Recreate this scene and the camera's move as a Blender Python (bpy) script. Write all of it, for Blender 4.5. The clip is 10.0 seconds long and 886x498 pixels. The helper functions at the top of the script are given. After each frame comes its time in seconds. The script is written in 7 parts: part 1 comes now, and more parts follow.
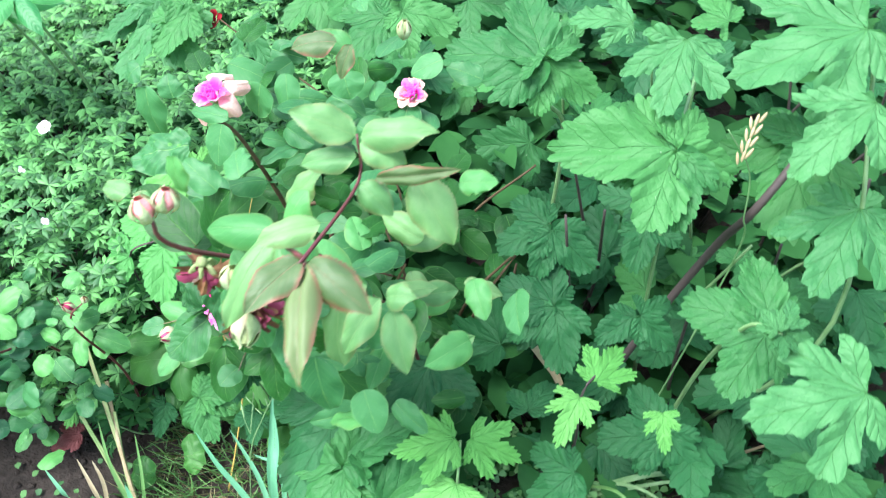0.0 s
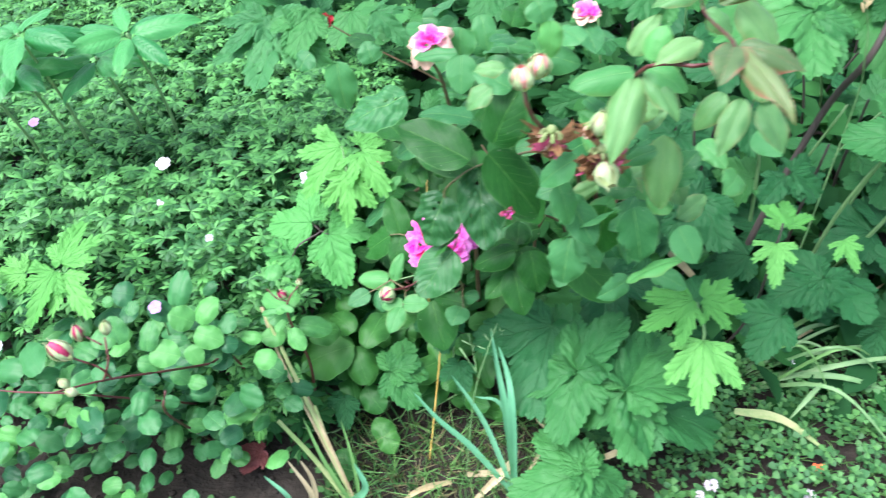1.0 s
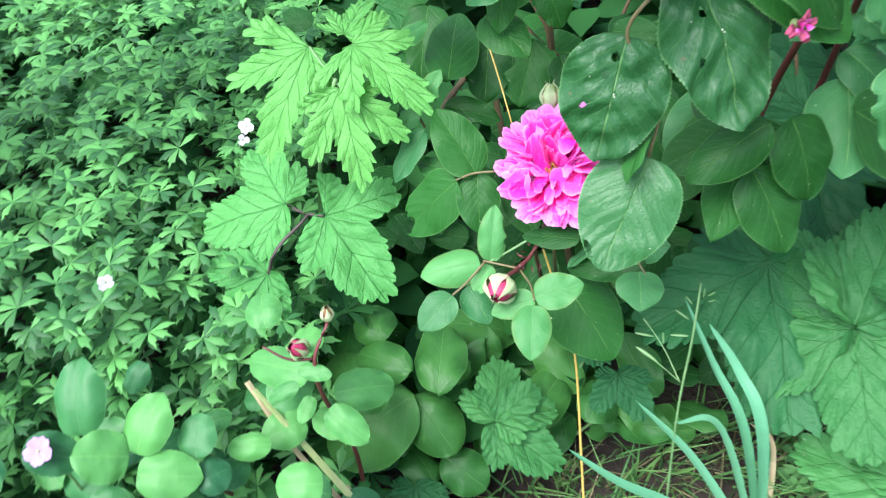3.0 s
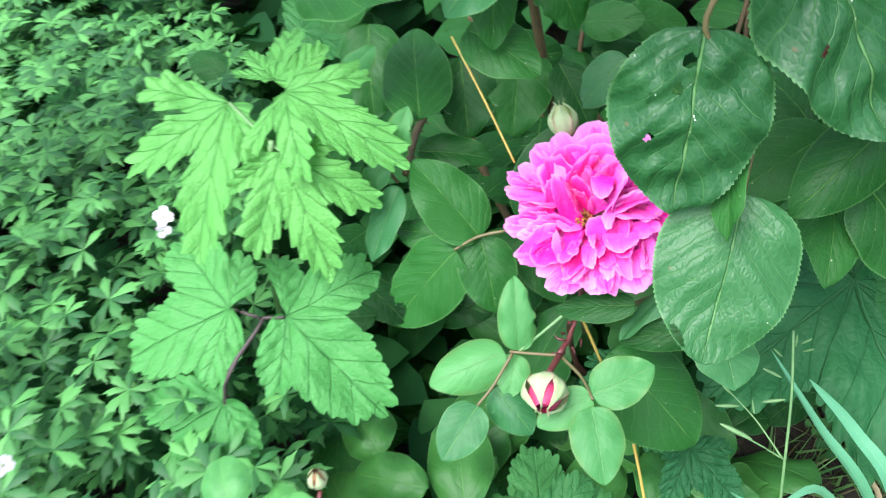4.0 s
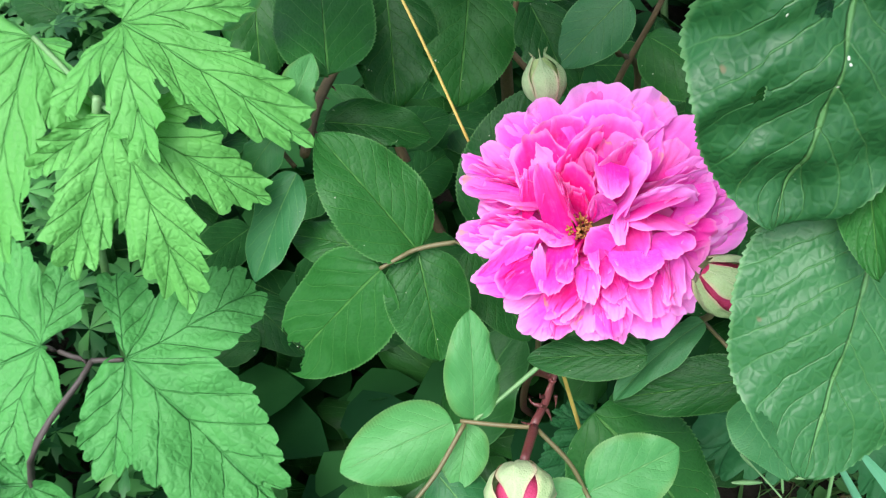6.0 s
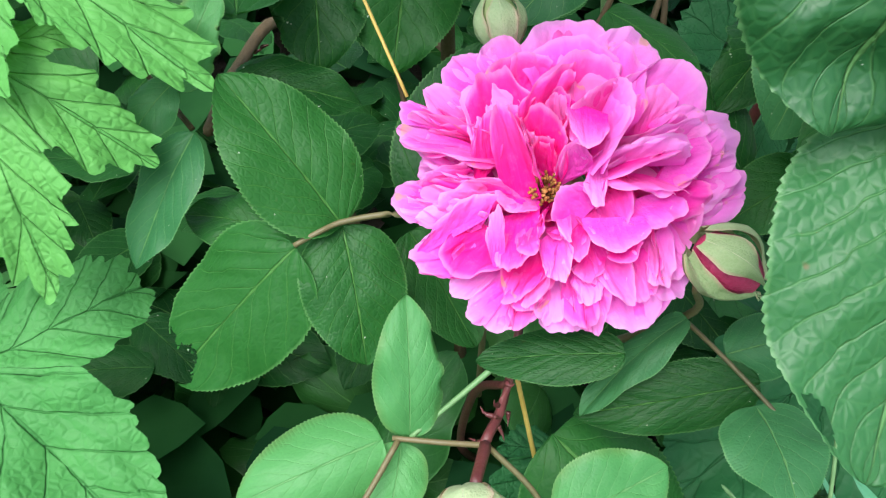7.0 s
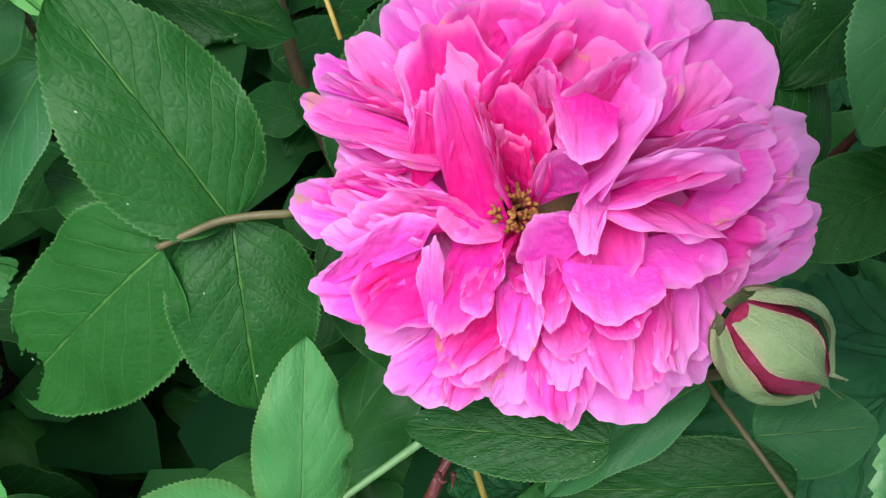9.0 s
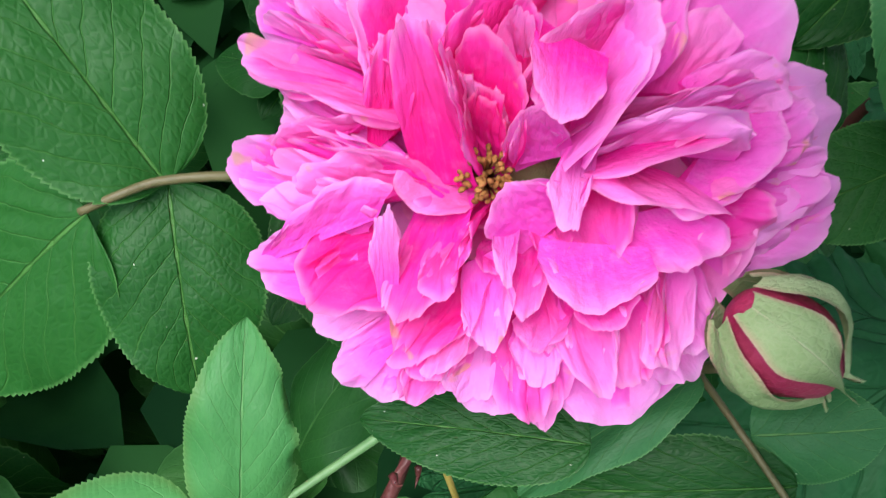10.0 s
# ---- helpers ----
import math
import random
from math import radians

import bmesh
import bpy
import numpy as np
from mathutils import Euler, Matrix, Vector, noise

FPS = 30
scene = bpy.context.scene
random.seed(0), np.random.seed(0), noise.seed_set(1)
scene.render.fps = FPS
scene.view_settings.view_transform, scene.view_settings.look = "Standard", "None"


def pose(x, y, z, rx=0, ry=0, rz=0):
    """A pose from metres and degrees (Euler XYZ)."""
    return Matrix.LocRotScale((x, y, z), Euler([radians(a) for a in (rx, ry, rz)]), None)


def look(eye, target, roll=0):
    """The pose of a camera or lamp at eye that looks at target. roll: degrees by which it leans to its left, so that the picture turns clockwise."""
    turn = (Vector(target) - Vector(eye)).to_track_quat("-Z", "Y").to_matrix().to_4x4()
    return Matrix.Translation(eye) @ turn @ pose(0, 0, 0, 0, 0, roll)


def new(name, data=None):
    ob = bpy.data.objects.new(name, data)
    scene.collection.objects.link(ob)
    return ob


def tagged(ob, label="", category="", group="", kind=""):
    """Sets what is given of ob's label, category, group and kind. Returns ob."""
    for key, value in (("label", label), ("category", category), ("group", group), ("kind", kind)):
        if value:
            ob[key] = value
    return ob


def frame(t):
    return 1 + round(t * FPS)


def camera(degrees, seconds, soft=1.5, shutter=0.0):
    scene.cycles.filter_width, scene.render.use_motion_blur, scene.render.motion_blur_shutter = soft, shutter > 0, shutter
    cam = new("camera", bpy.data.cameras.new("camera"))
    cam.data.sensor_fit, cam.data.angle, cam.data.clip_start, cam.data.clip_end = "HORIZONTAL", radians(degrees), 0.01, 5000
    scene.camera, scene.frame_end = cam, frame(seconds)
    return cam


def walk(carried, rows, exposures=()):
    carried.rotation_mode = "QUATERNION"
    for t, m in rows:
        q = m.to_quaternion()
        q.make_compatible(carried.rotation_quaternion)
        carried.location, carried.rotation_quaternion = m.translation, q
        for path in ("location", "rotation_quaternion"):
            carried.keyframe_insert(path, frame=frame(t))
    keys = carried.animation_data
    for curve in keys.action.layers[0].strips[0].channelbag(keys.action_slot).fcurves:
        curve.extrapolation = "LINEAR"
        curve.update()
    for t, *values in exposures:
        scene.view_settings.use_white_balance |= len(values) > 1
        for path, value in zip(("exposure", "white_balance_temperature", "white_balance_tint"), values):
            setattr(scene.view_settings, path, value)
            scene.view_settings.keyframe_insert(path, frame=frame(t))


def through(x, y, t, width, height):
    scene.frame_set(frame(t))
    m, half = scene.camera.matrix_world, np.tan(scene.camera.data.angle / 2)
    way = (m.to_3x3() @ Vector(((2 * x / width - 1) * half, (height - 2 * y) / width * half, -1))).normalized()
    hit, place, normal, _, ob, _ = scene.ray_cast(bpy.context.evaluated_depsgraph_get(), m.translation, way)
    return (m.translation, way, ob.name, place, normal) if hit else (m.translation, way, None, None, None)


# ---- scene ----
cam = camera(56, 10.0, soft=1.2, shutter=0.4)
PATH = [
    (0, look((0.4010, -0.4080, 1.0720), (0.2903, -0.1067, 0.6885), 3.90)),
    (0.5, look((0.3180, -0.5540, 1.0470), (0.2365, -0.2145, 0.6892), 2.50)),
    (1, look((0.0970, -0.6850, 1.0060), (0.0550, -0.3273, 0.6593), 0.10)),
    (1.5, look((0.0550, -0.6770, 0.9670), (0.0077, -0.3205, 0.6198), 2.10)),
    (2, look((0.0060, -0.5000, 0.8830), (-0.0125, -0.1635, 0.5135), 1.10)),
    (2.5, look((-0.1060, -0.4300, 0.7820), (-0.0700, -0.0985, 0.4093), -1.30)),
    (2.7, look((-0.1028, -0.4014, 0.7254), (-0.0684, -0.0588, 0.3629), -3.98)),
    (3.8, look((-0.1150, -0.2582, 0.6290), (-0.0576, 0.0862, 0.2711), -11.90)),
    (4, look((-0.1079, -0.2328, 0.6085), (-0.0421, 0.1089, 0.2494), -12.65)),
    (4.5, look((-0.0984, -0.2018, 0.5718), (-0.0037, 0.1195, 0.2006), -9.94)),
    (5, look((-0.0989, -0.1803, 0.5470), (0.0065, 0.1333, 0.1721), -7.36)),
    (5.2, look((-0.0987, -0.1710, 0.5410), (0.0123, 0.1455, 0.1702), -6.55)),
    (6.3, look((-0.0960, -0.1290, 0.5104), (0.0445, 0.1783, 0.1419), -1.10)),
    (6.5, look((-0.0977, -0.1274, 0.4968), (0.0630, 0.1856, 0.1416), 0.79)),
    (7, look((-0.0928, -0.1178, 0.4711), (0.0843, 0.1983, 0.1265), 2.25)),
    (7.5, look((-0.0833, -0.1007, 0.4615), (0.0920, 0.2103, 0.1114), 4.05)),
    (8, look((-0.0721, -0.0874, 0.4518), (0.0837, 0.2130, 0.0837), 3.67)),
    (8.5, look((-0.0528, -0.0754, 0.4519), (0.0950, 0.2143, 0.0721), 4.18)),
    (9, look((-0.0475, -0.0693, 0.4440), (0.0966, 0.2093, 0.0546), 5.55)),
    (9.5, look((-0.0392, -0.0636, 0.4393), (0.1095, 0.2033, 0.0435), 7.43)),
    (10, look((-0.0377, -0.0610, 0.4304), (0.1047, 0.2030, 0.0304), 7.55)),
]
EXPOSURES = [(0, 2.36, 6200, 16), (0.5, 2.30, 6200, 16), (1, 2.10, 6200, 16), (1.5, 2.20, 6200, 16), (2, 2.30, 6200, 16), (2.7, 2.08, 6200, 16), (4, 1.93, 6250, 14), (4.5, 1.67, 6250, 13), (6.5, 1.55, 6400, 10), (7.5, 1.40, 6400, 10), (8.5, 1.03, 6400, 10), (9.5, 1.18, 6400, 10), (10, 1.20, 6400, 10)]
walk(cam, PATH, EXPOSURES)

# ---- light ----
SUN_ELEVATION, SUN_TURN = 62, 238
world = bpy.data.worlds.new("world")
scene.world = world
world.use_nodes = True
wn = world.node_tree
sky = wn.nodes.new("ShaderNodeTexSky")
sky.sky_type, sky.sun_disc = "NISHITA", False
sky.sun_elevation, sky.sun_rotation = radians(SUN_ELEVATION), radians(SUN_TURN)
sky.air_density, sky.dust_density, sky.ozone_density = 1.0, 1.5, 1.5
cloud = wn.nodes.new("ShaderNodeHueSaturation")
cloud.inputs["Saturation"].default_value = 0.65
wn.links.new(sky.outputs[0], cloud.inputs["Color"])
wn.links.new(cloud.outputs[0], wn.nodes["Background"].inputs[0])
wn.nodes["Background"].inputs[1].default_value = 0.115
lamp = bpy.data.lights.new("sun", "SUN")
lamp.energy, lamp.angle, lamp.color = 2.3, radians(42), (1.0, 0.98, 0.96)
sun = new("sun", lamp)
az = radians(SUN_TURN)
sun.rotation_euler = Vector((math.sin(az) * math.cos(radians(SUN_ELEVATION)), math.cos(az) * math.cos(radians(SUN_ELEVATION)), math.sin(radians(SUN_ELEVATION)))).to_track_quat("Z", "Y").to_euler()


# ---- materials ----
class Nodes:
    """A small builder of node materials."""

    def __init__(self, name):
        self.mat = bpy.data.materials.new(name)
        self.mat.use_nodes = True
        self.tree = self.mat.node_tree
        self.bsdf = self.tree.nodes["Principled BSDF"]
        self.out = self.tree.nodes["Material Output"]

    def add(self, kind, mode=""):
        node = self.tree.nodes.new(kind)
        if kind == "ShaderNodeMath":
            node.operation = mode
        elif kind == "ShaderNodeMapRange":
            node.interpolation_type = "SMOOTHSTEP"
        elif kind == "ShaderNodeMix":
            node.data_type = "RGBA"
            node.blend_type = mode or "MIX"
        elif kind == "ShaderNodeTexVoronoi":
            node.feature = "DISTANCE_TO_EDGE"
        return node

    def link(self, a, b):
        self.tree.links.new(a, b)

    def math(self, op, a, b=0.0):
        node = self.add("ShaderNodeMath", op)
        for slot, value in zip(node.inputs, (a, b)):
            if isinstance(value, (int, float)):
                slot.default_value = value
            else:
                self.link(value, slot)
        return node.outputs[0]

    def band(self, value, low, high, a=0.0, b=1.0):
        node = self.add("ShaderNodeMapRange")
        self.link(value, node.inputs[0])
        for slot, number in zip(node.inputs[1:5], (low, high, a, b)):
            slot.default_value = number
        return node.outputs[0]

    def noise(self, where, scale, detail=3.0, rough=0.55):
        node = self.add("ShaderNodeTexNoise")
        node.inputs["Scale"].default_value, node.inputs["Detail"].default_value, node.inputs["Roughness"].default_value = scale, detail, rough
        self.link(where, node.inputs["Vector"])
        return node.outputs[0]

    def mix(self, factor, a, b):
        node = self.add("ShaderNodeMix")
        for slot, value in ((node.inputs[0], factor), (node.inputs[6], a), (node.inputs[7], b)):
            if isinstance(value, (int, float)):
                slot.default_value = value
            elif isinstance(value, tuple):
                slot.default_value = (*value, 1)
            else:
                self.link(value, slot)
        return node.outputs[2]

    def bump(self, height, strength, distance):
        node = self.add("ShaderNodeBump")
        node.inputs["Strength"].default_value, node.inputs["Distance"].default_value = strength, distance
        self.link(height, node.inputs["Height"])
        self.link(node.outputs[0], self.bsdf.inputs["Normal"])
        return node.outputs[0]

    def finish(self, colour, rough, gloss=0.5, glow_through=0.0, tint=(1, 1, 1), normal=None):
        self.link(colour, self.bsdf.inputs["Base Color"])
        self.bsdf.inputs["Roughness"].default_value = rough
        self.bsdf.inputs["Specular IOR Level"].default_value = gloss
        if glow_through:
            thin = self.add("ShaderNodeBsdfTranslucent")
            tone = self.add("ShaderNodeMix", "MULTIPLY")
            tone.inputs[0].default_value, tone.inputs[7].default_value = 1.0, (*tint, 1)
            self.link(colour, tone.inputs[6])
            self.link(tone.outputs[2], thin.inputs["Color"])
            both = self.add("ShaderNodeMixShader")
            both.inputs[0].default_value = glow_through
            self.link(self.bsdf.outputs[0], both.inputs[1])
            self.link(thin.outputs[0], both.inputs[2])
            self.link(both.outputs[0], self.out.inputs["Surface"])
        return self.mat


def leaf_material(name, deep, pale, vein, laterals=7.0, slant=1.2, rough=0.5, gloss=0.45, edge=None, through=0.22, relief=0.5, specks=0.0, wrinkle=1.0, ridge=1.0, wander=0.5, veins=0.16, unit=1.0):
    """A leaf: midrib and side veins from its own length and breadth, blotches, grain and a little light shining through."""
    n = Nodes(name)
    tc = n.add("ShaderNodeTexCoord")
    spot = n.add("ShaderNodeMapping")
    spot.inputs["Scale"].default_value = (unit, unit, unit)
    n.link(tc.outputs["Object"], spot.inputs["Vector"])
    where = spot.outputs[0]
    sep = n.add("ShaderNodeSeparateXYZ")
    n.link(tc.outputs["UV"], sep.inputs[0])
    across, along = n.math("ABSOLUTE", sep.outputs[0]), sep.outputs[1]
    info = n.add("ShaderNodeObjectInfo")
    fine = n.noise(where, 38.0, 4.0)
    broad = n.noise(where, 3.5, 3.0)
    bent = n.math("ADD", across, n.math("MULTIPLY", n.math("SUBTRACT", broad, 0.5), 0.12))
    rib = n.band(bent, 0.006, 0.028, 1.0, 0.0)
    phase = n.math("SUBTRACT", n.math("MULTIPLY", along, laterals), n.math("MULTIPLY", n.math("POWER", across, 0.85), slant))
    phase = n.math("ADD", phase, n.math("MULTIPLY", n.math("SUBTRACT", broad, 0.5), wander))
    saw = n.math("PINGPONG", phase, 0.5)
    side = n.math("MULTIPLY", n.band(saw, 0.0, 0.05, 1.0, 0.0), n.band(across, 0.7, 0.98, 1.0, 0.25))
    hollow = n.band(saw, 0.0, 0.4, 1.0, 0.0)
    vor = n.add("ShaderNodeTexVoronoi")
    vor.inputs["Scale"].default_value = 24.0
    n.link(where, vor.inputs["Vector"])
    net = n.band(vor.outputs["Distance"], 0.0, 0.3, 1.0, 0.0)
    shade = n.math("ADD", n.math("MULTIPLY", broad, 0.7), n.math("MULTIPLY", info.outputs["Random"], 0.75))
    colour = n.mix(n.band(shade, 0.3, 1.05), deep, pale)
    colour = n.mix(n.math("MULTIPLY", fine, 0.28), colour, tuple(0.72 * c for c in deep))
    colour = n.mix(n.math("MULTIPLY", rib, 0.6), colour, vein)
    colour = n.mix(n.math("MULTIPLY", side, veins), colour, vein)
    colour = n.mix(n.math("MULTIPLY", n.band(across, 0.95, 0.995), 0.3), colour, tuple(min(0.6, 1.3 * c + 0.05) for c in vein))
    colour = n.mix(n.math("MULTIPLY", n.math("POWER", net, 3.0), 0.05 * wrinkle), colour, vein)
    if edge:
        rim = n.math("ADD", across, n.math("MULTIPLY", broad, 0.5))
        colour = n.mix(n.math("MULTIPLY", n.band(rim, 0.95, 1.45), 0.8), colour, edge)
    if specks:
        dots = n.noise(where, 23.0, 2.0, 0.4)
        colour = n.mix(n.math("MULTIPLY", n.band(dots, 0.765, 0.785), specks), colour, (0.62, 0.66, 0.55))
        colour = n.mix(n.math("MULTIPLY", n.band(n.noise(where, 9.0, 2.0, 0.4), 0.74, 0.78), specks * 0.7), colour, (0.13, 0.075, 0.03))
    height = n.math("SUBTRACT", n.math("MULTIPLY", n.noise(where, 7.0, 2.0, 0.45), 0.5 * wrinkle), n.math("ADD", n.math("MULTIPLY", side, 0.45 * ridge), n.math("MULTIPLY", rib, 0.5)))
    height = n.math("SUBTRACT", height, n.math("ADD", n.math("MULTIPLY", net, 0.06 * wrinkle), n.math("MULTIPLY", hollow, 0.3 * ridge)))
    n.bump(height, relief, 0.0014)
    return n.finish(colour, rough, gloss, through, (1.6, 1.5, 0.7))


def plain_material(name, a, b, scale, rough=0.6, gloss=0.4, relief=0.3, through=0.0, islands=False, distance=0.0008):
    """A mottled surface between two colours at two scales."""
    n = Nodes(name)
    tc = n.add("ShaderNodeTexCoord")
    broad, fine = n.noise(tc.outputs["Object"], scale, 3.0), n.noise(tc.outputs["Object"], scale * 9, 4.0)
    mixed = n.math("ADD", n.math("MULTIPLY", broad, 0.65), n.math("MULTIPLY", fine, 0.35))
    if islands:
        geo = n.add("ShaderNodeNewGeometry")
        mixed = n.math("ADD", n.math("MULTIPLY", mixed, 0.5), n.math("MULTIPLY", geo.outputs["Random Per Island"], 0.55))
    else:
        info = n.add("ShaderNodeObjectInfo")
        mixed = n.math("ADD", n.math("MULTIPLY", mixed, 0.85), n.math("MULTIPLY", info.outputs["Random"], 0.2))
    n.bump(fine, relief, distance)
    return n.finish(n.mix(n.band(mixed, 0.25, 0.8), a, b), rough, gloss, through, (1.3, 1.2, 0.8))


def petal_material(name, heart, rim, streak):
    """Rose petals: deeper at the claw, paler at the rim, with fine lengthwise streaks and a few brown bruises."""
    n = Nodes(name)
    tc = n.add("ShaderNodeTexCoord")
    sep = n.add("ShaderNodeSeparateXYZ")
    n.link(tc.outputs["UV"], sep.inputs[0])
    info = n.add("ShaderNodeObjectInfo")
    scaled = n.add("ShaderNodeMapping")
    scaled.inputs["Scale"].default_value = (9.0, 1.6, 1.0)
    n.link(tc.outputs["UV"], scaled.inputs["Vector"])
    lines = n.noise(scaled.outputs[0], 2.4, 4.0, 0.6)
    blotch = n.noise(tc.outputs["Object"], 90.0, 3.0)
    crinkle = n.noise(tc.outputs["Object"], 420.0, 4.0, 0.6)
    tone = n.math("ADD", n.math("MULTIPLY", sep.outputs[1], 0.75), n.math("MULTIPLY", n.math("SUBTRACT", info.outputs["Random"], 0.5), 0.55))
    tone = n.math("ADD", tone, n.math("MULTIPLY", n.math("SUBTRACT", blotch, 0.5), 0.35))
    colour = n.mix(n.band(tone, 0.12, 0.95), heart, rim)
    colour = n.mix(n.math("MULTIPLY", n.band(crinkle, 0.5, 0.8), 0.25), colour, streak)
    colour = n.mix(n.math("MULTIPLY", n.band(lines, 0.5, 0.75), 0.12), colour, streak)
    colour = n.mix(n.math("MULTIPLY", n.band(sep.outputs[1], 0.88, 1.0), 0.42), colour, (0.95, 0.5, 0.8))
    far = n.math("MULTIPLY", n.band(sep.outputs[1], 0.72, 0.97), n.band(n.noise(tc.outputs["Object"], 160.0, 2.0), 0.66, 0.72))
    colour = n.mix(n.math("MULTIPLY", far, 0.7), colour, (0.78, 0.42, 0.25))
    warped = n.add("ShaderNodeMapping")
    warped.inputs["Scale"].default_value = (6.0, 3.6, 1.0)
    n.link(tc.outputs["UV"], warped.inputs["Vector"])
    folds = n.noise(warped.outputs[0], 1.3, 3.0, 0.5)
    n.bump(n.math("ADD", n.math("MULTIPLY", folds, 1.0), n.math("ADD", n.math("MULTIPLY", crinkle, 0.28), n.math("MULTIPLY", blotch, 0.6))), 0.75, 0.0011)
    return n.finish(colour, 0.6, 0.2, 0.5, (1.0, 0.8, 0.92))


def ground_material():
    """Dark damp soil in the bed that passes into mown turf all round."""
    n = Nodes("garden_ground")
    tc = n.add("ShaderNodeTexCoord")
    sep = n.add("ShaderNodeSeparateXYZ")
    n.link(tc.outputs["Object"], sep.inputs[0])
    broad, fine, grain = (n.noise(tc.outputs["Object"], k, 4.0) for k in (2.5, 14.0, 130.0))
    soil = n.mix(n.band(n.math("ADD", n.math("MULTIPLY", fine, 0.6), n.math("MULTIPLY", grain, 0.4)), 0.3, 0.75), (0.014, 0.012, 0.01), (0.045, 0.038, 0.031))
    turf = n.mix(n.band(n.math("ADD", n.math("MULTIPLY", broad, 0.5), n.math("MULTIPLY", grain, 0.5)), 0.3, 0.7), (0.03, 0.085, 0.02), (0.09, 0.19, 0.045))
    away = n.math("SQRT", n.math("ADD", n.math("POWER", n.math("ADD", sep.outputs[0], 0.05), 2.0), n.math("POWER", n.math("SUBTRACT", sep.outputs[1], 0.55), 2.0)))
    away = n.math("ADD", away, n.math("MULTIPLY", n.math("SUBTRACT", broad, 0.5), 0.9))
    n.bump(n.math("ADD", n.math("MULTIPLY", fine, 0.6), n.math("MULTIPLY", grain, 0.4)), 1.0, 0.01)
    return n.finish(n.mix(n.band(away, 1.45, 1.65), soil, turf), 0.9, 0.15)


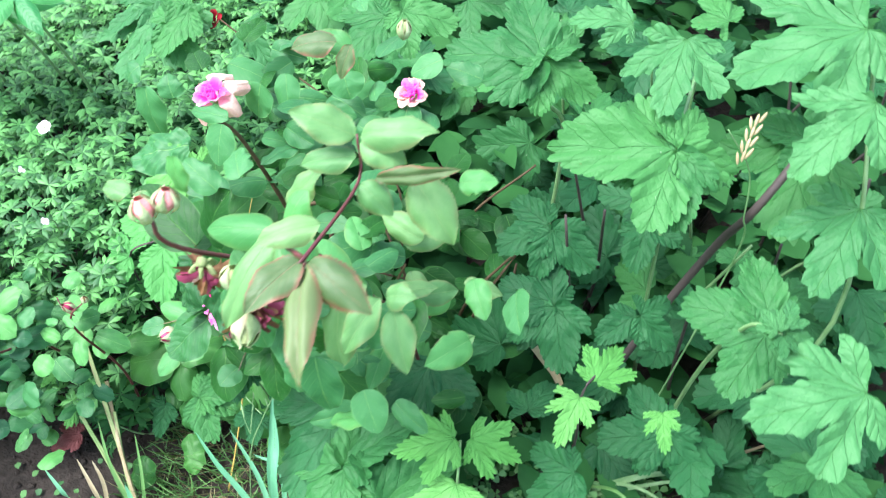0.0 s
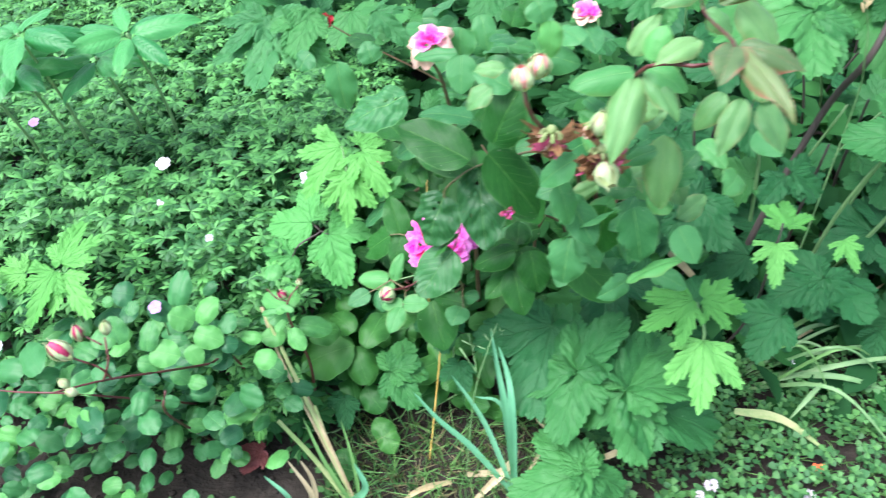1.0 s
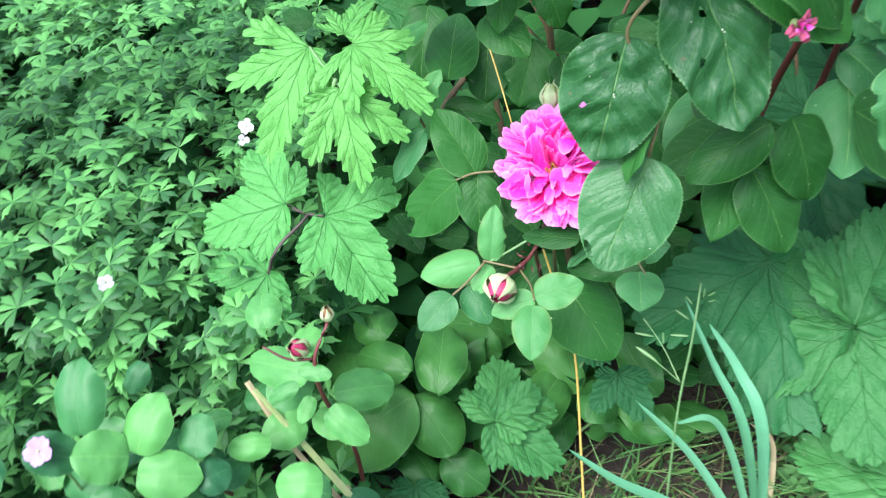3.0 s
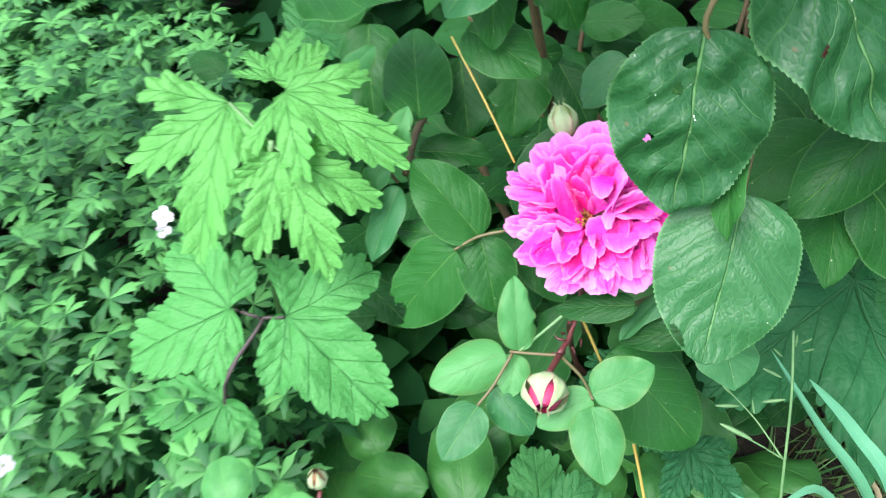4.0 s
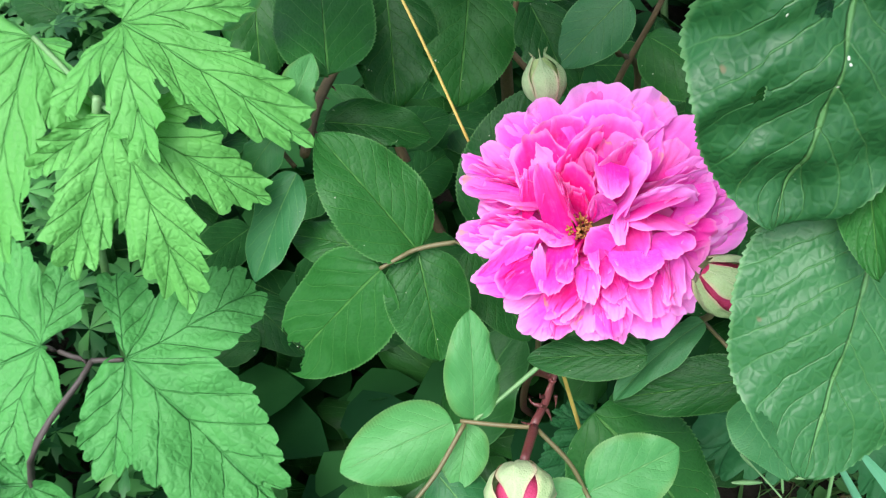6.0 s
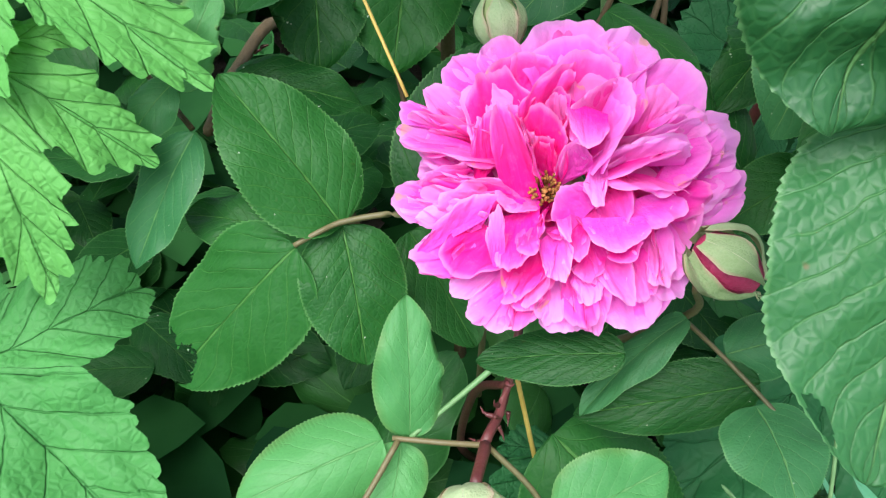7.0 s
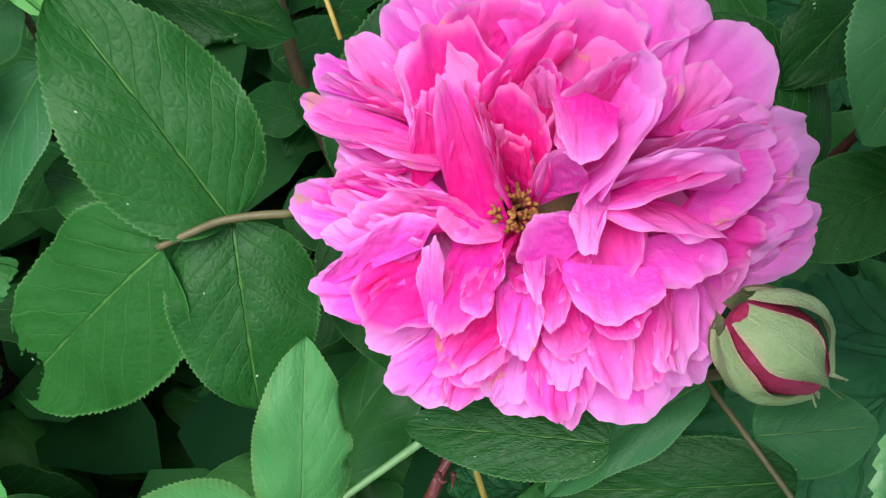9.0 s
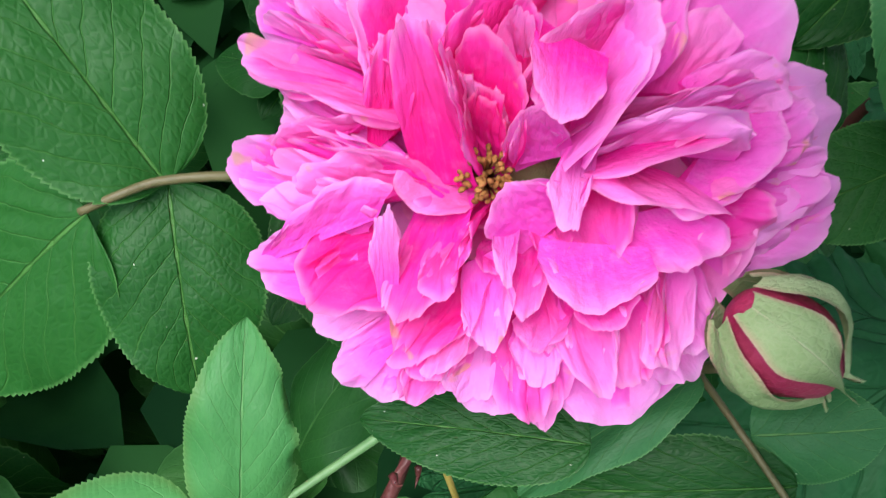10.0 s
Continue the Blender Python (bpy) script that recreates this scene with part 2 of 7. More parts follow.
M = {
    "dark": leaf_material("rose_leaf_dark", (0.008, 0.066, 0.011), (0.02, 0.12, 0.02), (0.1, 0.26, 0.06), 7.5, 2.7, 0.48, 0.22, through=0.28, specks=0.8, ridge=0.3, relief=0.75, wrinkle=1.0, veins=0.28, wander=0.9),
    "big": leaf_material("rose_leaf_large", (0.012, 0.078, 0.022), (0.026, 0.13, 0.036), (0.12, 0.28, 0.09), 8.0, 2.6, 0.45, 0.36, through=0.24, specks=1.0, ridge=0.3, relief=0.9, wrinkle=1.3, veins=0.3, wander=0.8),
    "mid": leaf_material("rose_leaf_mid", (0.025, 0.135, 0.0432), (0.055, 0.215, 0.072), (0.17, 0.36, 0.11), 7.0, 2.5, 0.48, 0.28, through=0.3, specks=0.5, ridge=0.2, relief=0.6, wrinkle=0.7, veins=0.24, wander=0.9),
    "young": leaf_material("rose_leaf_young", (0.05, 0.215, 0.06), (0.09, 0.305, 0.09), (0.16, 0.36, 0.13), 7.0, 2.5, 0.48, 0.28, through=0.32, edge=(0.11, 0.2, 0.05), ridge=0.2, relief=0.6, wrinkle=0.7, veins=0.24, wander=0.9),
    "tinged": leaf_material("rose_leaf_tinged", (0.0725, 0.2072, 0.0660), (0.1450, 0.2968, 0.1056), (0.16, 0.29, 0.11), 7.0, 2.5, 0.5, 0.32, edge=(0.16, 0.15, 0.06), ridge=0.2, relief=0.6, wrinkle=0.7, veins=0.24, wander=0.9),
    "red": leaf_material("rose_leaf_red", (0.06, 0.12, 0.042), (0.12, 0.18, 0.066), (0.24, 0.16, 0.1), 7.0, 2.5, 0.5, 0.32, edge=(0.3, 0.05, 0.06), ridge=0.2, relief=0.6, wrinkle=0.7, veins=0.24, wander=0.9),
    "mini": leaf_material("miniature_rose_leaf", (0.0343, 0.1543, 0.0475), (0.0880, 0.2992, 0.0734), (0.14, 0.34, 0.1), 6.0, 2.2, 0.48, 0.28, relief=0.3, wrinkle=0.6, ridge=0.2),
    "minidark": leaf_material("miniature_rose_leaf_old", (0.0156, 0.0978, 0.0378), (0.0408, 0.1840, 0.0546), (0.07, 0.2, 0.07), 6.0, 2.2, 0.48, 0.28, relief=0.3, wrinkle=0.6, ridge=0.2),
    "anem": leaf_material("anemone_leaf_young", (0.075, 0.275, 0.056), (0.13, 0.38, 0.092), (0.06, 0.24, 0.05), 4.5, 1.9, 0.55, 0.2, relief=1.0, wrinkle=2.4, ridge=0.8, wander=0.2, veins=0.22),
    "anemold": leaf_material("anemone_leaf_old", (0.0219, 0.1213, 0.0326), (0.0486, 0.1939, 0.0504), (0.05, 0.19, 0.055), 4.5, 1.9, 0.55, 0.2, relief=1.0, wrinkle=2.4, specks=0.3, ridge=0.8, wander=0.2, veins=0.22),
    "anemmid": leaf_material("anemone_leaf_half_grown", (0.0309, 0.1443, 0.0455), (0.0626, 0.2185, 0.0729), (0.05, 0.19, 0.05), 4.5, 1.9, 0.55, 0.2, relief=1.0, wrinkle=2.4, ridge=0.8, wander=0.2, veins=0.22),
    "anemlight": leaf_material("anemone_leaf_broad", (0.045, 0.205, 0.048), (0.08, 0.295, 0.075), (0.035, 0.17, 0.04), 4.5, 1.9, 0.55, 0.2, relief=1.0, wrinkle=2.4, ridge=0.8, wander=0.2, veins=0.22),
    # darker copy of the old anemone leaf; the clump's shade is in its colour
    "anemdark": leaf_material("anemone_leaf_shade_tone", (0.0104, 0.0782, 0.0248), (0.0224, 0.1287, 0.0387), (0.03, 0.12, 0.04), 4.5, 1.9, 0.55, 0.2, relief=1.0, wrinkle=2.4, ridge=0.8, wander=0.2, veins=0.22),
    "round": leaf_material("basal_leaf", (0.0224, 0.1200, 0.0224), (0.0520, 0.1920, 0.0360), (0.1, 0.28, 0.07), 6.0, 2.2, 0.45, 0.3, relief=0.5, wrinkle=1.2, ridge=0.35, veins=0.2),
    "peony": leaf_material("peony_leaf", (0.0234, 0.1755, 0.0500), (0.0585, 0.2700, 0.0750), (0.1, 0.26, 0.1), 9.0, 1.8, 0.42, 0.3),
    "blade": leaf_material("glaucous_blade", (0.085, 0.29, 0.15), (0.13, 0.38, 0.21), (0.16, 0.4, 0.22), 1.0, 0.2, 0.5, 0.4, unit=15.0),
    "straw": plain_material("straw", (0.3, 0.24, 0.12), (0.52, 0.45, 0.28), 30.0, 0.6, 0.3, 0.3, 0.15),
    "greenstraw": plain_material("green_straw", (0.14, 0.27, 0.08), (0.4, 0.43, 0.2), 25.0, 0.6, 0.3, 0.3, 0.15),
    "stem": plain_material("rose_stem", (0.07, 0.08, 0.03), (0.14, 0.11, 0.05), 60.0, 0.5, 0.4),
    "redstem": plain_material("red_stem", (0.06, 0.01, 0.014), (0.12, 0.032, 0.028), 60.0, 0.45, 0.45),
    "darkstem": plain_material("dark_stem", (0.03, 0.026, 0.022), (0.065, 0.05, 0.045), 50.0, 0.6, 0.35),
    "wood": plain_material("old_rose_wood", (0.06, 0.045, 0.02), (0.12, 0.08, 0.04), 80.0, 0.7, 0.3, 0.6),
    "palestem": plain_material("pale_stem", (0.08, 0.19, 0.065), (0.17, 0.3, 0.12), 60.0, 0.5, 0.4),
    "twig": plain_material("yellow_twig", (0.45, 0.3, 0.06), (0.62, 0.45, 0.12), 60.0, 0.5, 0.4),
    "sepal": plain_material("sepal", (0.2, 0.3, 0.1), (0.42, 0.48, 0.22), 120.0, 0.7, 0.25, 0.5, 0.15),
    "budsepal": leaf_material("bud_sepal", (0.21, 0.31, 0.13), (0.35, 0.45, 0.24), (0.48, 0.48, 0.33), 2.0, 3.0, 0.75, 0.2, edge=(0.5, 0.26, 0.22), unit=45.0, relief=0.5, wrinkle=1.8, through=0.1, ridge=0.12, wander=1.5, veins=0.08),
    "faded": plain_material("faded_petal", (0.5, 0.26, 0.2), (0.78, 0.6, 0.5), 110.0, 0.65, 0.25, 0.5, 0.2),
    "budred": plain_material("bud_petals_red", (0.24, 0.012, 0.05), (0.46, 0.05, 0.13), 160.0, 0.5, 0.3, 0.4),
    "budpink": plain_material("bud_petals_pink", (0.72, 0.17, 0.2), (0.85, 0.5, 0.42), 90.0, 0.55, 0.3, 0.4),
    "stamen": plain_material("stamen", (0.16, 0.05, 0.015), (0.42, 0.2, 0.06), 300.0, 0.7, 0.2, 0.6),
    "brown": plain_material("withered_petal", (0.08, 0.035, 0.018), (0.3, 0.17, 0.08), 130.0, 0.75, 0.2, 0.8, 0.1),
    "pink": petal_material("pink_petal", (0.9, 0.03, 0.48), (0.95, 0.27, 0.74), (0.96, 0.36, 0.82)),
    "lilac": petal_material("outer_pink_petal", (0.92, 0.1, 0.68), (0.94, 0.38, 0.87), (0.95, 0.48, 0.9)),
    "deep": petal_material("inner_pink_petal", (0.9, 0.012, 0.34), (0.94, 0.125, 0.62), (0.95, 0.24, 0.74)),
    "crushed": plain_material("crushed_pink_petal", (0.22, 0.03, 0.07), (0.42, 0.09, 0.16), 130.0, 0.7, 0.2, 0.7, 0.1),
    "white": plain_material("white_petal", (0.6, 0.52, 0.63), (0.76, 0.72, 0.76), 90.0, 0.6, 0.3, 0.2, 0.25),
    "mauve": plain_material("mauve_petal", (0.42, 0.2, 0.55), (0.58, 0.36, 0.7), 90.0, 0.6, 0.3, 0.2, 0.25),
    "crimson": plain_material("crimson_petal", (0.16, 0.004, 0.01), (0.3, 0.01, 0.02), 90.0, 0.6, 0.3, 0.2, 0.1),
    "geranium": plain_material("cranesbill_leaf", (0.02, 0.105, 0.028), (0.1, 0.325, 0.08), 8.0, 0.55, 0.35, 0.3, 0.25, True),
    "grass": plain_material("grass", (0.05, 0.16, 0.045), (0.14, 0.3, 0.085), 8.0, 0.55, 0.35, 0.3, 0.2, True),
    "clover": plain_material("clover", (0.03, 0.12, 0.035), (0.08, 0.23, 0.06), 8.0, 0.55, 0.35, 0.3, 0.2, True),
    "deadgrass": plain_material("dead_grass", (0.08, 0.08, 0.035), (0.27, 0.25, 0.13), 8.0, 0.65, 0.25, 0.3, 0.15, True),
    # leaf green darkened to stand for the shade deep in the foliage
    "shade": plain_material("undergrowth_leaf_shade_tone", (0.008, 0.05, 0.014), (0.024, 0.11, 0.026), 8.0, 0.75, 0.12, 0.3, 0.2, True),
    "garden": ground_material(),
    "soil": plain_material("soil", (0.014, 0.012, 0.01), (0.045, 0.038, 0.031), 14.0, 0.9, 0.15, 1.0, 0.0, False, 0.01),
}


# ---- builders ----
def part(name, me, material, parent, label="", matrix=None):
    ob = new(name, me)
    if me is not None and not me.materials:
        me.materials.append(M[material] if isinstance(material, str) else material)
    root = parent
    while root.parent:
        root = root.parent
    ob.parent = parent
    ob.matrix_parent_inverse = WORLD_OF[parent.name].inverted()
    ob.matrix_basis = matrix if matrix is not None else Matrix()
    WORLD_OF[ob.name] = ob.matrix_basis.copy()
    if label:
        ob["label"] = label
    return ob


WORLD_OF = {}


def thing(name, at, label, category, group="", kind=""):
    """An empty at the thing's foot, which its parts hang from."""
    ob = new(name)
    ob.empty_display_size = 0.02
    ob.location = at
    WORLD_OF[ob.name] = Matrix.Translation(at)
    return tagged(ob, label, category, group, kind)


def mesh(name, verts, faces, uvs=None, smooth=True):
    me = bpy.data.meshes.new(name)
    me.from_pydata([tuple(v) for v in verts], [], faces)
    if uvs is not None:
        layer = me.uv_layers.new(name="leaf")
        flat = np.empty(len(me.loops), dtype=np.int32)
        me.loops.foreach_get("vertex_index", flat)
        layer.data.foreach_set("uv", np.asarray(uvs, dtype=np.float32)[flat].ravel())
    if smooth:
        me.polygons.foreach_set("use_smooth", [True] * len(me.polygons))
    me.update()
    return me


def grid_faces(rows, cols, closed=False):
    faces = []
    for r in range(rows - 1):
        for c in range(cols if closed else cols - 1):
            d = (c + 1) % cols
            faces.append((r * cols + c, r * cols + d, (r + 1) * cols + d, (r + 1) * cols + c))
    return faces


def ovate_mesh(name, teeth=20, full=0.42, fold=0.12, curl=0.12, ripple=0.02, jag=0.1, rows=73, cols=11, seed=0, blunt=1.0, bite=0.0, relief=0.0022, holes=(), crumple=0.012):
    """A leaf blade of unit length along y and about unit breadth, face up."""
    rng = random.Random(seed)
    verts, uvs = [], []
    a, b = full / (1 - full) * blunt, blunt
    ea, eb = 0.55 * a, 0.74 * b
    full = ea / (ea + eb)
    top = full**ea * (1 - full) ** eb
    ph, ph2 = rng.uniform(0, 6), rng.uniform(0, 6)
    tall = [rng.uniform(0.55, 1.35) for _ in range(2 * teeth + 4)]
    for r in range(rows):
        u = r / (rows - 1)
        w = 0.5 * (u**ea * (1 - u) ** eb) / top
        tooth = (u * teeth) % 1.0
        for c in range(cols):
            s = -1 + 2 * c / (cols - 1)
            e = abs(s)
            out = w * s
            if e > 0.99 and 0.03 < u < 0.97:
                out *= 1 + jag * tall[2 * int(u * teeth) + (s > 0)] * (tooth - 0.45) / max(0.35, 2 * w)
                if bite and s > 0:
                    out *= 1 - bite * math.exp(-(((u - 0.62) / 0.1) ** 2)) - 0.6 * bite * math.exp(-(((u - 0.35) / 0.05) ** 2))
            x = out * (1 - 0.35 * fold * e)
            y = u + (0.03 * e * math.sin(3.1 * u) if e > 0.5 else 0)
            vein = math.cos(2 * math.pi * (7.0 * u - 2.5 * e))
            z = fold * e * w * 2 - curl * (u - 0.35) ** 2 * 1.6 - curl * 0.9 * (e * w * 2) ** 2
            z += relief * vein * min(1, 4 * e) * (w * 2) + ripple * e * e * math.sin(2 * math.pi * 2.2 * u + ph + (2.4 if s > 0 else 0)) + 0.012 * math.sin(5 * u + ph2) + crumple * noise.noise(Vector((4.5 * x + seed, 5.5 * u, 0.7)))
            verts.append((x, y, z))
            uvs.append((s, u))
    faces = grid_faces(rows, cols)
    if holes:
        kept = []
        for f in faces:
            s = sum(uvs[i][0] for i in f) / 4
            u = sum(uvs[i][1] for i in f) / 4
            if all(((s - hs) / hr) ** 2 + ((u - hu) / (0.45 * hr)) ** 2 > 0.75 + 0.3 * noise.noise(Vector((22 * s, 40 * u, seed))) for hs, hu, hr in holes):
                kept.append(f)
        faces = kept
    return mesh(name, verts, faces, uvs)


def tooth_edge(rng, count, round_tip, height):
    """Uneven teeth round a margin: a function from 0..1 to the margin's swing."""
    cuts, at = [], 0.0
    while at < 1.0:
        wide = rng.uniform(0.55, 1.5) / count
        cuts.append((at, wide, height * rng.uniform(0.45, 1.25) * min(1.3, wide * count), rng.uniform(0.4, 0.6)))
        at += wide

    def swing(t):
        for start, wide, tall, peak in reversed(cuts):
            if t >= start:
                k = (t - start) / wide
                k = k / peak if k < peak else (1 - k) / (1 - peak)
                k = max(0.0, min(1.0, k))
                return tall * ((1 - (1 - k) ** 2.2) if round_tip else k**0.9) - 0.5 * height
        return 0.0

    return swing


def palmate_mesh(name, lobes, teeth=45, jag=0.09, web=0.28, spread=150, cols=301, rows=12, droop=0.16, seed=0, blunt=False, blister=0.04):
    """A lobed leaf of unit length along y whose stalk joins at the origin. lobes: rows of (angle, length, breadth)."""
    rng = random.Random(seed)
    coarse, small = tooth_edge(rng, teeth, blunt, jag), tooth_edge(rng, teeth * 2.2, blunt, jag * 0.25)
    ph = rng.uniform(0, 6)
    # a lobe swells to three fifths of its length and then narrows: for each, how far it reaches at a slant to its axis
    profile = []
    for i in range(1, 200):
        a = i / 200
        profile.append((a, (a / 0.6) ** 0.9 * ((1 - a) / 0.4) ** 0.6))
    outline = []
    for i in range(1201):
        th = radians(-spread + 2 * spread * i / 1200)
        best, axis, ln, br = 0, 0, 1, 1
        for ang, length, breadth in lobes:
            d = th - radians(ang)
            if abs(d) >= 1.5:
                continue
            if blunt:
                x = length / (abs(math.cos(d)) ** 2.5 + abs(math.sin(d) / breadth) ** 2.5) ** 0.4 * math.cos(d) ** 0.5
            else:
                slope = math.tan(abs(d)) / (0.51 * breadth)
                x = next((length * a / math.cos(d) for a, w in reversed(profile) if w >= slope * a), 0.0)
            if x > best:
                best, axis, ln, br = x, d, length, breadth
        edge = max(best, web * math.cos(th * 0.5))
        outline.append((edge * math.sin(th), edge * math.cos(th), th, edge, axis, ln, br))
    run = [0.0]
    for p, q in zip(outline, outline[1:]):
        run.append(run[-1] + min(0.03, math.hypot(q[0] - p[0], q[1] - p[1])))
    picks, i = [], 0
    for c in range(cols):
        while i < 1200 and run[i] < run[-1] * c / (cols - 1):
            i += 1
        picks.append(i)
    verts, uvs = [], []
    for r in range(rows):
        s = (r / (rows - 1)) ** 0.85
        for c, i in enumerate(picks):
            ox, oy, th, edge, axis, ln, br = outline[i]
            p, q = outline[max(0, i - 14)], outline[min(1200, i + 14)]
            tx, ty = q[0] - p[0], q[1] - p[1]
            size = math.hypot(tx, ty) + 1e-6
            lobe = th - axis
            nx, ny = 0.6 * -ty / size + 0.55 * math.sin(lobe), 0.6 * tx / size + 0.55 * math.cos(lobe)
            t = c / (cols - 1)
            swing = (coarse(t) + small(t)) * s**4 * min(1.0, 1.8 * edge)
            near = edge * s
            along, aside = near * math.cos(axis) / ln, near * math.sin(axis) / (0.5 * br * ln) * (0.6 if blunt else 0.8)
            x, y = ox * s + nx * swing, oy * s + ny * swing
            z = 0.14 * min(1, abs(aside)) * near * (1 - 0.5 * s) - droop * near * near + 0.03 * s * math.sin(3 * th + ph) + 0.03 * s * s * math.sin(6 * th + ph)
            z += blister * noise.noise(Vector((5 * x + seed, 5 * y, 0.4))) + 0.4 * blister * noise.noise(Vector((13 * x, 13 * y, seed)))
            z -= 0.009 * (1 - abs(math.sin(math.pi * (4.5 * along - 1.9 * abs(aside))))) ** 2 * min(1, 3 * abs(aside)) * min(1, 2 * s)
            verts.append((x, y, z))
            uvs.append((max(-1.2, min(1.2, aside * 0.9)), along))
    far = max(y for x, y, z in verts if abs(x) < 0.25)
    verts = [(x / far, y / far, z / far) for x, y, z in verts]
    return mesh(name, verts, grid_faces(rows, cols), uvs)


ROSE = [ovate_mesh("rose_leaf", 38, 0.44, 0.05 + 0.05 * (i % 3), 0.1 + 0.07 * (i % 4), 0.018 + 0.01 * (i % 3), 0.038, rows=191, cols=15, seed=i, blunt=0.98, bite=0.35 if i in (2, 5) else 0.0) for i in range(6)]
ROSE += [ovate_mesh("crumpled_rose_leaf", 36, 0.44, 0.08, 0.2, 0.05, 0.035, rows=181, cols=61, seed=61, blunt=0.95, relief=0.006, crumple=0.09, holes=((0.12, 0.16, 0.1), (0.2, 0.3, 0.08), (0.5, 0.55, 0.06)))]
ROSE += [ovate_mesh("holed_rose_leaf", 36, 0.44, 0.05, 0.12, 0.03, 0.03, rows=181, cols=45, seed=62, blunt=0.9, relief=0.0045, crumple=0.03, holes=((0.82, 0.86, 0.16),))]
ROSE += [ovate_mesh("bitten_rose_leaf", 38, 0.42, 0.06, 0.14, 0.02, 0.035, rows=161, cols=35, seed=63, blunt=0.95, relief=0.006, holes=((0.15, 1.0, 0.6), (0.8, 0.98, 0.5), (-0.42, 1.0, 0.34)))]
FAR = {"dark": [ovate_mesh("shaded_rose_leaf", 18, 0.44, 0.06 + 0.05 * i, 0.12 + 0.08 * i, 0.02, 0.06, rows=45, cols=7, seed=70 + i, blunt=1.0) for i in range(3)]}
FAR["mid"] = FAR["young"] = FAR["dark"]
TALL = [ovate_mesh("rose_leaf_tall", 26, 0.45, 0.22, 0.26 + 0.12 * i, 0.035, 0.09, seed=20 + i, blunt=1.35) for i in range(3)]
MINI = [ovate_mesh("round_leaf", 20, 0.5, 0.14 + 0.06 * i, 0.24 + 0.1 * i, 0.03, 0.05, rows=49, cols=9, seed=30 + i, blunt=0.78) for i in range(3)]
BASAL = [ovate_mesh("basal_leaf", 16, 0.55, 0.14, 0.3 + 0.1 * i, 0.06, 0.02, rows=37, cols=11, seed=40 + i, blunt=0.8) for i in range(3)]
LANCE = [ovate_mesh("lance_leaf", 1, 0.46, 0.22, 0.25 + 0.1 * i, 0.01, 0.0, rows=25, cols=7, seed=50 + i, blunt=1.25) for i in range(3)]
ASKEW = [(0, 1.0, 0.35), (44, 0.76, 0.36), (88, 0.6, 0.36), (-40, 0.52, 0.42)]
LONG = [(0, 1.0, 0.37), (42, 0.68, 0.37), (-42, 0.62, 0.37), (84, 0.5, 0.37), (-84, 0.46, 0.37)]
EVEN = [(0, 1.0, 0.36), (38, 0.82, 0.37), (-40, 0.84, 0.36), (76, 0.46, 0.38), (-80, 0.46, 0.38)]
BROAD = [(0, 1.0, 0.39), (-74, 0.76, 0.38), (-148, 0.5, 0.45), (50, 0.58, 0.4)]
WEDGE = [(0, 1.0, 0.39), (66, 0.86, 0.36), (-50, 0.62, 0.38), (120, 0.42, 0.42)]
HALF = [(0, 1.0, 0.4), (46, 0.8, 0.38), (-44, 0.82, 0.38), (90, 0.48, 0.38), (-90, 0.45, 0.38)]
SLACK = [(0, 1.0, 0.42), (48, 0.72, 0.38), (-46, 0.66, 0.38), (-90, 0.4, 0.38)]
ANEM = [palmate_mesh("anemone_leaf", lobes, 36, 0.075, 0.2, 122, seed=i, droop=0.1 + 0.06 * i) for i, lobes in enumerate((ASKEW, LONG, EVEN))]
FULL = [palmate_mesh("anemone_leaf_full", lobes, 30, 0.06, 0.16, 122, seed=30 + i, droop=0.14 + 0.08 * i, cols=221, blister=0.06) for i, lobes in enumerate((HALF, SLACK))]
OLD = [palmate_mesh("anemone_leaf_old", lobes, 46, 0.055, 0.2, 160, seed=9 + i, droop=0.14 + 0.06 * i, blunt=True, blister=0.06) for i, lobes in enumerate((BROAD, WEDGE))]
FAR["anemold"] = FAR["anemdark"] = [palmate_mesh("anemone_leaf_far", lobes, 30, 0.08, 0.2, 150, seed=80 + i, droop=0.16, cols=91, rows=6, blunt=True, blister=0.06) for i, lobes in enumerate((BROAD, WEDGE))]
SHAPE = {"dark": ROSE, "big": ROSE, "mid": ROSE, "young": ROSE, "tinged": TALL, "red": TALL, "mini": MINI, "minidark": MINI, "anem": ANEM, "anemmid": FULL, "anemlight": OLD, "anemold": OLD, "anemdark": OLD, "round": BASAL, "peony": LANCE}
SHARED = {}
PICK = random.Random(5)


def leaf(plant, kind, base, tip, width, roll=0.0, label="", shape=None, far=False):
    """One leaf blade from its stalk's end to its tip; far: a plainer blade for the depth of the bush."""
    options = FAR[kind] if far and kind in FAR else SHAPE[kind]
    index = PICK.randrange(min(6, len(options))) if shape is None else shape
    key = (kind, index, options[index].name)
    if key not in SHARED:
        me = options[index].copy()
        me.materials.clear()
        me.materials.append(M[kind])
        SHARED[key] = me
    base, tip = Vector(base), Vector(tip)
    y = tip - base
    length = y.length
    y.normalize()
    face = Vector((-0.1, -0.45, 0.88))
    z = (face - y * face.dot(y)).normalized()
    z = Matrix.Rotation(radians(roll), 3, y) @ z
    x = y.cross(z)
    if kind.startswith("anem"):
        width = length
    turn = Matrix((x * width, y * length, z * (0.5 * (width + length)))).transposed().to_4x4()
    return part("leaf", SHARED[key], kind, plant, label, Matrix.Translation(base) @ turn)


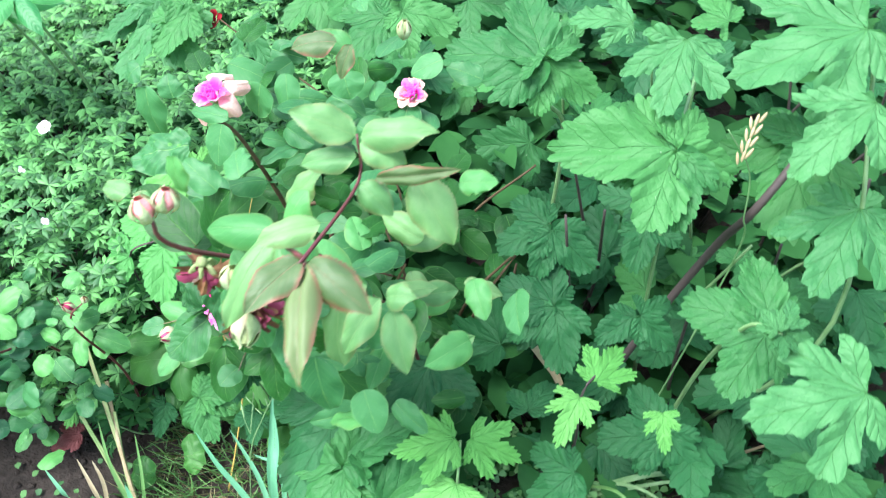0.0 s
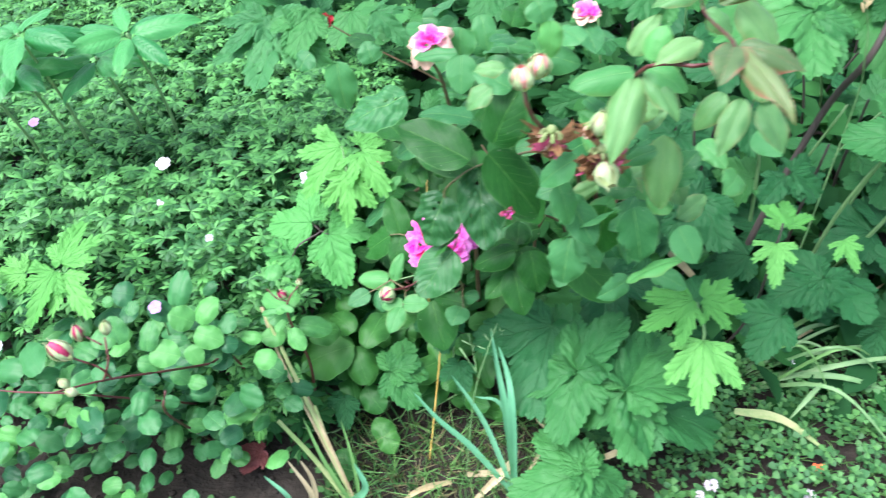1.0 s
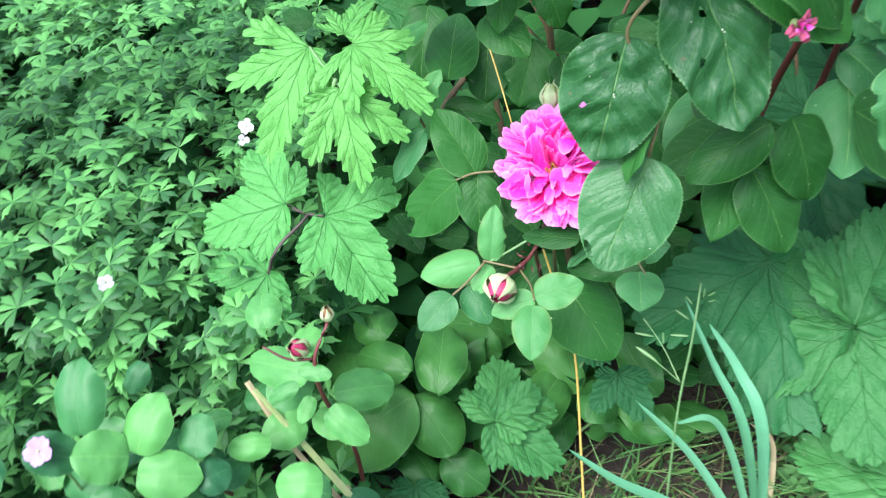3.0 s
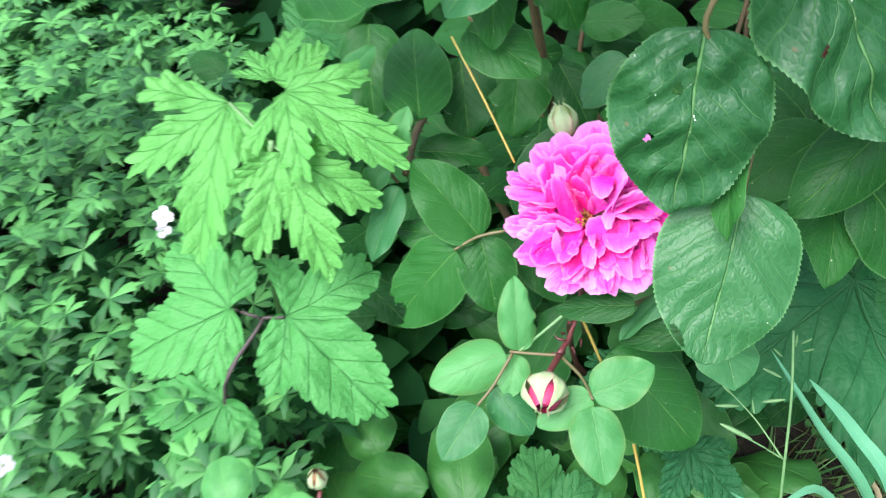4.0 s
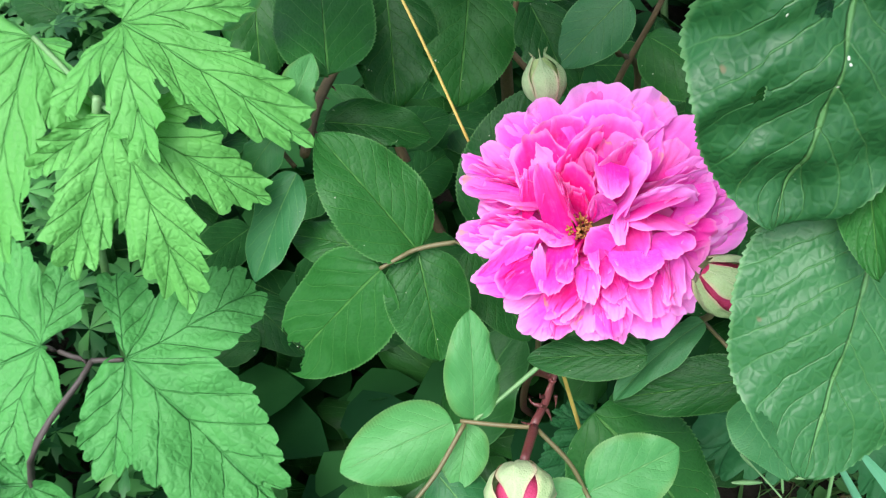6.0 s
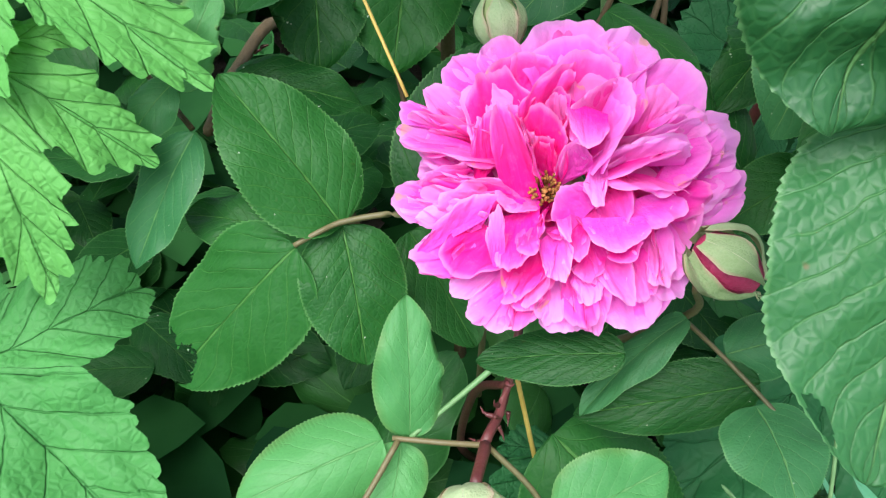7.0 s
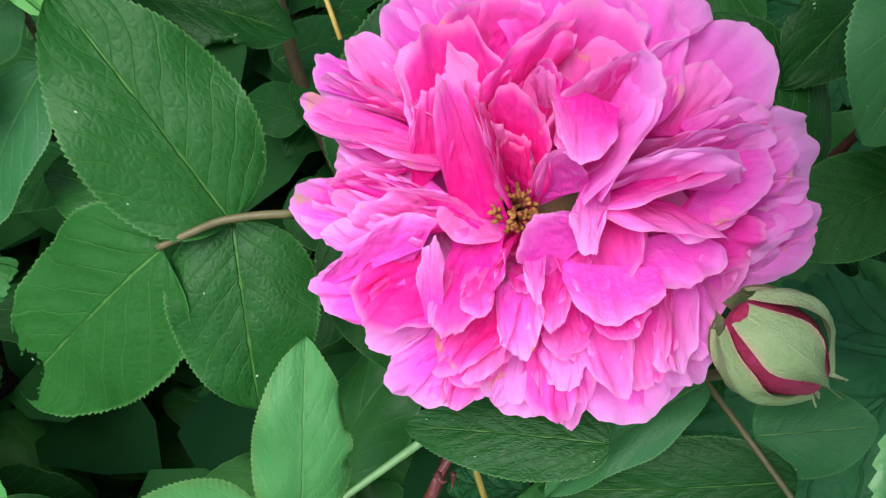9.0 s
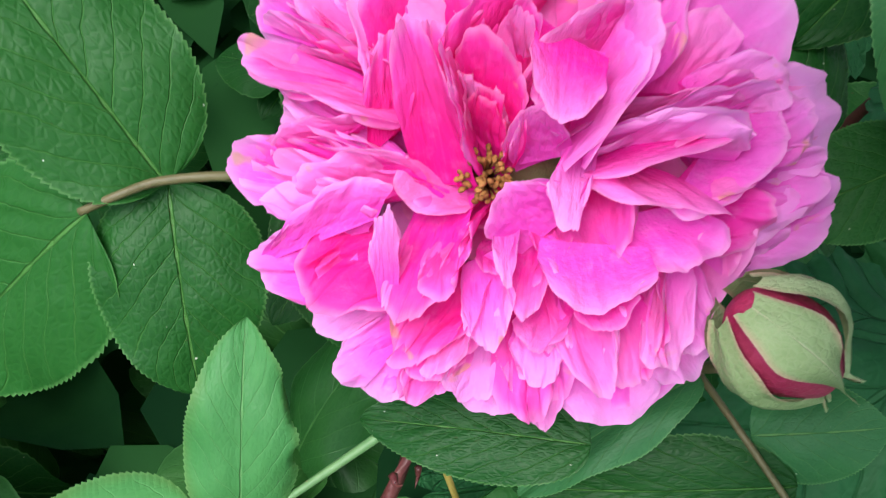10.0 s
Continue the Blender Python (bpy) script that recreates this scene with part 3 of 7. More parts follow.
def smooth_path(points, steps=6):
    pts = [Vector(p) for p in points]
    if len(pts) == 2:
        return [pts[0].lerp(pts[1], k / steps) for k in range(steps + 1)]
    ext = [2 * pts[0] - pts[1]] + pts + [2 * pts[-1] - pts[-2]]
    line = []
    for i in range(1, len(ext) - 2):
        p0, p1, p2, p3 = ext[i - 1 : i + 3]
        for k in range(steps):
            t = k / steps
            line.append(0.5 * (2 * p1 + (p2 - p0) * t + (2 * p0 - 5 * p1 + 4 * p2 - p3) * t * t + (3 * p1 - p0 - 3 * p2 + p3) * t**3))
    return line + [pts[-1]]


def tube_data(points, r0, r1, sides=7, steps=6):
    line = smooth_path(points, steps)
    verts, n = [], len(line)
    for i, p in enumerate(line):
        d = (line[min(i + 1, n - 1)] - line[max(i - 1, 0)]).normalized()
        side = d.orthogonal().normalized()
        up = d.cross(side)
        r = r0 + (r1 - r0) * i / (n - 1)
        verts += [p + r * (math.cos(2 * math.pi * k / sides) * side + math.sin(2 * math.pi * k / sides) * up) for k in range(sides)]
    faces = grid_faces(n, sides, True) + [tuple(range(sides))[::-1], tuple(range((n - 1) * sides, n * sides))]
    return verts, faces


def stem(plant, material, points, r0, r1, name="stem", label=""):
    verts, faces = tube_data(points, r0, r1)
    return part(name, mesh(name, verts, faces), material, plant, label)


def thorns(plant, points, count, seed, size=0.004):
    rng = random.Random(seed)
    line = smooth_path(points, 8)
    for _ in range(count):
        i = rng.randrange(1, len(line) - 1)
        d = (line[i + 1] - line[i - 1]).normalized()
        side = Matrix.Rotation(rng.uniform(0, 6.28), 3, d) @ d.orthogonal().normalized()
        verts, faces = tube_data([line[i], line[i] + side * size * 0.6, line[i] + side * size - d * size * 0.3], size * 0.2, size * 0.01, 5, 4)
        part("thorn", mesh("thorn", verts, faces), "redstem", plant)


def blade(plant, material, points, width, name="blade", label="", twist=0.0):
    """A strap-shaped grass blade with a keel, along points."""
    line = smooth_path(points, 7)
    n = len(line)
    verts, uvs = [], []
    for i, p in enumerate(line):
        t = i / (n - 1)
        d = (line[min(i + 1, n - 1)] - line[max(i - 1, 0)]).normalized()
        side = d.cross(Vector((0.1, -0.5, 0.85))).normalized()
        side = Matrix.Rotation(twist * t, 3, d) @ side
        nor = side.cross(d)
        w = 0.5 * width * min(1.0, 0.55 + 1.5 * t) * max(0.03, (1 - t) ** 0.5)
        for s in (-1, -0.5, 0, 0.5, 1):
            verts.append(p + side * w * s - nor * w * 0.35 * (1 - abs(s)))
            uvs.append((s, t))
    return part(name, mesh(name, verts, grid_faces(n, 5), uvs), material, plant, label)


def petal_mesh(name, width, length, cup, reflex, ruffle, seed, notch=0.06, rows=13, cols=17, crease=0.0, curl=0.0):
    rng = random.Random(seed)
    ph, ph2, lop = rng.uniform(0, 6.28), rng.uniform(0, 6.28), rng.uniform(-0.25, 0.25)
    verts, uvs = [], []
    for r in range(rows):
        v = r / (rows - 1)
        w = 0.5 * width * (0.3 + 0.7 * math.sin(min(1.0, v * 1.3) * math.pi / 2))
        for c in range(cols):
            u = math.sin((-1 + 2 * c / (cols - 1)) * math.pi / 2) * 0.6 + (-1 + 2 * c / (cols - 1)) * 0.4
            e = u * u
            dome = 1 - math.sqrt(max(0.0, 1 - abs(u) ** 2.3))
            y = length * (v - 0.5 * v * v * dome - notch * math.exp(-(((u - lop * 0.6) / 0.2) ** 2)) * v**6 + 0.022 * v**4 * math.sin(5 * u + ph2) + 0.01 * v**5 * math.sin(11 * u + ph) + 0.035 * v**4 * noise.noise(Vector((6 * u, seed % 97, 0.2))) + 0.025 * v**8 * noise.noise(Vector((19 * u, seed % 97, 3.2))))
            x = w * u
            z = cup * (e * w * 1.1 + length * 0.35 * v * v) - reflex * length * max(0, v - 0.5) ** 2 * 2.6 - curl * w * max(0.0, abs(u) - 0.6) ** 2 * 3
            z += ruffle * length * v * v * (math.sin(4.4 * u + ph) * 0.7 + math.sin(8.0 * u + ph2) * 0.35 + math.sin(13.0 * u + ph) * 0.12 * v) + lop * 0.3 * length * v * u + crease * w * abs(u - lop) * v
            z += length * v * (0.09 * noise.noise(Vector((2.6 * u, 2.2 * v, seed % 89))) + 0.035 * v * noise.noise(Vector((5.5 * u, 4.5 * v, seed % 83))))
            verts.append((x, y, z))
            uvs.append((u * 0.5 + 0.5, v))
    return mesh(name, verts, grid_faces(rows, cols), uvs)


def ellipsoid(centre, axis, r, length, sides=14, rows=9, squeeze=0.0):
    axis = Vector(axis).normalized()
    a = axis.orthogonal().normalized()
    b = axis.cross(a)
    verts = []
    for i in range(rows):
        th = math.pi * i / (rows - 1)
        k = max(0.02, math.sin(th)) * r * (1 - squeeze * (1 - math.cos(th)) / 2)
        verts += [Vector(centre) + axis * (-math.cos(th) * length / 2) + k * (math.cos(2 * math.pi * j / sides) * a + math.sin(2 * math.pi * j / sides) * b) for j in range(sides)]
    return verts, grid_faces(rows, sides, True)


def bud(plant, at, axis, r, length, core="budred", opening=0.0, seed=0, name="rosebud", hip=True, cover=0.64):
    """A rosebud: tight wound petals, five pointed sepals and a round hip below."""
    rng = random.Random(seed)
    axis = Vector(axis).normalized()
    at = Vector(at)
    verts, faces = ellipsoid(at - axis * 0.05 * length, axis, r * 0.86, length * 0.88, squeeze=0.35)
    body = part(name, mesh("bud_heart", verts, faces), core, plant)
    a = axis.orthogonal().normalized()
    b = axis.cross(a)
    for k in range(3):
        me_v, rows, cols = [], 9, 7
        for i in range(rows):
            v = i / (rows - 1)
            for j in range(cols):
                ang = 2 * math.pi * k / 3 + seed + 2.4 * (j / (cols - 1)) + 0.5 * v
                rad = r * (0.93 + 0.05 * j / cols) * math.sin(math.pi * (0.12 + 0.72 * v)) * (1 - 0.2 * v)
                me_v.append(at + axis * length * (-0.42 + 0.92 * v) + rad * (math.cos(ang) * a + math.sin(ang) * b))
        part("petal", mesh("bud_petal", me_v, grid_faces(rows, cols)), core, body)
    for k in range(5):
        me_v, me_uv, rows, cols = [], [], 19, 9
        spread, tail, ph = opening * rng.uniform(0.5, 1.4), rng.uniform(0.25, 0.6), rng.uniform(0, 6)
        for i in range(rows):
            v = i / (rows - 1)
            b0 = min(1.0, v / 0.72)
            half = cover * math.sin(math.pi * (0.3 + 0.68 * b0)) ** 0.8 * (1 - 0.25 * b0) + 0.07 * (1 - v)
            reach = length * (-0.5 + 1.08 * b0 + tail * max(0.0, v - 0.72) * (1 - 0.6 * spread))
            for j in range(cols):
                s = -1 + 2 * j / (cols - 1)
                ang = 2 * math.pi * k / 5 + 0.7 * seed + s * half * (1 + 0.07 * math.sin(17 * v + ph))
                rad = r * (1.06 * math.sin(math.pi * (0.14 + 0.81 * b0)) + 0.04 + 0.05 * (k % 2) + spread * v * v * 1.5 + spread * 4 * max(0.0, v - 0.72) ** 1.5 + 0.09 * (1 - abs(s)) ** 2 + 0.05 * math.sin(9 * v + 4 * s + ph) * s * s + 0.07 * noise.noise(Vector((3 * s, 6 * v, k + seed))))
                me_v.append(at + axis * (reach - 0.04 * length * s * s) + rad * (math.cos(ang) * a + math.sin(ang) * b))
                me_uv.append((s, v))
        part("sepal", mesh("sepal", me_v, grid_faces(rows, cols), me_uv), "budsepal", body)
    if hip:
        verts, faces = ellipsoid(at - axis * length * 0.5, axis, r * 0.4, length * 0.3)
        part("hip", mesh("hip", verts, faces), "sepal", body)
    return body


FACE = Vector((-0.36, -0.52, 0.78)).normalized()


def rose_bloom(plant, at, axis, up, size, seed, rings, reach=None, label="", heart=Vector()):
    """A full double rose: rings of cupped petals round a brown heart of stamens.
    rings: rows of (count, foot, length, breadth, lift in degrees, depth, cup, reflex, material)."""
    rng = random.Random(seed)
    axis = Vector(axis).normalized()
    right = Vector(up).cross(axis).normalized()
    up = axis.cross(right)
    frame3 = Matrix((right, up, axis)).transposed()
    at = Vector(at)
    verts, faces = ellipsoid(at - axis * size * 0.6, axis, size * 0.22, size * 0.4)
    bloom = part("rose_flower", mesh("flower_base", verts, faces), "sepal", plant, label)
    for count, foot, length, breadth, lift, depth, cup, reflex, material in rings:
        turn = rng.uniform(0, 6.28)
        for k in range(count):
            ang = turn + 2 * math.pi * (k + rng.uniform(-0.3, 0.3)) / count
            far = reach(math.degrees(ang) % 360) if reach else 1.0
            le = radians(lift + rng.uniform(-11, 11))
            ln = length * size * far * rng.uniform(0.86, 1.12)
            rad = Vector((math.cos(ang), math.sin(ang), 0))
            y = rad * math.cos(le) + Vector((0, 0, 1)) * math.sin(le)
            z = -rad * math.sin(le) + Vector((0, 0, 1)) * math.cos(le)
            x = y.cross(z)
            rot = Matrix((x, y, z)).transposed() @ Matrix.Rotation(rng.uniform(-0.7, 0.7) * (0.4 + lift / 60), 3, "Y")
            rot = Matrix.Rotation(rng.uniform(-0.25, 0.25), 3, "Z") @ rot
            me = petal_mesh("petal", breadth * size * rng.uniform(0.8, 1.2), ln, cup * rng.uniform(0.6, 1.4), reflex * rng.uniform(0.3, 1.6), 0.05 + 0.035 * rng.random(), rng.random() * 1000, rng.uniform(0, 0.12), 15, 25)
            place = at + frame3 @ (rad * foot * size * far + Vector((0, 0, depth * size)))
            part("petal", me, material, bloom, "", Matrix.Translation(place) @ (frame3 @ rot).to_4x4())
    for _ in range(70):
        ang, rr = rng.uniform(0, 6.28), size * 0.095 * math.sqrt(rng.random())
        foot = at + frame3 @ (heart + Vector((0.3 * rr * math.cos(ang), 0.3 * rr * math.sin(ang), -0.25 * size)))
        head = at + frame3 @ (heart + Vector((rr * math.cos(ang), rr * math.sin(ang), size * rng.uniform(-0.14, -0.02))))
        verts, faces = tube_data([foot, head], size * 0.006, size * 0.006, 5, 2)
        v2, f2 = ellipsoid(head, (rng.uniform(-1, 1), rng.uniform(-1, 1), 0.4), size * 0.011, size * 0.03, 6, 5)
        base = len(verts)
        part("stamen", mesh("stamen", verts + v2, faces + [tuple(i + base for i in f) for f in f2]), "stamen", bloom)
    return bloom


def fold(bloom, material, base, left, top, right, foot=0.35, cup=0.12, roll=0.25, ruffle=0.05):
    """One petal of the large bloom, from its claw to a rim that runs from left over top to right, all in the flower's own millimetres."""
    base, left, top, right = (Vector(p) * 0.001 for p in (base, left, top, right))
    seed = 1e3 * (top.x + 2 * top.y) + 500
    half, lift, rise = (right - left) * 0.56, (left + right) / 2 - top, top - base
    size = 0.5 * (rise.length + 2 * half.length)
    out = Vector((rise.x, rise.y, 0)).normalized()
    aside = Vector((-out.y, out.x, 0))
    rows, cols = 21, 37
    ph, crests = seed % 6.28, 3.0 + seed % 3
    verts, uvs = [], []
    for r in range(rows):
        v = r / (rows - 1)
        for c in range(cols):
            u = -1 + 2 * c / (cols - 1)
            u = 0.5 * u + 0.5 * math.sin(u * math.pi / 2)
            e = abs(u)
            scallop = 0.1 * noise.noise(Vector((2.3 * u, seed, 0.3))) + 0.045 * noise.noise(Vector((6.5 * u, seed, 1.3)))
            w = v * (1 - 0.2 * e**4) * (1 + v * v * scallop)
            p = base + rise * w + half * u * (foot + (1 - foot) * min(1.0, w) ** 0.45) + lift * u * u * w**1.3
            p.z -= 0.6 * cup * size * math.sin(math.pi * min(1.0, v) ** 0.8) * (1 - 0.6 * u * u)
            p.z += 0.032 * size * v * math.sin(crests * u + ph) * (0.4 + v)
            back = max(0.0, v - 0.72) / 0.28
            bend = 0.5 + 1.1 * noise.noise(Vector((1.9 * u, seed, 2.2)))
            p += out * (0.08 * roll * size * back * back * bend) - Vector((0, 0, 1)) * (0.34 * roll * size * back**2.2 * bend)
            p.z += size * v * (ruffle * 2.0 * v * noise.noise(Vector((2.6 * u, 1.6 * v, seed))) + ruffle * 0.8 * noise.noise(Vector((6.0 * u, 3.0 * v, seed + 5))))
            p += aside * (size * v * ruffle * 1.1 * noise.noise(Vector((3.2 * u, 2.5 * v, seed + 9))))
            verts.append(MID + SIDE * p.x + RISE * p.y + FACE * p.z)
            uvs.append((u * 0.5 + 0.5, v))
    return part("petal", mesh("petal", verts, grid_faces(rows, cols), uvs), material, bloom)


def whorl(bloom, material, base, left, top, right, *form):
    """A petal with a shorter one tucked in behind its rim and another behind that, as they lie in a full rose."""
    fold(bloom, material, base, left, top, right, *form)
    base, left, top, right = (Vector(p) for p in (base, left, top, right))
    for step in (1, 2):
        short, turn = 1 - 0.13 * step + WHORL.uniform(-0.05, 0.05), Matrix.Rotation(WHORL.uniform(-0.22, 0.22), 3, "Z")
        near = [base + turn @ (p - base) * short - Vector((0, 0, 0.5 + 0.6 * step)) for p in (left, top, right)]
        if step == 1:
            near = [p + (top - base) * 0.06 for p in near]
        fold(bloom, material if WHORL.random() < 0.6 else WHORL.choice(("pink", "lilac")), base - Vector((0, 0, 1.2 * step)), *near, form[0] + 0.2, 0.06, 0.35, 0.07 + 0.03 * WHORL.random())


WHORL = random.Random(7)


def withered(plant, at, size, seed, label="withered brown rose"):
    """A spent rose: shrivelled brown petals hanging from a green hip."""
    rng = random.Random(seed)
    at = Vector(at)
    verts, faces = ellipsoid(at + Vector((0, 0, size * 0.35)), (0.1, 0.1, 1), size * 0.25, size * 0.5)
    heart = part("withered_flower", mesh("hip", verts, faces), "sepal", plant, label)
    for k in range(34):
        way = Vector((rng.gauss(0, 0.4), rng.gauss(-0.15, 0.4), rng.gauss(-0.9, 0.4))).normalized()
        z = (Vector((rng.uniform(-1, 1), rng.uniform(-1, 1), rng.uniform(-1, 1))).cross(way)).normalized()
        me = petal_mesh("shrivelled_petal", size * rng.uniform(0.3, 0.6), size * rng.uniform(0.5, 1.1), rng.uniform(0.8, 2.2), rng.uniform(-1, 1.5), rng.uniform(0.2, 0.4), rng.random() * 99, 0.25, 11, 15, rng.uniform(-1.2, 1.2))
        part("petal", me, "crushed" if k % 6 == 0 else "faded" if k % 8 == 3 else "brown", heart, "", Matrix.Translation(at + way * size * 0.12) @ Matrix((way.cross(z), way, z)).transposed().to_4x4())
    for k in range(5):
        way = Vector((math.cos(1.26 * k), math.sin(1.26 * k), 0.1)).normalized()
        z = Vector((0, 0, 1))
        me = petal_mesh("sepal", size * 0.2, size * rng.uniform(0.5, 0.75), 0.3, 1.2, 0.05, k, 0.0, 9, 7)
        part("sepal", me, "sepal", heart, "", Matrix.Translation(at + Vector((0, 0, size * 0.2))) @ Matrix((way.cross(z), way, z)).transposed().to_4x4())
    return heart


def ground_height(x, y):
    return 0.075 * max(0.0, min(1.0, (x + 0.12) / 0.5)) + 0.012 * noise.noise(Vector((x * 3, y * 3, 0.3))) + 0.004 * noise.noise(Vector((x * 14, y * 14, 1.3)))


# ---- ground ----
def build_ground():
    xs = sorted({round(-0.9 + 0.03 * i, 3) for i in range(70)} | {-60.0, -20.0, -6.0, -2.5, -1.4, 1.6, 2.5, 6.0, 20.0, 60.0})
    ys = sorted({round(-0.7 + 0.03 * i, 3) for i in range(64)} | {-60.0, -20.0, -6.0, -2.0, -1.1, 1.6, 2.5, 6.0, 20.0, 60.0})
    verts = [(x, y, ground_height(x, y) if abs(x) < 3 and abs(y) < 3 else 0.04) for y in ys for x in xs]
    ob = new("ground", mesh("ground", verts, grid_faces(len(ys), len(xs))))
    ob.data.materials.append(M["garden"])
    return tagged(ob, "dark damp garden soil of the flower bed with turf around it", "soil", kind="structure")


build_ground()


def scatter(name, label, category, material, shapes, spots, parent=None):
    """Many small leaves in one mesh. spots: rows of (place, direction, normal, length, breadth)."""
    verts, faces = [], []
    for k, (place, way, nor, length, breadth) in enumerate(spots):
        sv, sf = shapes[k % len(shapes)]
        y = Vector(way).normalized()
        z = Vector(nor)
        z = (z - y * z.dot(y)).normalized()
        x = y.cross(z)
        base = len(verts)
        verts += [Vector(place) + x * (p[0] * breadth) + y * (p[1] * length) + z * (p[2] * length) for p in sv]
        faces += [tuple(i + base for i in f) for f in sf]
    me = mesh(name, verts, faces)
    if parent is not None:
        ob = part(name, me, material, parent)
        ob["kind"] = "stuff"
        return ob
    ob = new(name, me)
    me.materials.append(M[material])
    return tagged(ob, label, category, kind="stuff")


def starry_leaf(lobes, seed):
    """A small leaf cut to the stalk into narrow three-toothed lobes."""
    rng = random.Random(seed)
    verts, faces = [], []
    for k in range(lobes):
        a = radians(-125 + 250 * k / (lobes - 1) + rng.uniform(-7, 7))
        ln = rng.uniform(0.8, 1.05) * (1 - 0.15 * abs(k - (lobes - 1) / 2) / lobes)
        d, s = (math.sin(a), math.cos(a)), (math.cos(a), -math.sin(a))
        rise = rng.uniform(-0.05, 0.1)
        o = len(verts)
        tooth = 0.2 if k % 2 else 0.12
        for along, aside, z in ((0, 0, 0), (0.5, 0.15, 0.05), (0.5, 0.0, 0.1), (0.5, -0.15, 0.05), (0.74, tooth * 0.85, 0.0), (0.74, 0.075, 0.03), (1.02, 0.0, -0.08), (0.74, -0.075, 0.03), (0.7, -0.17, 0.0)):
            verts.append((ln * (along * d[0] + aside * s[0]), ln * (along * d[1] + aside * s[1]), z + rise * along))
        faces += [(o, o + 2, o + 1), (o, o + 3, o + 2), (o + 1, o + 2, o + 5, o + 4), (o + 2, o + 3, o + 8, o + 7), (o + 2, o + 7, o + 6, o + 5)]
    return verts, faces


def simple_leaf(fold, curl, full=0.45):
    verts, faces = [(0, 0, 0)], []
    for u, w in ((0.2, 0.3), (full, 0.5), (0.75, 0.36)):
        verts += [(-w, u, fold * w - curl * u * u), (0, u, -curl * u * u), (w, u, fold * w - curl * u * u)]
    verts.append((0, 1, -curl))
    faces = [(0, 2, 1), (0, 3, 2), (1, 2, 5, 4), (2, 3, 6, 5), (4, 5, 8, 7), (5, 6, 9, 8), (7, 8, 10), (8, 9, 10)]
    return verts, faces


def grass_leaf(bend):
    verts, faces = [], []
    for i in range(5):
        u = i / 4
        w = 0.5 * (1 - u) ** 0.7 + 0.01
        verts += [(-w, u * (1 - 0.3 * bend * u), bend * u * u * 0.6), (w, u * (1 - 0.3 * bend * u), bend * u * u * 0.6)]
    return verts, grid_faces(5, 2)


def clover_leaf():
    verts, faces = [], []
    for k in range(3):
        a = radians(120 * k)
        o = len(verts)
        for along, aside, z in ((0, 0, 0), (0.35, 0.3, 0.06), (0.85, 0.38, 0.1), (0.95, 0, 0.03), (0.85, -0.38, 0.1), (0.35, -0.3, 0.06), (0.5, 0, 0)):
            verts.append((along * math.sin(a) + aside * math.cos(a), along * math.cos(a) - aside * math.sin(a), z))
        faces += [(o, o + 6, o + 1), (o + 1, o + 6, o + 2), (o + 2, o + 6, o + 3), (o + 3, o + 6, o + 4), (o + 4, o + 6, o + 5), (o + 5, o + 6, o)]
    return verts, faces


STARS = [starry_leaf(7, i) for i in range(5)]
SIMPLE = [simple_leaf(0.25, 0.15), simple_leaf(0.1, 0.3), simple_leaf(0.35, 0.05, 0.55)]
BLADES = [grass_leaf(0.3), grass_leaf(0.9), grass_leaf(1.5)]
CLOVER = [clover_leaf()]
R = random.Random(11)


def facing(tilt):
    """A unit vector about upwards, leaning by up to tilt degrees."""
    a, t = R.uniform(0, 6.28), radians(R.uniform(0, tilt))
    return Vector((math.cos(a) * math.sin(t), math.sin(a) * math.sin(t) - 0.15, math.cos(t)))


def level_way():
    a = R.uniform(0, 6.28)
    return Vector((math.cos(a), math.sin(a), R.uniform(-0.3, 0.3)))


# ---- cranesbill mound ----
def mound(x, y):
    """Height of the cranesbill's cushion."""
    u, v = (x + 0.62) / 0.58, (y - 0.36) / 0.55
    d = u * u + v * v
    front = max(0.0, min(1.0, (y + 0.16 + 0.1 * (x + 0.4)) / 0.2))
    return max(0.0, (0.285 + 0.035 * noise.noise(Vector((x * 5, y * 5, 2))) - 0.06 * max(0.0, d - 0.45)) * front)


cranesbill = thing("cranesbill", (-0.5, 0.25, 0.0), "cushion of green cranesbill with starry leaves and white flowers", "plant")
spots = []
while len(spots) < 9500:
    x, y = R.uniform(-1.25, -0.12), R.uniform(-0.16, 1.0)
    h = mound(x, y)
    if h < 0.08 or ((x + 0.5) / 0.72) ** 2 + ((y - 0.3) / 0.66) ** 2 > 1.0 + 0.35 * noise.noise(Vector((4 * x, 4 * y, 5))) or x > -0.14 - 0.1 * (0.2 - y):
        continue
    sink = R.random() ** 1.2 * 0.1
    size = R.uniform(0.016, 0.0235)
    nor = facing(13)
    spots.append(((x, y, h - sink), level_way(), nor, size, size))
# the cushion ends where the low rose begins
THIN = random.Random(41)
spots = [q for q in spots if THIN.random() < 0.55 and q[0][1] > -0.055 - 0.14 * (q[0][0] + 0.4) + 0.05 * noise.noise(Vector((9 * q[0][0], 9 * q[0][1], 3)))]
scatter("foliage", "", "", "geranium", STARS, spots, cranesbill)
# leaves inside the cushion: same stars in a darker green, shade in the colour
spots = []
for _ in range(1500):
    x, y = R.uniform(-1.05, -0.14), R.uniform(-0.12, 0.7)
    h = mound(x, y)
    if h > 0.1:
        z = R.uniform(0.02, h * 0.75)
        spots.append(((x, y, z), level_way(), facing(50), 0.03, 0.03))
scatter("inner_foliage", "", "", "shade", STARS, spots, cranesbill)


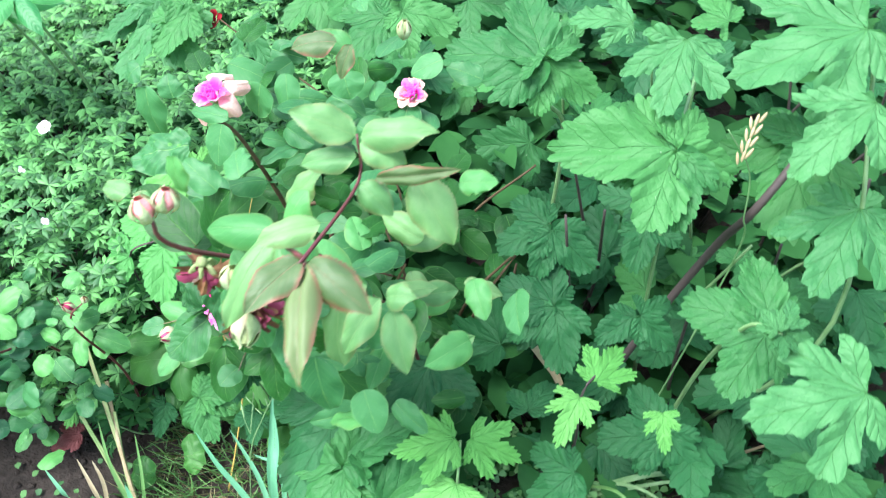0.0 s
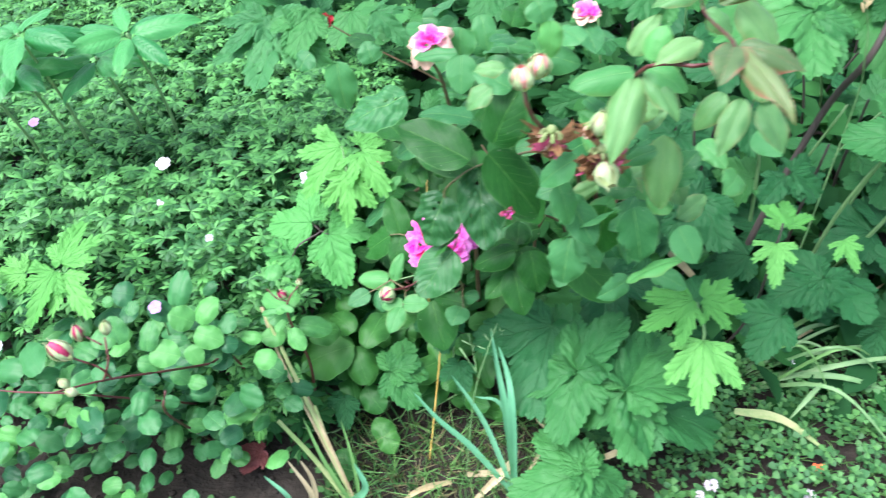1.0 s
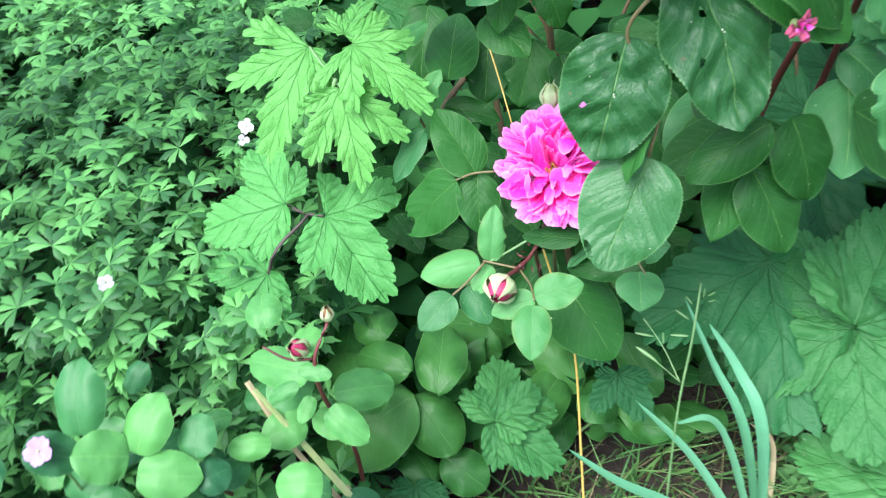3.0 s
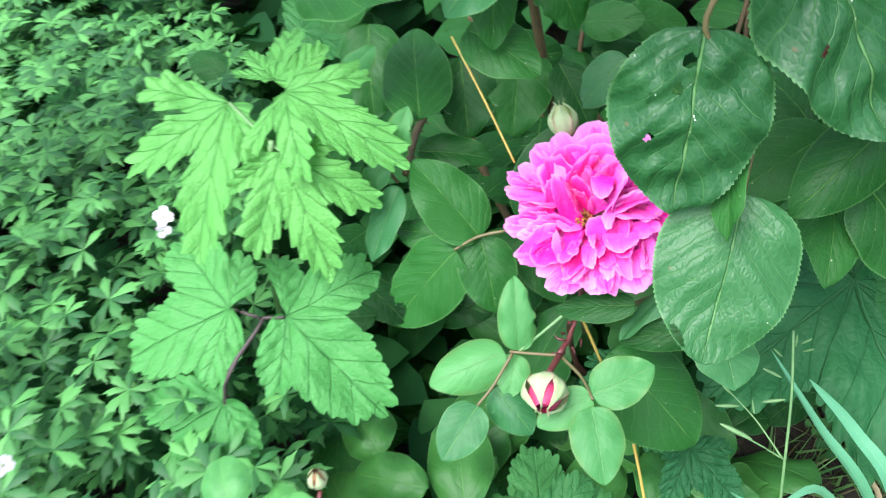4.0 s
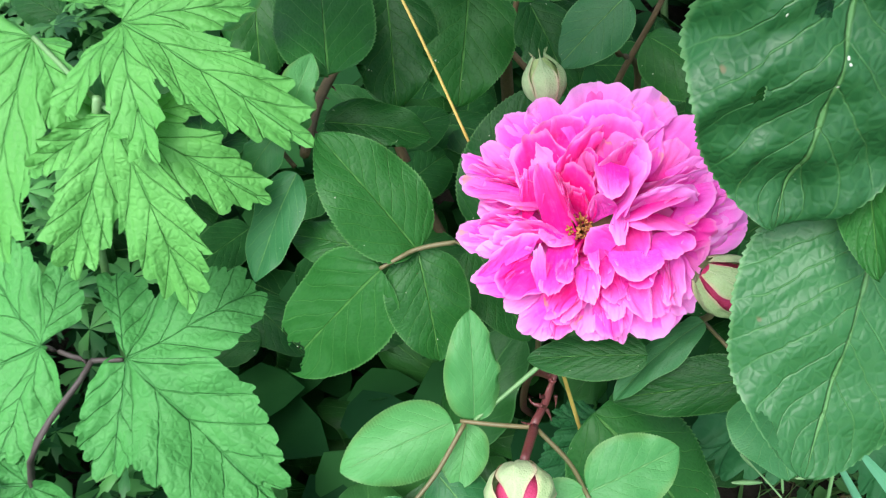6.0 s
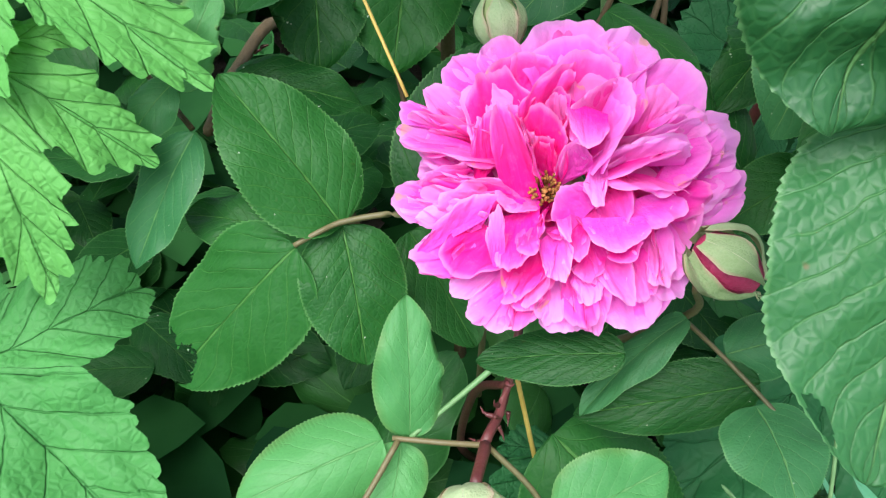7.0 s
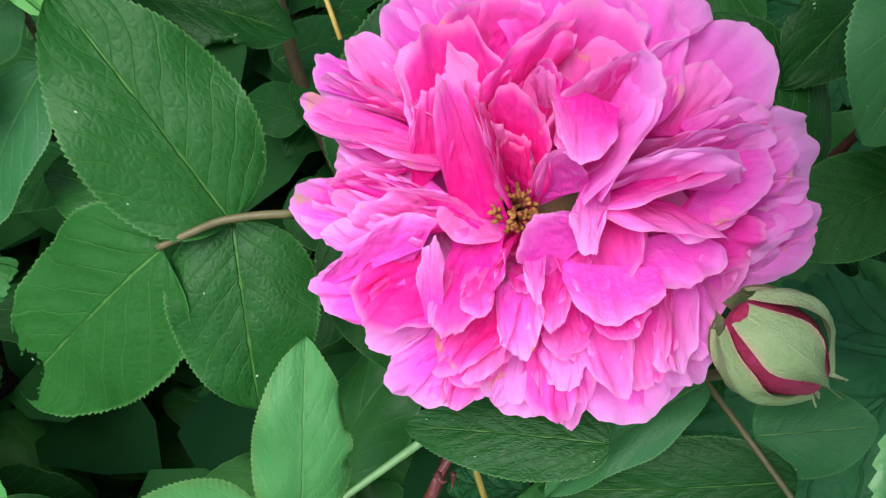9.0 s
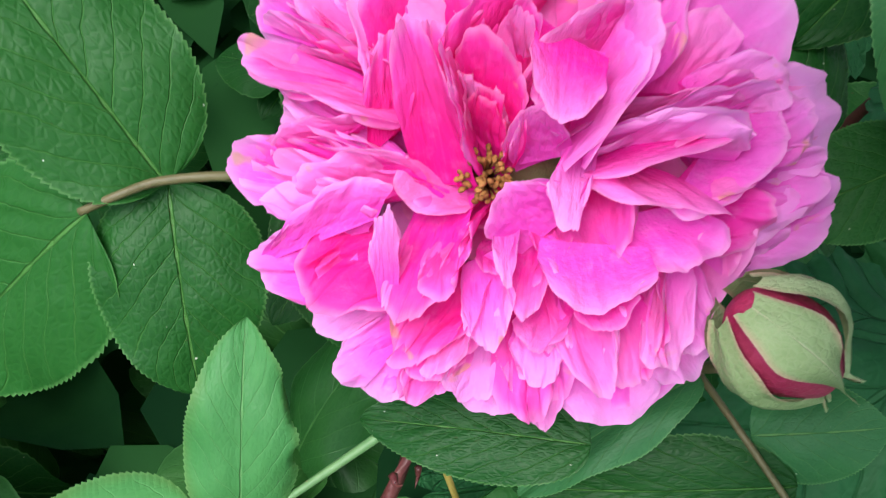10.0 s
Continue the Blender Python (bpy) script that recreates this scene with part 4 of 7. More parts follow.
def open_flower(plant, at, r, material, petals=5, face=(0.0, -0.4, 0.9), seed=0, name="flower"):
    rng = random.Random(seed)
    face = Vector(face).normalized()
    a = face.orthogonal().normalized()
    b = face.cross(a)
    verts, faces = ellipsoid(Vector(at) + face * r * 0.06, face, r * 0.13, r * 0.2, 8, 6)
    heart = part(name, mesh("flower_heart", verts, faces), "sepal", plant)
    for k in range(petals):
        ang = 2 * math.pi * k / petals + rng.uniform(-0.12, 0.12)
        y = math.cos(ang) * a + math.sin(ang) * b + face * rng.uniform(0.05, 0.25)
        y.normalize()
        x = y.cross(face).normalized()
        me = petal_mesh("petal", r * 0.98, r * rng.uniform(0.92, 1.08), 0.12, 0.1, 0.04, rng.random() * 99, 0.1, 7, 9)
        part("petal", me, material, heart, "", Matrix.Translation(at) @ Matrix((x, y, x.cross(y))).transposed().to_4x4())
    stem(plant, "palestem", [Vector(at), Vector(at) - face * 0.02 - Vector((0, 0, 0.02)), Vector(at) - Vector((0.01, -0.02, 0.13))], 0.0008, 0.001)


open_flower(cranesbill, (-0.3889, 0.1671, 0.2980), 0.0105, "white", seed=1, name="white_flower")
open_flower(cranesbill, (-0.6318, 0.1518, 0.3000), 0.012, "white", seed=2, name="white_flower")
open_flower(cranesbill, (-0.5843, 0.0417, 0.3000), 0.0145, "white", seed=3, name="white_flower")
open_flower(cranesbill, (-0.5633, -0.0654, 0.1600), 0.011, "white", seed=4, name="white_flower")
open_flower(cranesbill, (-0.6180, 0.2489, 0.2900), 0.008, "mauve", seed=5, name="mauve_flower")
open_flower(cranesbill, (-0.3137, -0.0738, 0.2800), 0.0085, "mauve", seed=6, name="mauve_flower")
open_flower(cranesbill, (-0.2838, 0.0392, 0.2900), 0.006, "white", 4, (0.3, -0.7, 0.3), seed=7, name="white_flower")
open_flower(cranesbill, (-0.3700, 0.0971, 0.2900), 0.005, "white", 3, (0.3, -0.7, 0.3), seed=8, name="white_flower")
open_flower(cranesbill, (-0.1924, 0.1637, 0.2900), 0.005, "white", 3, (0.3, -0.7, 0.3), seed=9, name="white_flower")
open_flower(cranesbill, (-0.1833, 0.1403, 0.3180), 0.006, "white", 4, (-0.3, -0.6, 0.6), seed=10, name="white_flower")
open_flower(cranesbill, (-0.4951, -0.1525, 0.1000), 0.008, "mauve", 3, (0.2, -0.6, 0.6), seed=11, name="mauve_flower")

# ---- the tall pink rose ----
rose = thing("rose_bush", (0.06, 0.1, 0.05), "tall garden rose with a full pink flower and green leaves", "rose bush")
HEART = Vector((0.0, 0.0, 0.35))


def bloom_reach(deg):
    """The bloom is wider to its right and top than to its left."""
    a = radians(deg - 8)
    return 1.0 + 0.24 * math.cos(a)


SIDE = Vector((0.05, 0.75, 0.6)).cross(FACE).normalized()
RISE = FACE.cross(SIDE)
MID = HEART + SIDE * 0.0013 + RISE * 0.0028
bloom = rose_bloom(rose, MID + SIDE * 0.004 - FACE * 0.004, FACE, (0.05, 0.75, 0.6), 0.0396, 4, [
    (11, 0.25, 0.62, 0.62, -4, -0.42, 0.1, 0.2, "lilac"),
    (11, 0.22, 0.54, 0.56, 6, -0.38, 0.15, 0.2, "lilac"),
    (10, 0.2, 0.42, 0.5, 16, -0.34, 0.2, 0.2, "pink"),
    (8, 0.14, 0.3, 0.4, 26, -0.32, 0.3, 0.2, "deep"),
], bloom_reach, "large full pink rose with ruffled petals", Vector((-0.0052, -0.0015, 0.0035)))
# petals in millimetres from the flower's middle: across, up, and towards the viewer
# outer petals at the back
whorl(bloom, "lilac", (12.7, 21.7, -6), (5.8, 36.4, -8), (18.8, 38.6, -9), (26.0, 28.8, -8), 0.35, 0.12, 0.25, 0.05)
whorl(bloom, "lilac", (19.9, 19.9, -7), (25.5, 32.0, -9), (33.6, 30.2, -10), (38.4, 21.0, -10), 0.35, 0.12, 0.25, 0.05)
whorl(bloom, "lilac", (18.3, 7.1, -6), (28.5, 16.0, -3), (40.3, 18.5, -6), (43.6, 2.2, -8), 0.3, 0.1, 0.2, 0.07)
whorl(bloom, "lilac", (26.1, -1.0, -8), (40.0, 6.1, -9), (47.2, 1.1, -10), (45.6, -10.1, -10), 0.35, 0.12, 0.25, 0.05)
whorl(bloom, "lilac", (28.0, -11.6, -9), (46.4, -10.1, -11), (44.1, -17.8, -11), (33.0, -23.1, -11), 0.35, 0.12, 0.25, 0.05)
whorl(bloom, "lilac", (-4.4, 23.2, -7), (-16.8, 33.1, -10), (-11.6, 37.8, -10), (-3.4, 35.5, -9), 0.35, 0.12, 0.25, 0.05)
whorl(bloom, "lilac", (-1.7, 23.7, -7), (-5.9, 36.0, -9), (-0.8, 39.1, -9), (6.4, 36.0, -8), 0.35, 0.12, 0.25, 0.05)
whorl(bloom, "lilac", (-17.9, 20.6, -7), (-29.0, 25.7, -8), (-26.5, 30.6, -9), (-20.9, 25.7, -8), 0.5, 0.12, 0.25, 0.05)
whorl(bloom, "lilac", (-14.1, 7.0, -9), (-28.6, 9.6, -11), (-27.2, 15.4, -11), (-20.1, 17.4, -10), 0.35, 0.12, 0.25, 0.05)
whorl(bloom, "lilac", (-16.1, 0.1, -7), (-34.8, 2.1, -7), (-34.0, 9.3, -6), (-22.6, 7.8, -4), 0.5, 0.12, 0.25, 0.05)
# upper whorl
whorl(bloom, "lilac", (12.0, 16.1, -4), (3.5, 30.5, -3), (16.2, 30.9, -2), (26.5, 23.6, -3), 0.3, 0.15, 0.25, 0.05)
whorl(bloom, "lilac", (18.9, 10.2, -4), (24.7, 27.2, -4), (30.3, 22.3, -4), (27.6, 10.2, -2), 0.35, 0.12, 0.25, 0.05)
whorl(bloom, "pink", (9.0, 7.7, -5), (-2.6, 17.3, 4), (15.8, 25.7, 3), (23.4, 15.5, 3), 0.3, 0.3, 0.25, 0.05)
whorl(bloom, "deep", (-0.6, 10.9, -4), (-2.4, 16.0, 6), (4.5, 20.7, 6), (15.4, 24.3, 5), 0.3, 0.2, 0.25, 0.05)
whorl(bloom, "deep", (6.1, 11.2, -3), (6.1, 18.9, 5), (9.0, 15.4, 7), (6.8, 10.0, 6), 0.4, 0.2, 0.25, 0.05)
whorl(bloom, "pink", (11.2, 8.2, -2), (7.5, 10.7, 7), (13.1, 14.2, 8), (20.9, 16.5, 7), 0.7, 0.15, 0.25, 0.05)
whorl(bloom, "pink", (12.7, 12.2, 4), (7.2, 9.5, 9), (8.7, 2.5, 9), (14.1, 3.8, 9), 1.0, -0.15, 0.1, 0.05)
whorl(bloom, "lilac", (12.9, 5.8, -2), (20.5, 15.8, 8), (21.9, 8.0, 7), (8.7, -3.1, 8), 0.5, 0.1, 0.25, 0.05)
whorl(bloom, "deep", (-6.6, -1.5, -6), (-10.3, 12.3, 6), (-6.5, 18.9, 9), (-3.9, 10.5, 8), 1.2, 0.15, 0.25, 0.05)
whorl(bloom, "deep", (-5.2, 7.6, -6), (-13.1, 21.3, 1), (-5.6, 28.4, 2), (2.1, 19.6, 2), 0.5, 0.2, 0.25, 0.05)
whorl(bloom, "pink", (-1.4, 20.7, -6), (-10.3, 25.8, -1), (0.6, 30.6, 0), (9.6, 27.6, -1), 0.4, 0.15, 0.25, 0.05)
whorl(bloom, "deep", (-0.2, 1.5, -5), (-1.8, 15.6, 7), (4.2, 12.5, 8), (5.1, 4.0, 7), 0.4, 0.2, 0.25, 0.05)
whorl(bloom, "pink", (-1.2, 2.8, -4), (-3.3, 15.1, 8), (-3.2, 10.6, 9), (-3.4, 2.1, 8), 0.5, 0.1, 0.25, 0.05)
whorl(bloom, "deep", (-0.5, 0.5, -6), (-0.7, 8.6, 4), (2.4, 7.4, 5), (2.4, 1.7, 4), 0.5, 0.25, 0.25, 0.05)
# petals to one side
whorl(bloom, "pink", (-11.3, 17.1, -6), (-22.1, 26.1, -2), (-18.1, 30.6, -4), (-11.3, 23.5, -1), 0.5, 0.12, 0.25, 0.05)
whorl(bloom, "deep", (-9.9, 13.0, -7), (-23.5, 24.6, -4), (-17.9, 19.8, -2), (-11.1, 17.5, -1), 0.6, 0.1, 0.25, 0.05)
whorl(bloom, "pink", (-10.5, 11.0, -6), (-29.1, 23.4, -3), (-27.9, 17.8, -1), (-14.3, 8.6, 0), 0.6, 0.12, 0.25, 0.05)
whorl(bloom, "pink", (-10.8, 14.1, -6), (-28.5, 26.7, -6), (-21.2, 23.3, -2), (-12.6, 16.5, 0), 0.5, 0.1, 0.25, 0.05)
whorl(bloom, "lilac", (-11.3, 3.8, -7), (-28.9, 19.4, -6), (-24.8, 11.1, -5), (-16.4, 5.6, -4), 0.5, 0.12, 0.25, 0.05)
whorl(bloom, "pink", (-11.9, -2.5, -6), (-33.2, 7.8, -6), (-27.7, 9.0, -3), (-17.2, 4.7, -1), 0.5, 0.12, 0.25, 0.05)
whorl(bloom, "deep", (-13.1, 6.3, -7), (-13.1, 14.7, 0), (-10.4, 18.0, 1), (-6.0, 18.6, 1), 0.8, 0.1, 0.25, 0.05)
# pale side whorl
whorl(bloom, "lilac", (-26.1, -5.9, -6), (-29.7, -2.8, -3), (-20.8, 0.6, 1), (-12.4, -0.2, 4), 1.0, 0.12, 0.25, 0.05)
whorl(bloom, "pink", (-14.0, -1.7, -6), (-26.9, 0.5, -4), (-22.9, 4.8, -1), (-12.7, 3.1, 2), 0.6, 0.15, 0.25, 0.05)
whorl(bloom, "lilac", (-17.1, -15.9, -3), (-16.2, -4.9, 4), (-14.0, -4.0, 5), (-12.9, -5.2, 5), 0.7, 0.1, 0.25, 0.05)
whorl(bloom, "pink", (-7.2, -4.1, -7), (-16.7, -16.5, 2), (-14.2, -18.2, 3), (-8.5, -15.4, 3), 0.9, 0.12, 0.25, 0.05)
whorl(bloom, "lilac", (-20.8, -10.8, -7), (-31.4, -13.3, -8), (-36.2, -6.8, -8), (-30.3, -2.7, -7), 0.5, 0.12, 0.25, 0.05)
whorl(bloom, "deep", (-15.2, -7.0, -6), (-27.5, -6.5, -3), (-28.5, -13.3, -5), (-18.2, -16.3, -2), 0.6, 0.1, 0.2, 0.12)
whorl(bloom, "lilac", (-18.2, -15.2, -9), (-28.9, -13.9, -11), (-28.2, -19.4, -11), (-21.5, -18.9, -10), 0.6, 0.12, 0.25, 0.05)
whorl(bloom, "lilac", (-16.2, -19.3, -8), (-21.4, -19.6, -8), (-27.5, -22.9, -9), (-24.7, -28.1, -9), 0.6, 0.12, 0.25, 0.05)
whorl(bloom, "lilac", (-14.8, -21.5, -8), (-25.5, -27.2, -10), (-19.2, -30.2, -10), (-11.8, -28.7, -9), 0.6, 0.12, 0.25, 0.05)
# lower petals
whorl(bloom, "pink", (-8.5, -18.1, -7), (-18.5, -28.0, -7), (-16.0, -31.0, -8), (-9.2, -27.9, -6), 0.6, 0.12, 0.25, 0.05)
whorl(bloom, "deep", (-6.0, -13.1, -6), (-17.2, -17.6, -2), (-16.5, -24.6, -3), (-8.7, -21.8, 0), 0.6, 0.1, 0.2, 0.12)
whorl(bloom, "pink", (-5.5, -15.0, -6), (-15.5, -26.6, -4), (-9.8, -25.4, -1), (-6.1, -20.0, 2), 0.5, 0.12, 0.25, 0.05)
whorl(bloom, "lilac", (-3.9, -12.1, -3), (-7.0, -20.3, 2), (-4.4, -23.7, 1), (-0.5, -18.2, 3), 0.5, 0.1, 0.25, 0.05)
whorl(bloom, "lilac", (-3.7, -19.1, -7), (-13.0, -29.3, -7), (-7.9, -32.0, -8), (-3.2, -29.3, -7), 0.5, 0.12, 0.25, 0.05)
whorl(bloom, "lilac", (-2.7, -23.2, -9), (-11.6, -31.9, -10), (-5.2, -35.1, -11), (1.2, -33.0, -10), 0.5, 0.12, 0.25, 0.05)
whorl(bloom, "deep", (0.8, -15.5, -6), (-4.5, -28.7, -5), (-1.6, -35.6, -6), (5.1, -26.9, -3), 0.6, 0.1, 0.2, 0.14)
whorl(bloom, "pink", (2.1, -25.8, -7), (-1.6, -33.4, -8), (0.1, -37.5, -8), (4.3, -32.6, -7), 0.6, 0.12, 0.25, 0.05)
whorl(bloom, "lilac", (7.8, -27.0, -7), (3.5, -34.9, -9), (9.1, -39.0, -10), (17.6, -35.9, -10), 0.5, 0.12, 0.25, 0.05)
whorl(bloom, "lilac", (15.5, -25.1, -8), (11.2, -37.8, -10), (18.2, -36.0, -11), (24.7, -32.0, -11), 0.5, 0.12, 0.25, 0.05)
whorl(bloom, "lilac", (18.9, -22.2, -8), (17.3, -35.1, -10), (23.3, -33.5, -11), (26.3, -28.2, -11), 0.5, 0.12, 0.25, 0.05)
whorl(bloom, "lilac", (11.0, -13.1, -1), (4.2, -15.7, 4), (9.0, -21.1, 4), (17.4, -19.3, 3), 0.9, 0.12, 0.25, 0.05)
whorl(bloom, "pink", (6.7, -14.9, -6), (3.8, -26.3, -1), (9.0, -32.6, -2), (12.1, -24.9, 0), 0.4, 0.12, 0.25, 0.05)
# outer lower whorl
whorl(bloom, "pink", (11.6, -18.6, -5), (7.0, -21.6, 1), (10.7, -24.3, 2), (14.7, -21.1, 2), 0.6, 0.15, 0.25, 0.05)
whorl(bloom, "pink", (19.1, -17.6, -6), (13.5, -28.6, -3), (16.0, -30.2, -3), (17.8, -22.3, 0), 0.5, 0.12, 0.25, 0.05)
whorl(bloom, "lilac", (20.6, -18.8, -6), (14.4, -30.3, -4), (19.4, -31.0, -5), (22.7, -24.1, -4), 0.5, 0.12, 0.25, 0.05)
whorl(bloom, "lilac", (22.2, -20.1, -7), (20.6, -31.5, -7), (24.8, -28.5, -8), (25.6, -23.2, -8), 0.6, 0.12, 0.25, 0.05)
whorl(bloom, "lilac", (18.1, -10.3, -4), (14.0, -15.4, 1), (22.0, -18.5, 0), (28.6, -15.1, 0), 0.7, 0.1, 0.25, 0.05)
whorl(bloom, "pink", (16.1, -3.2, -3), (12.1, -7.3, 4), (21.1, -10.4, 3), (29.1, -13.8, 2), 0.5, 0.12, 0.25, 0.05)
whorl(bloom, "pink", (21.9, -15.6, -7), (19.6, -24.1, -7), (25.9, -25.6, -9), (33.9, -16.4, -8), 0.6, 0.12, 0.25, 0.05)
whorl(bloom, "lilac", (28.5, -8.9, -6), (30.4, -17.4, -7), (40.5, -14.2, -9), (43.4, -3.0, -9), 0.5, 0.12, 0.25, 0.05)
whorl(bloom, "lilac", (19.7, -2.7, -3), (12.6, -0.1, 3), (26.8, 0.9, 5), (32.0, -3.4, 4), 1.0, 0.2, 0.25, 0.05)
whorl(bloom, "lilac", (23.3, 0.3, -5), (21.9, 2.2, 0), (31.6, 3.4, 1), (38.2, 2.2, -1), 1.0, 0.1, 0.25, 0.05)
whorl(bloom, "pink", (19.9, -1.4, -3), (13.8, -5.3, 4), (20.3, -4.7, 5), (33.1, -3.9, 3), 0.9, 0.1, 0.25, 0.05)
whorl(bloom, "lilac", (27.5, -4.3, -5), (29.2, -11.5, -1), (36.0, -6.9, -2), (39.3, -1.3, -4), 0.6, 0.12, 0.25, 0.05)
whorl(bloom, "pink", (21.1, 1.0, -7), (17.0, 4.8, -3), (25.5, 4.1, -3), (35.5, 4.4, -5), 1.0, 0.1, 0.25, 0.05)
whorl(bloom, "lilac", (6.9, -1.1, -3), (2.0, 1.4, 4), (6.4, 5.1, 7), (9.7, 1.1, 6), 0.9, 0.15, 0.25, 0.05)
# petals by the heart
whorl(bloom, "lilac", (12.1, -0.3, -1), (5.4, -5.3, 5), (8.3, -11.2, 6), (10.3, -6.2, 4), 0.6, 0.1, 0.25, 0.05)
whorl(bloom, "lilac", (6.2, -10.3, -3), (-2.7, -9.0, 2), (1.2, -4.0, 4), (6.2, -4.1, 4), 0.9, 0.12, 0.25, 0.05)
whorl(bloom, "deep", (13.3, -2.9, -5), (8.0, -13.3, -1), (12.9, -15.7, 0), (16.7, -8.3, 1), 0.5, 0.15, 0.25, 0.05)
whorl(bloom, "lilac", (1.0, -7.8, -3), (-2.3, -11.0, 4), (-0.7, -16.1, 5), (0.8, -11.6, 4), 0.7, 0.1, 0.25, 0.05)
whorl(bloom, "pink", (3.6, -10.6, -5), (-1.2, -17.2, 2), (0.6, -20.8, 3), (3.9, -17.4, 3), 0.6, 0.15, 0.25, 0.05)
whorl(bloom, "deep", (-3.6, -6.3, -7), (-12.5, -12.2, 3), (-9.1, -15.4, 4), (-5.7, -8.5, 3), 0.8, 0.1, 0.2, 0.14)
whorl(bloom, "pink", (-4.7, -1.0, -7), (-12.3, 2.5, -2), (-11.7, -3.3, -1), (-5.6, -5.5, -3), 0.6, 0.12, 0.25, 0.05)
whorl(bloom, "deep", (5.7, -7.4, -6), (3.5, -11.4, 0), (5.5, -14.5, 0), (8.5, -12.5, 0), 0.8, 0.12, 0.25, 0.05)
whorl(bloom, "pink", (-1.3, -10.5, -6), (-4.4, -12.3, 1), (-2.3, -14.5, 1), (0.6, -12.9, 1), 0.8, 0.12, 0.25, 0.05)
whorl(bloom, "pink", (4.7, -19.9, -6), (-1.3, -21.9, -2), (1.3, -25.9, -2), (4.3, -23.8, -1), 0.8, 0.1, 0.2, 0.12)
# ruffled petals of the broad side
whorl(bloom, "lilac", (31.4, -5.0, -7), (38.3, 3.0, -5), (42.9, -1.0, -6), (41.4, -7.3, -7), 0.55, 0.08, 0.3, 0.09)
whorl(bloom, "lilac", (31.1, -11.2, -8), (41.9, -4.6, -8), (44.2, -9.6, -9), (39.7, -15.8, -9), 0.55, 0.08, 0.3, 0.09)
whorl(bloom, "lilac", (28.0, -13.3, -8), (40.0, -12.3, -9), (37.9, -17.3, -10), (31.0, -22.2, -10), 0.55, 0.08, 0.3, 0.09)
whorl(bloom, "pink", (25.0, -12.6, -6), (34.8, -10.4, -5), (35.0, -14.8, -6), (28.9, -18.9, -6), 0.55, 0.08, 0.3, 0.09)
whorl(bloom, "lilac", (29.0, 2.5, -5), (33.1, 7.4, -3), (38.9, 5.4, -4), (41.0, -0.3, -5), 0.55, 0.08, 0.3, 0.09)
whorl(bloom, "pink", (24.4, 4.6, -6), (25.5, 11.9, -3), (31.2, 14.1, -3), (35.6, 9.7, -4), 0.55, 0.08, 0.3, 0.09)
whorl(bloom, "pink", (13.3, -21.8, -6), (8.6, -29.5, -4), (13.2, -33.3, -5), (17.3, -29.5, -4), 0.55, 0.08, 0.3, 0.09)
whorl(bloom, "lilac", (2.6, -21.3, -6), (-2.2, -26.2, -3), (1.3, -30.5, -3), (5.3, -25.9, -2), 0.55, 0.08, 0.3, 0.09)
whorl(bloom, "pink", (-11.6, -20.1, -6), (-17.8, -23.2, -5), (-14.2, -27.6, -5), (-9.7, -23.9, -4), 0.55, 0.08, 0.3, 0.09)
whorl(bloom, "pink", (-20.3, 7.6, -6), (-29.5, 7.7, -5), (-25.7, 10.3, -3), (-18.4, 9.5, -2), 0.55, 0.08, 0.3, 0.09)
whorl(bloom, "lilac", (-20.9, -3.4, -6), (-32.3, 0.1, -6), (-28.5, 2.8, -4), (-20.2, 1.9, -3), 0.55, 0.08, 0.3, 0.09)
foot = Vector((0.06, 0.1, 0.05))
stem(rose, "redstem", [HEART - FACE * 0.036, (-0.0122, -0.0112, 0.2980), (-0.0259, -0.0230, 0.2960)], 0.001, 0.0014, label="reddish rose stem with thorns")
stem(rose, "redstem", [(-0.0122, -0.0112, 0.2980), (-0.002, 0.02, 0.25), (0.02, 0.06, 0.15), foot], 0.0011, 0.0022)
thorns(rose, [(-0.0166, -0.0173, 0.3120), (-0.0259, -0.0230, 0.2960), (0.0, 0.0, 0.27)], 9, 3)
stem(rose, "stem", [(-0.0226, 0.0168, 0.3368), (-0.0277, 0.0270, 0.3321), (-0.0384, 0.0320, 0.3296), (-0.0451, 0.0320, 0.3287), (-0.0514, 0.0329, 0.3260)], 0.0009, 0.0007)
stem(rose, "stem", [(-0.0226, 0.0168, 0.3368), (0.01, 0.04, 0.31), (0.02, 0.05, 0.2)], 0.0008, 0.0014)
stem(rose, "palestem", [(-0.0132, -0.0084, 0.3050), (-0.0268, -0.0105, 0.3000), (-0.0413, -0.0132, 0.2960)], 0.0009, 0.0006)
stem(rose, "stem", [(-0.0259, -0.0235, 0.2960), (-0.0358, -0.0183, 0.2970), (-0.0453, -0.0114, 0.2960)], 0.0008, 0.0007)
stem(rose, "stem", [(-0.0253, -0.0248, 0.2960), (-0.0226, -0.0390, 0.2970), (-0.0236, -0.0521, 0.2980)], 0.0008, 0.0007)
stem(rose, "stem", [(-0.0445, -0.0128, 0.2960), (-0.0579, -0.0210, 0.2900), (-0.0681, -0.0248, 0.2850)], 0.0008, 0.0007)
stem(rose, "stem", [(0.0420, -0.0143, 0.3000), (0.0428, -0.0299, 0.3000), (0.0457, -0.0466, 0.2960), (0.0493, -0.0621, 0.2900)], 0.0007, 0.0006)
stem(rose, "wood", [(-0.0615, 0.0870, 0.3300), (-0.0687, 0.1143, 0.3380), (-0.0703, 0.1191, 0.3400)], 0.0009, 0.0008)
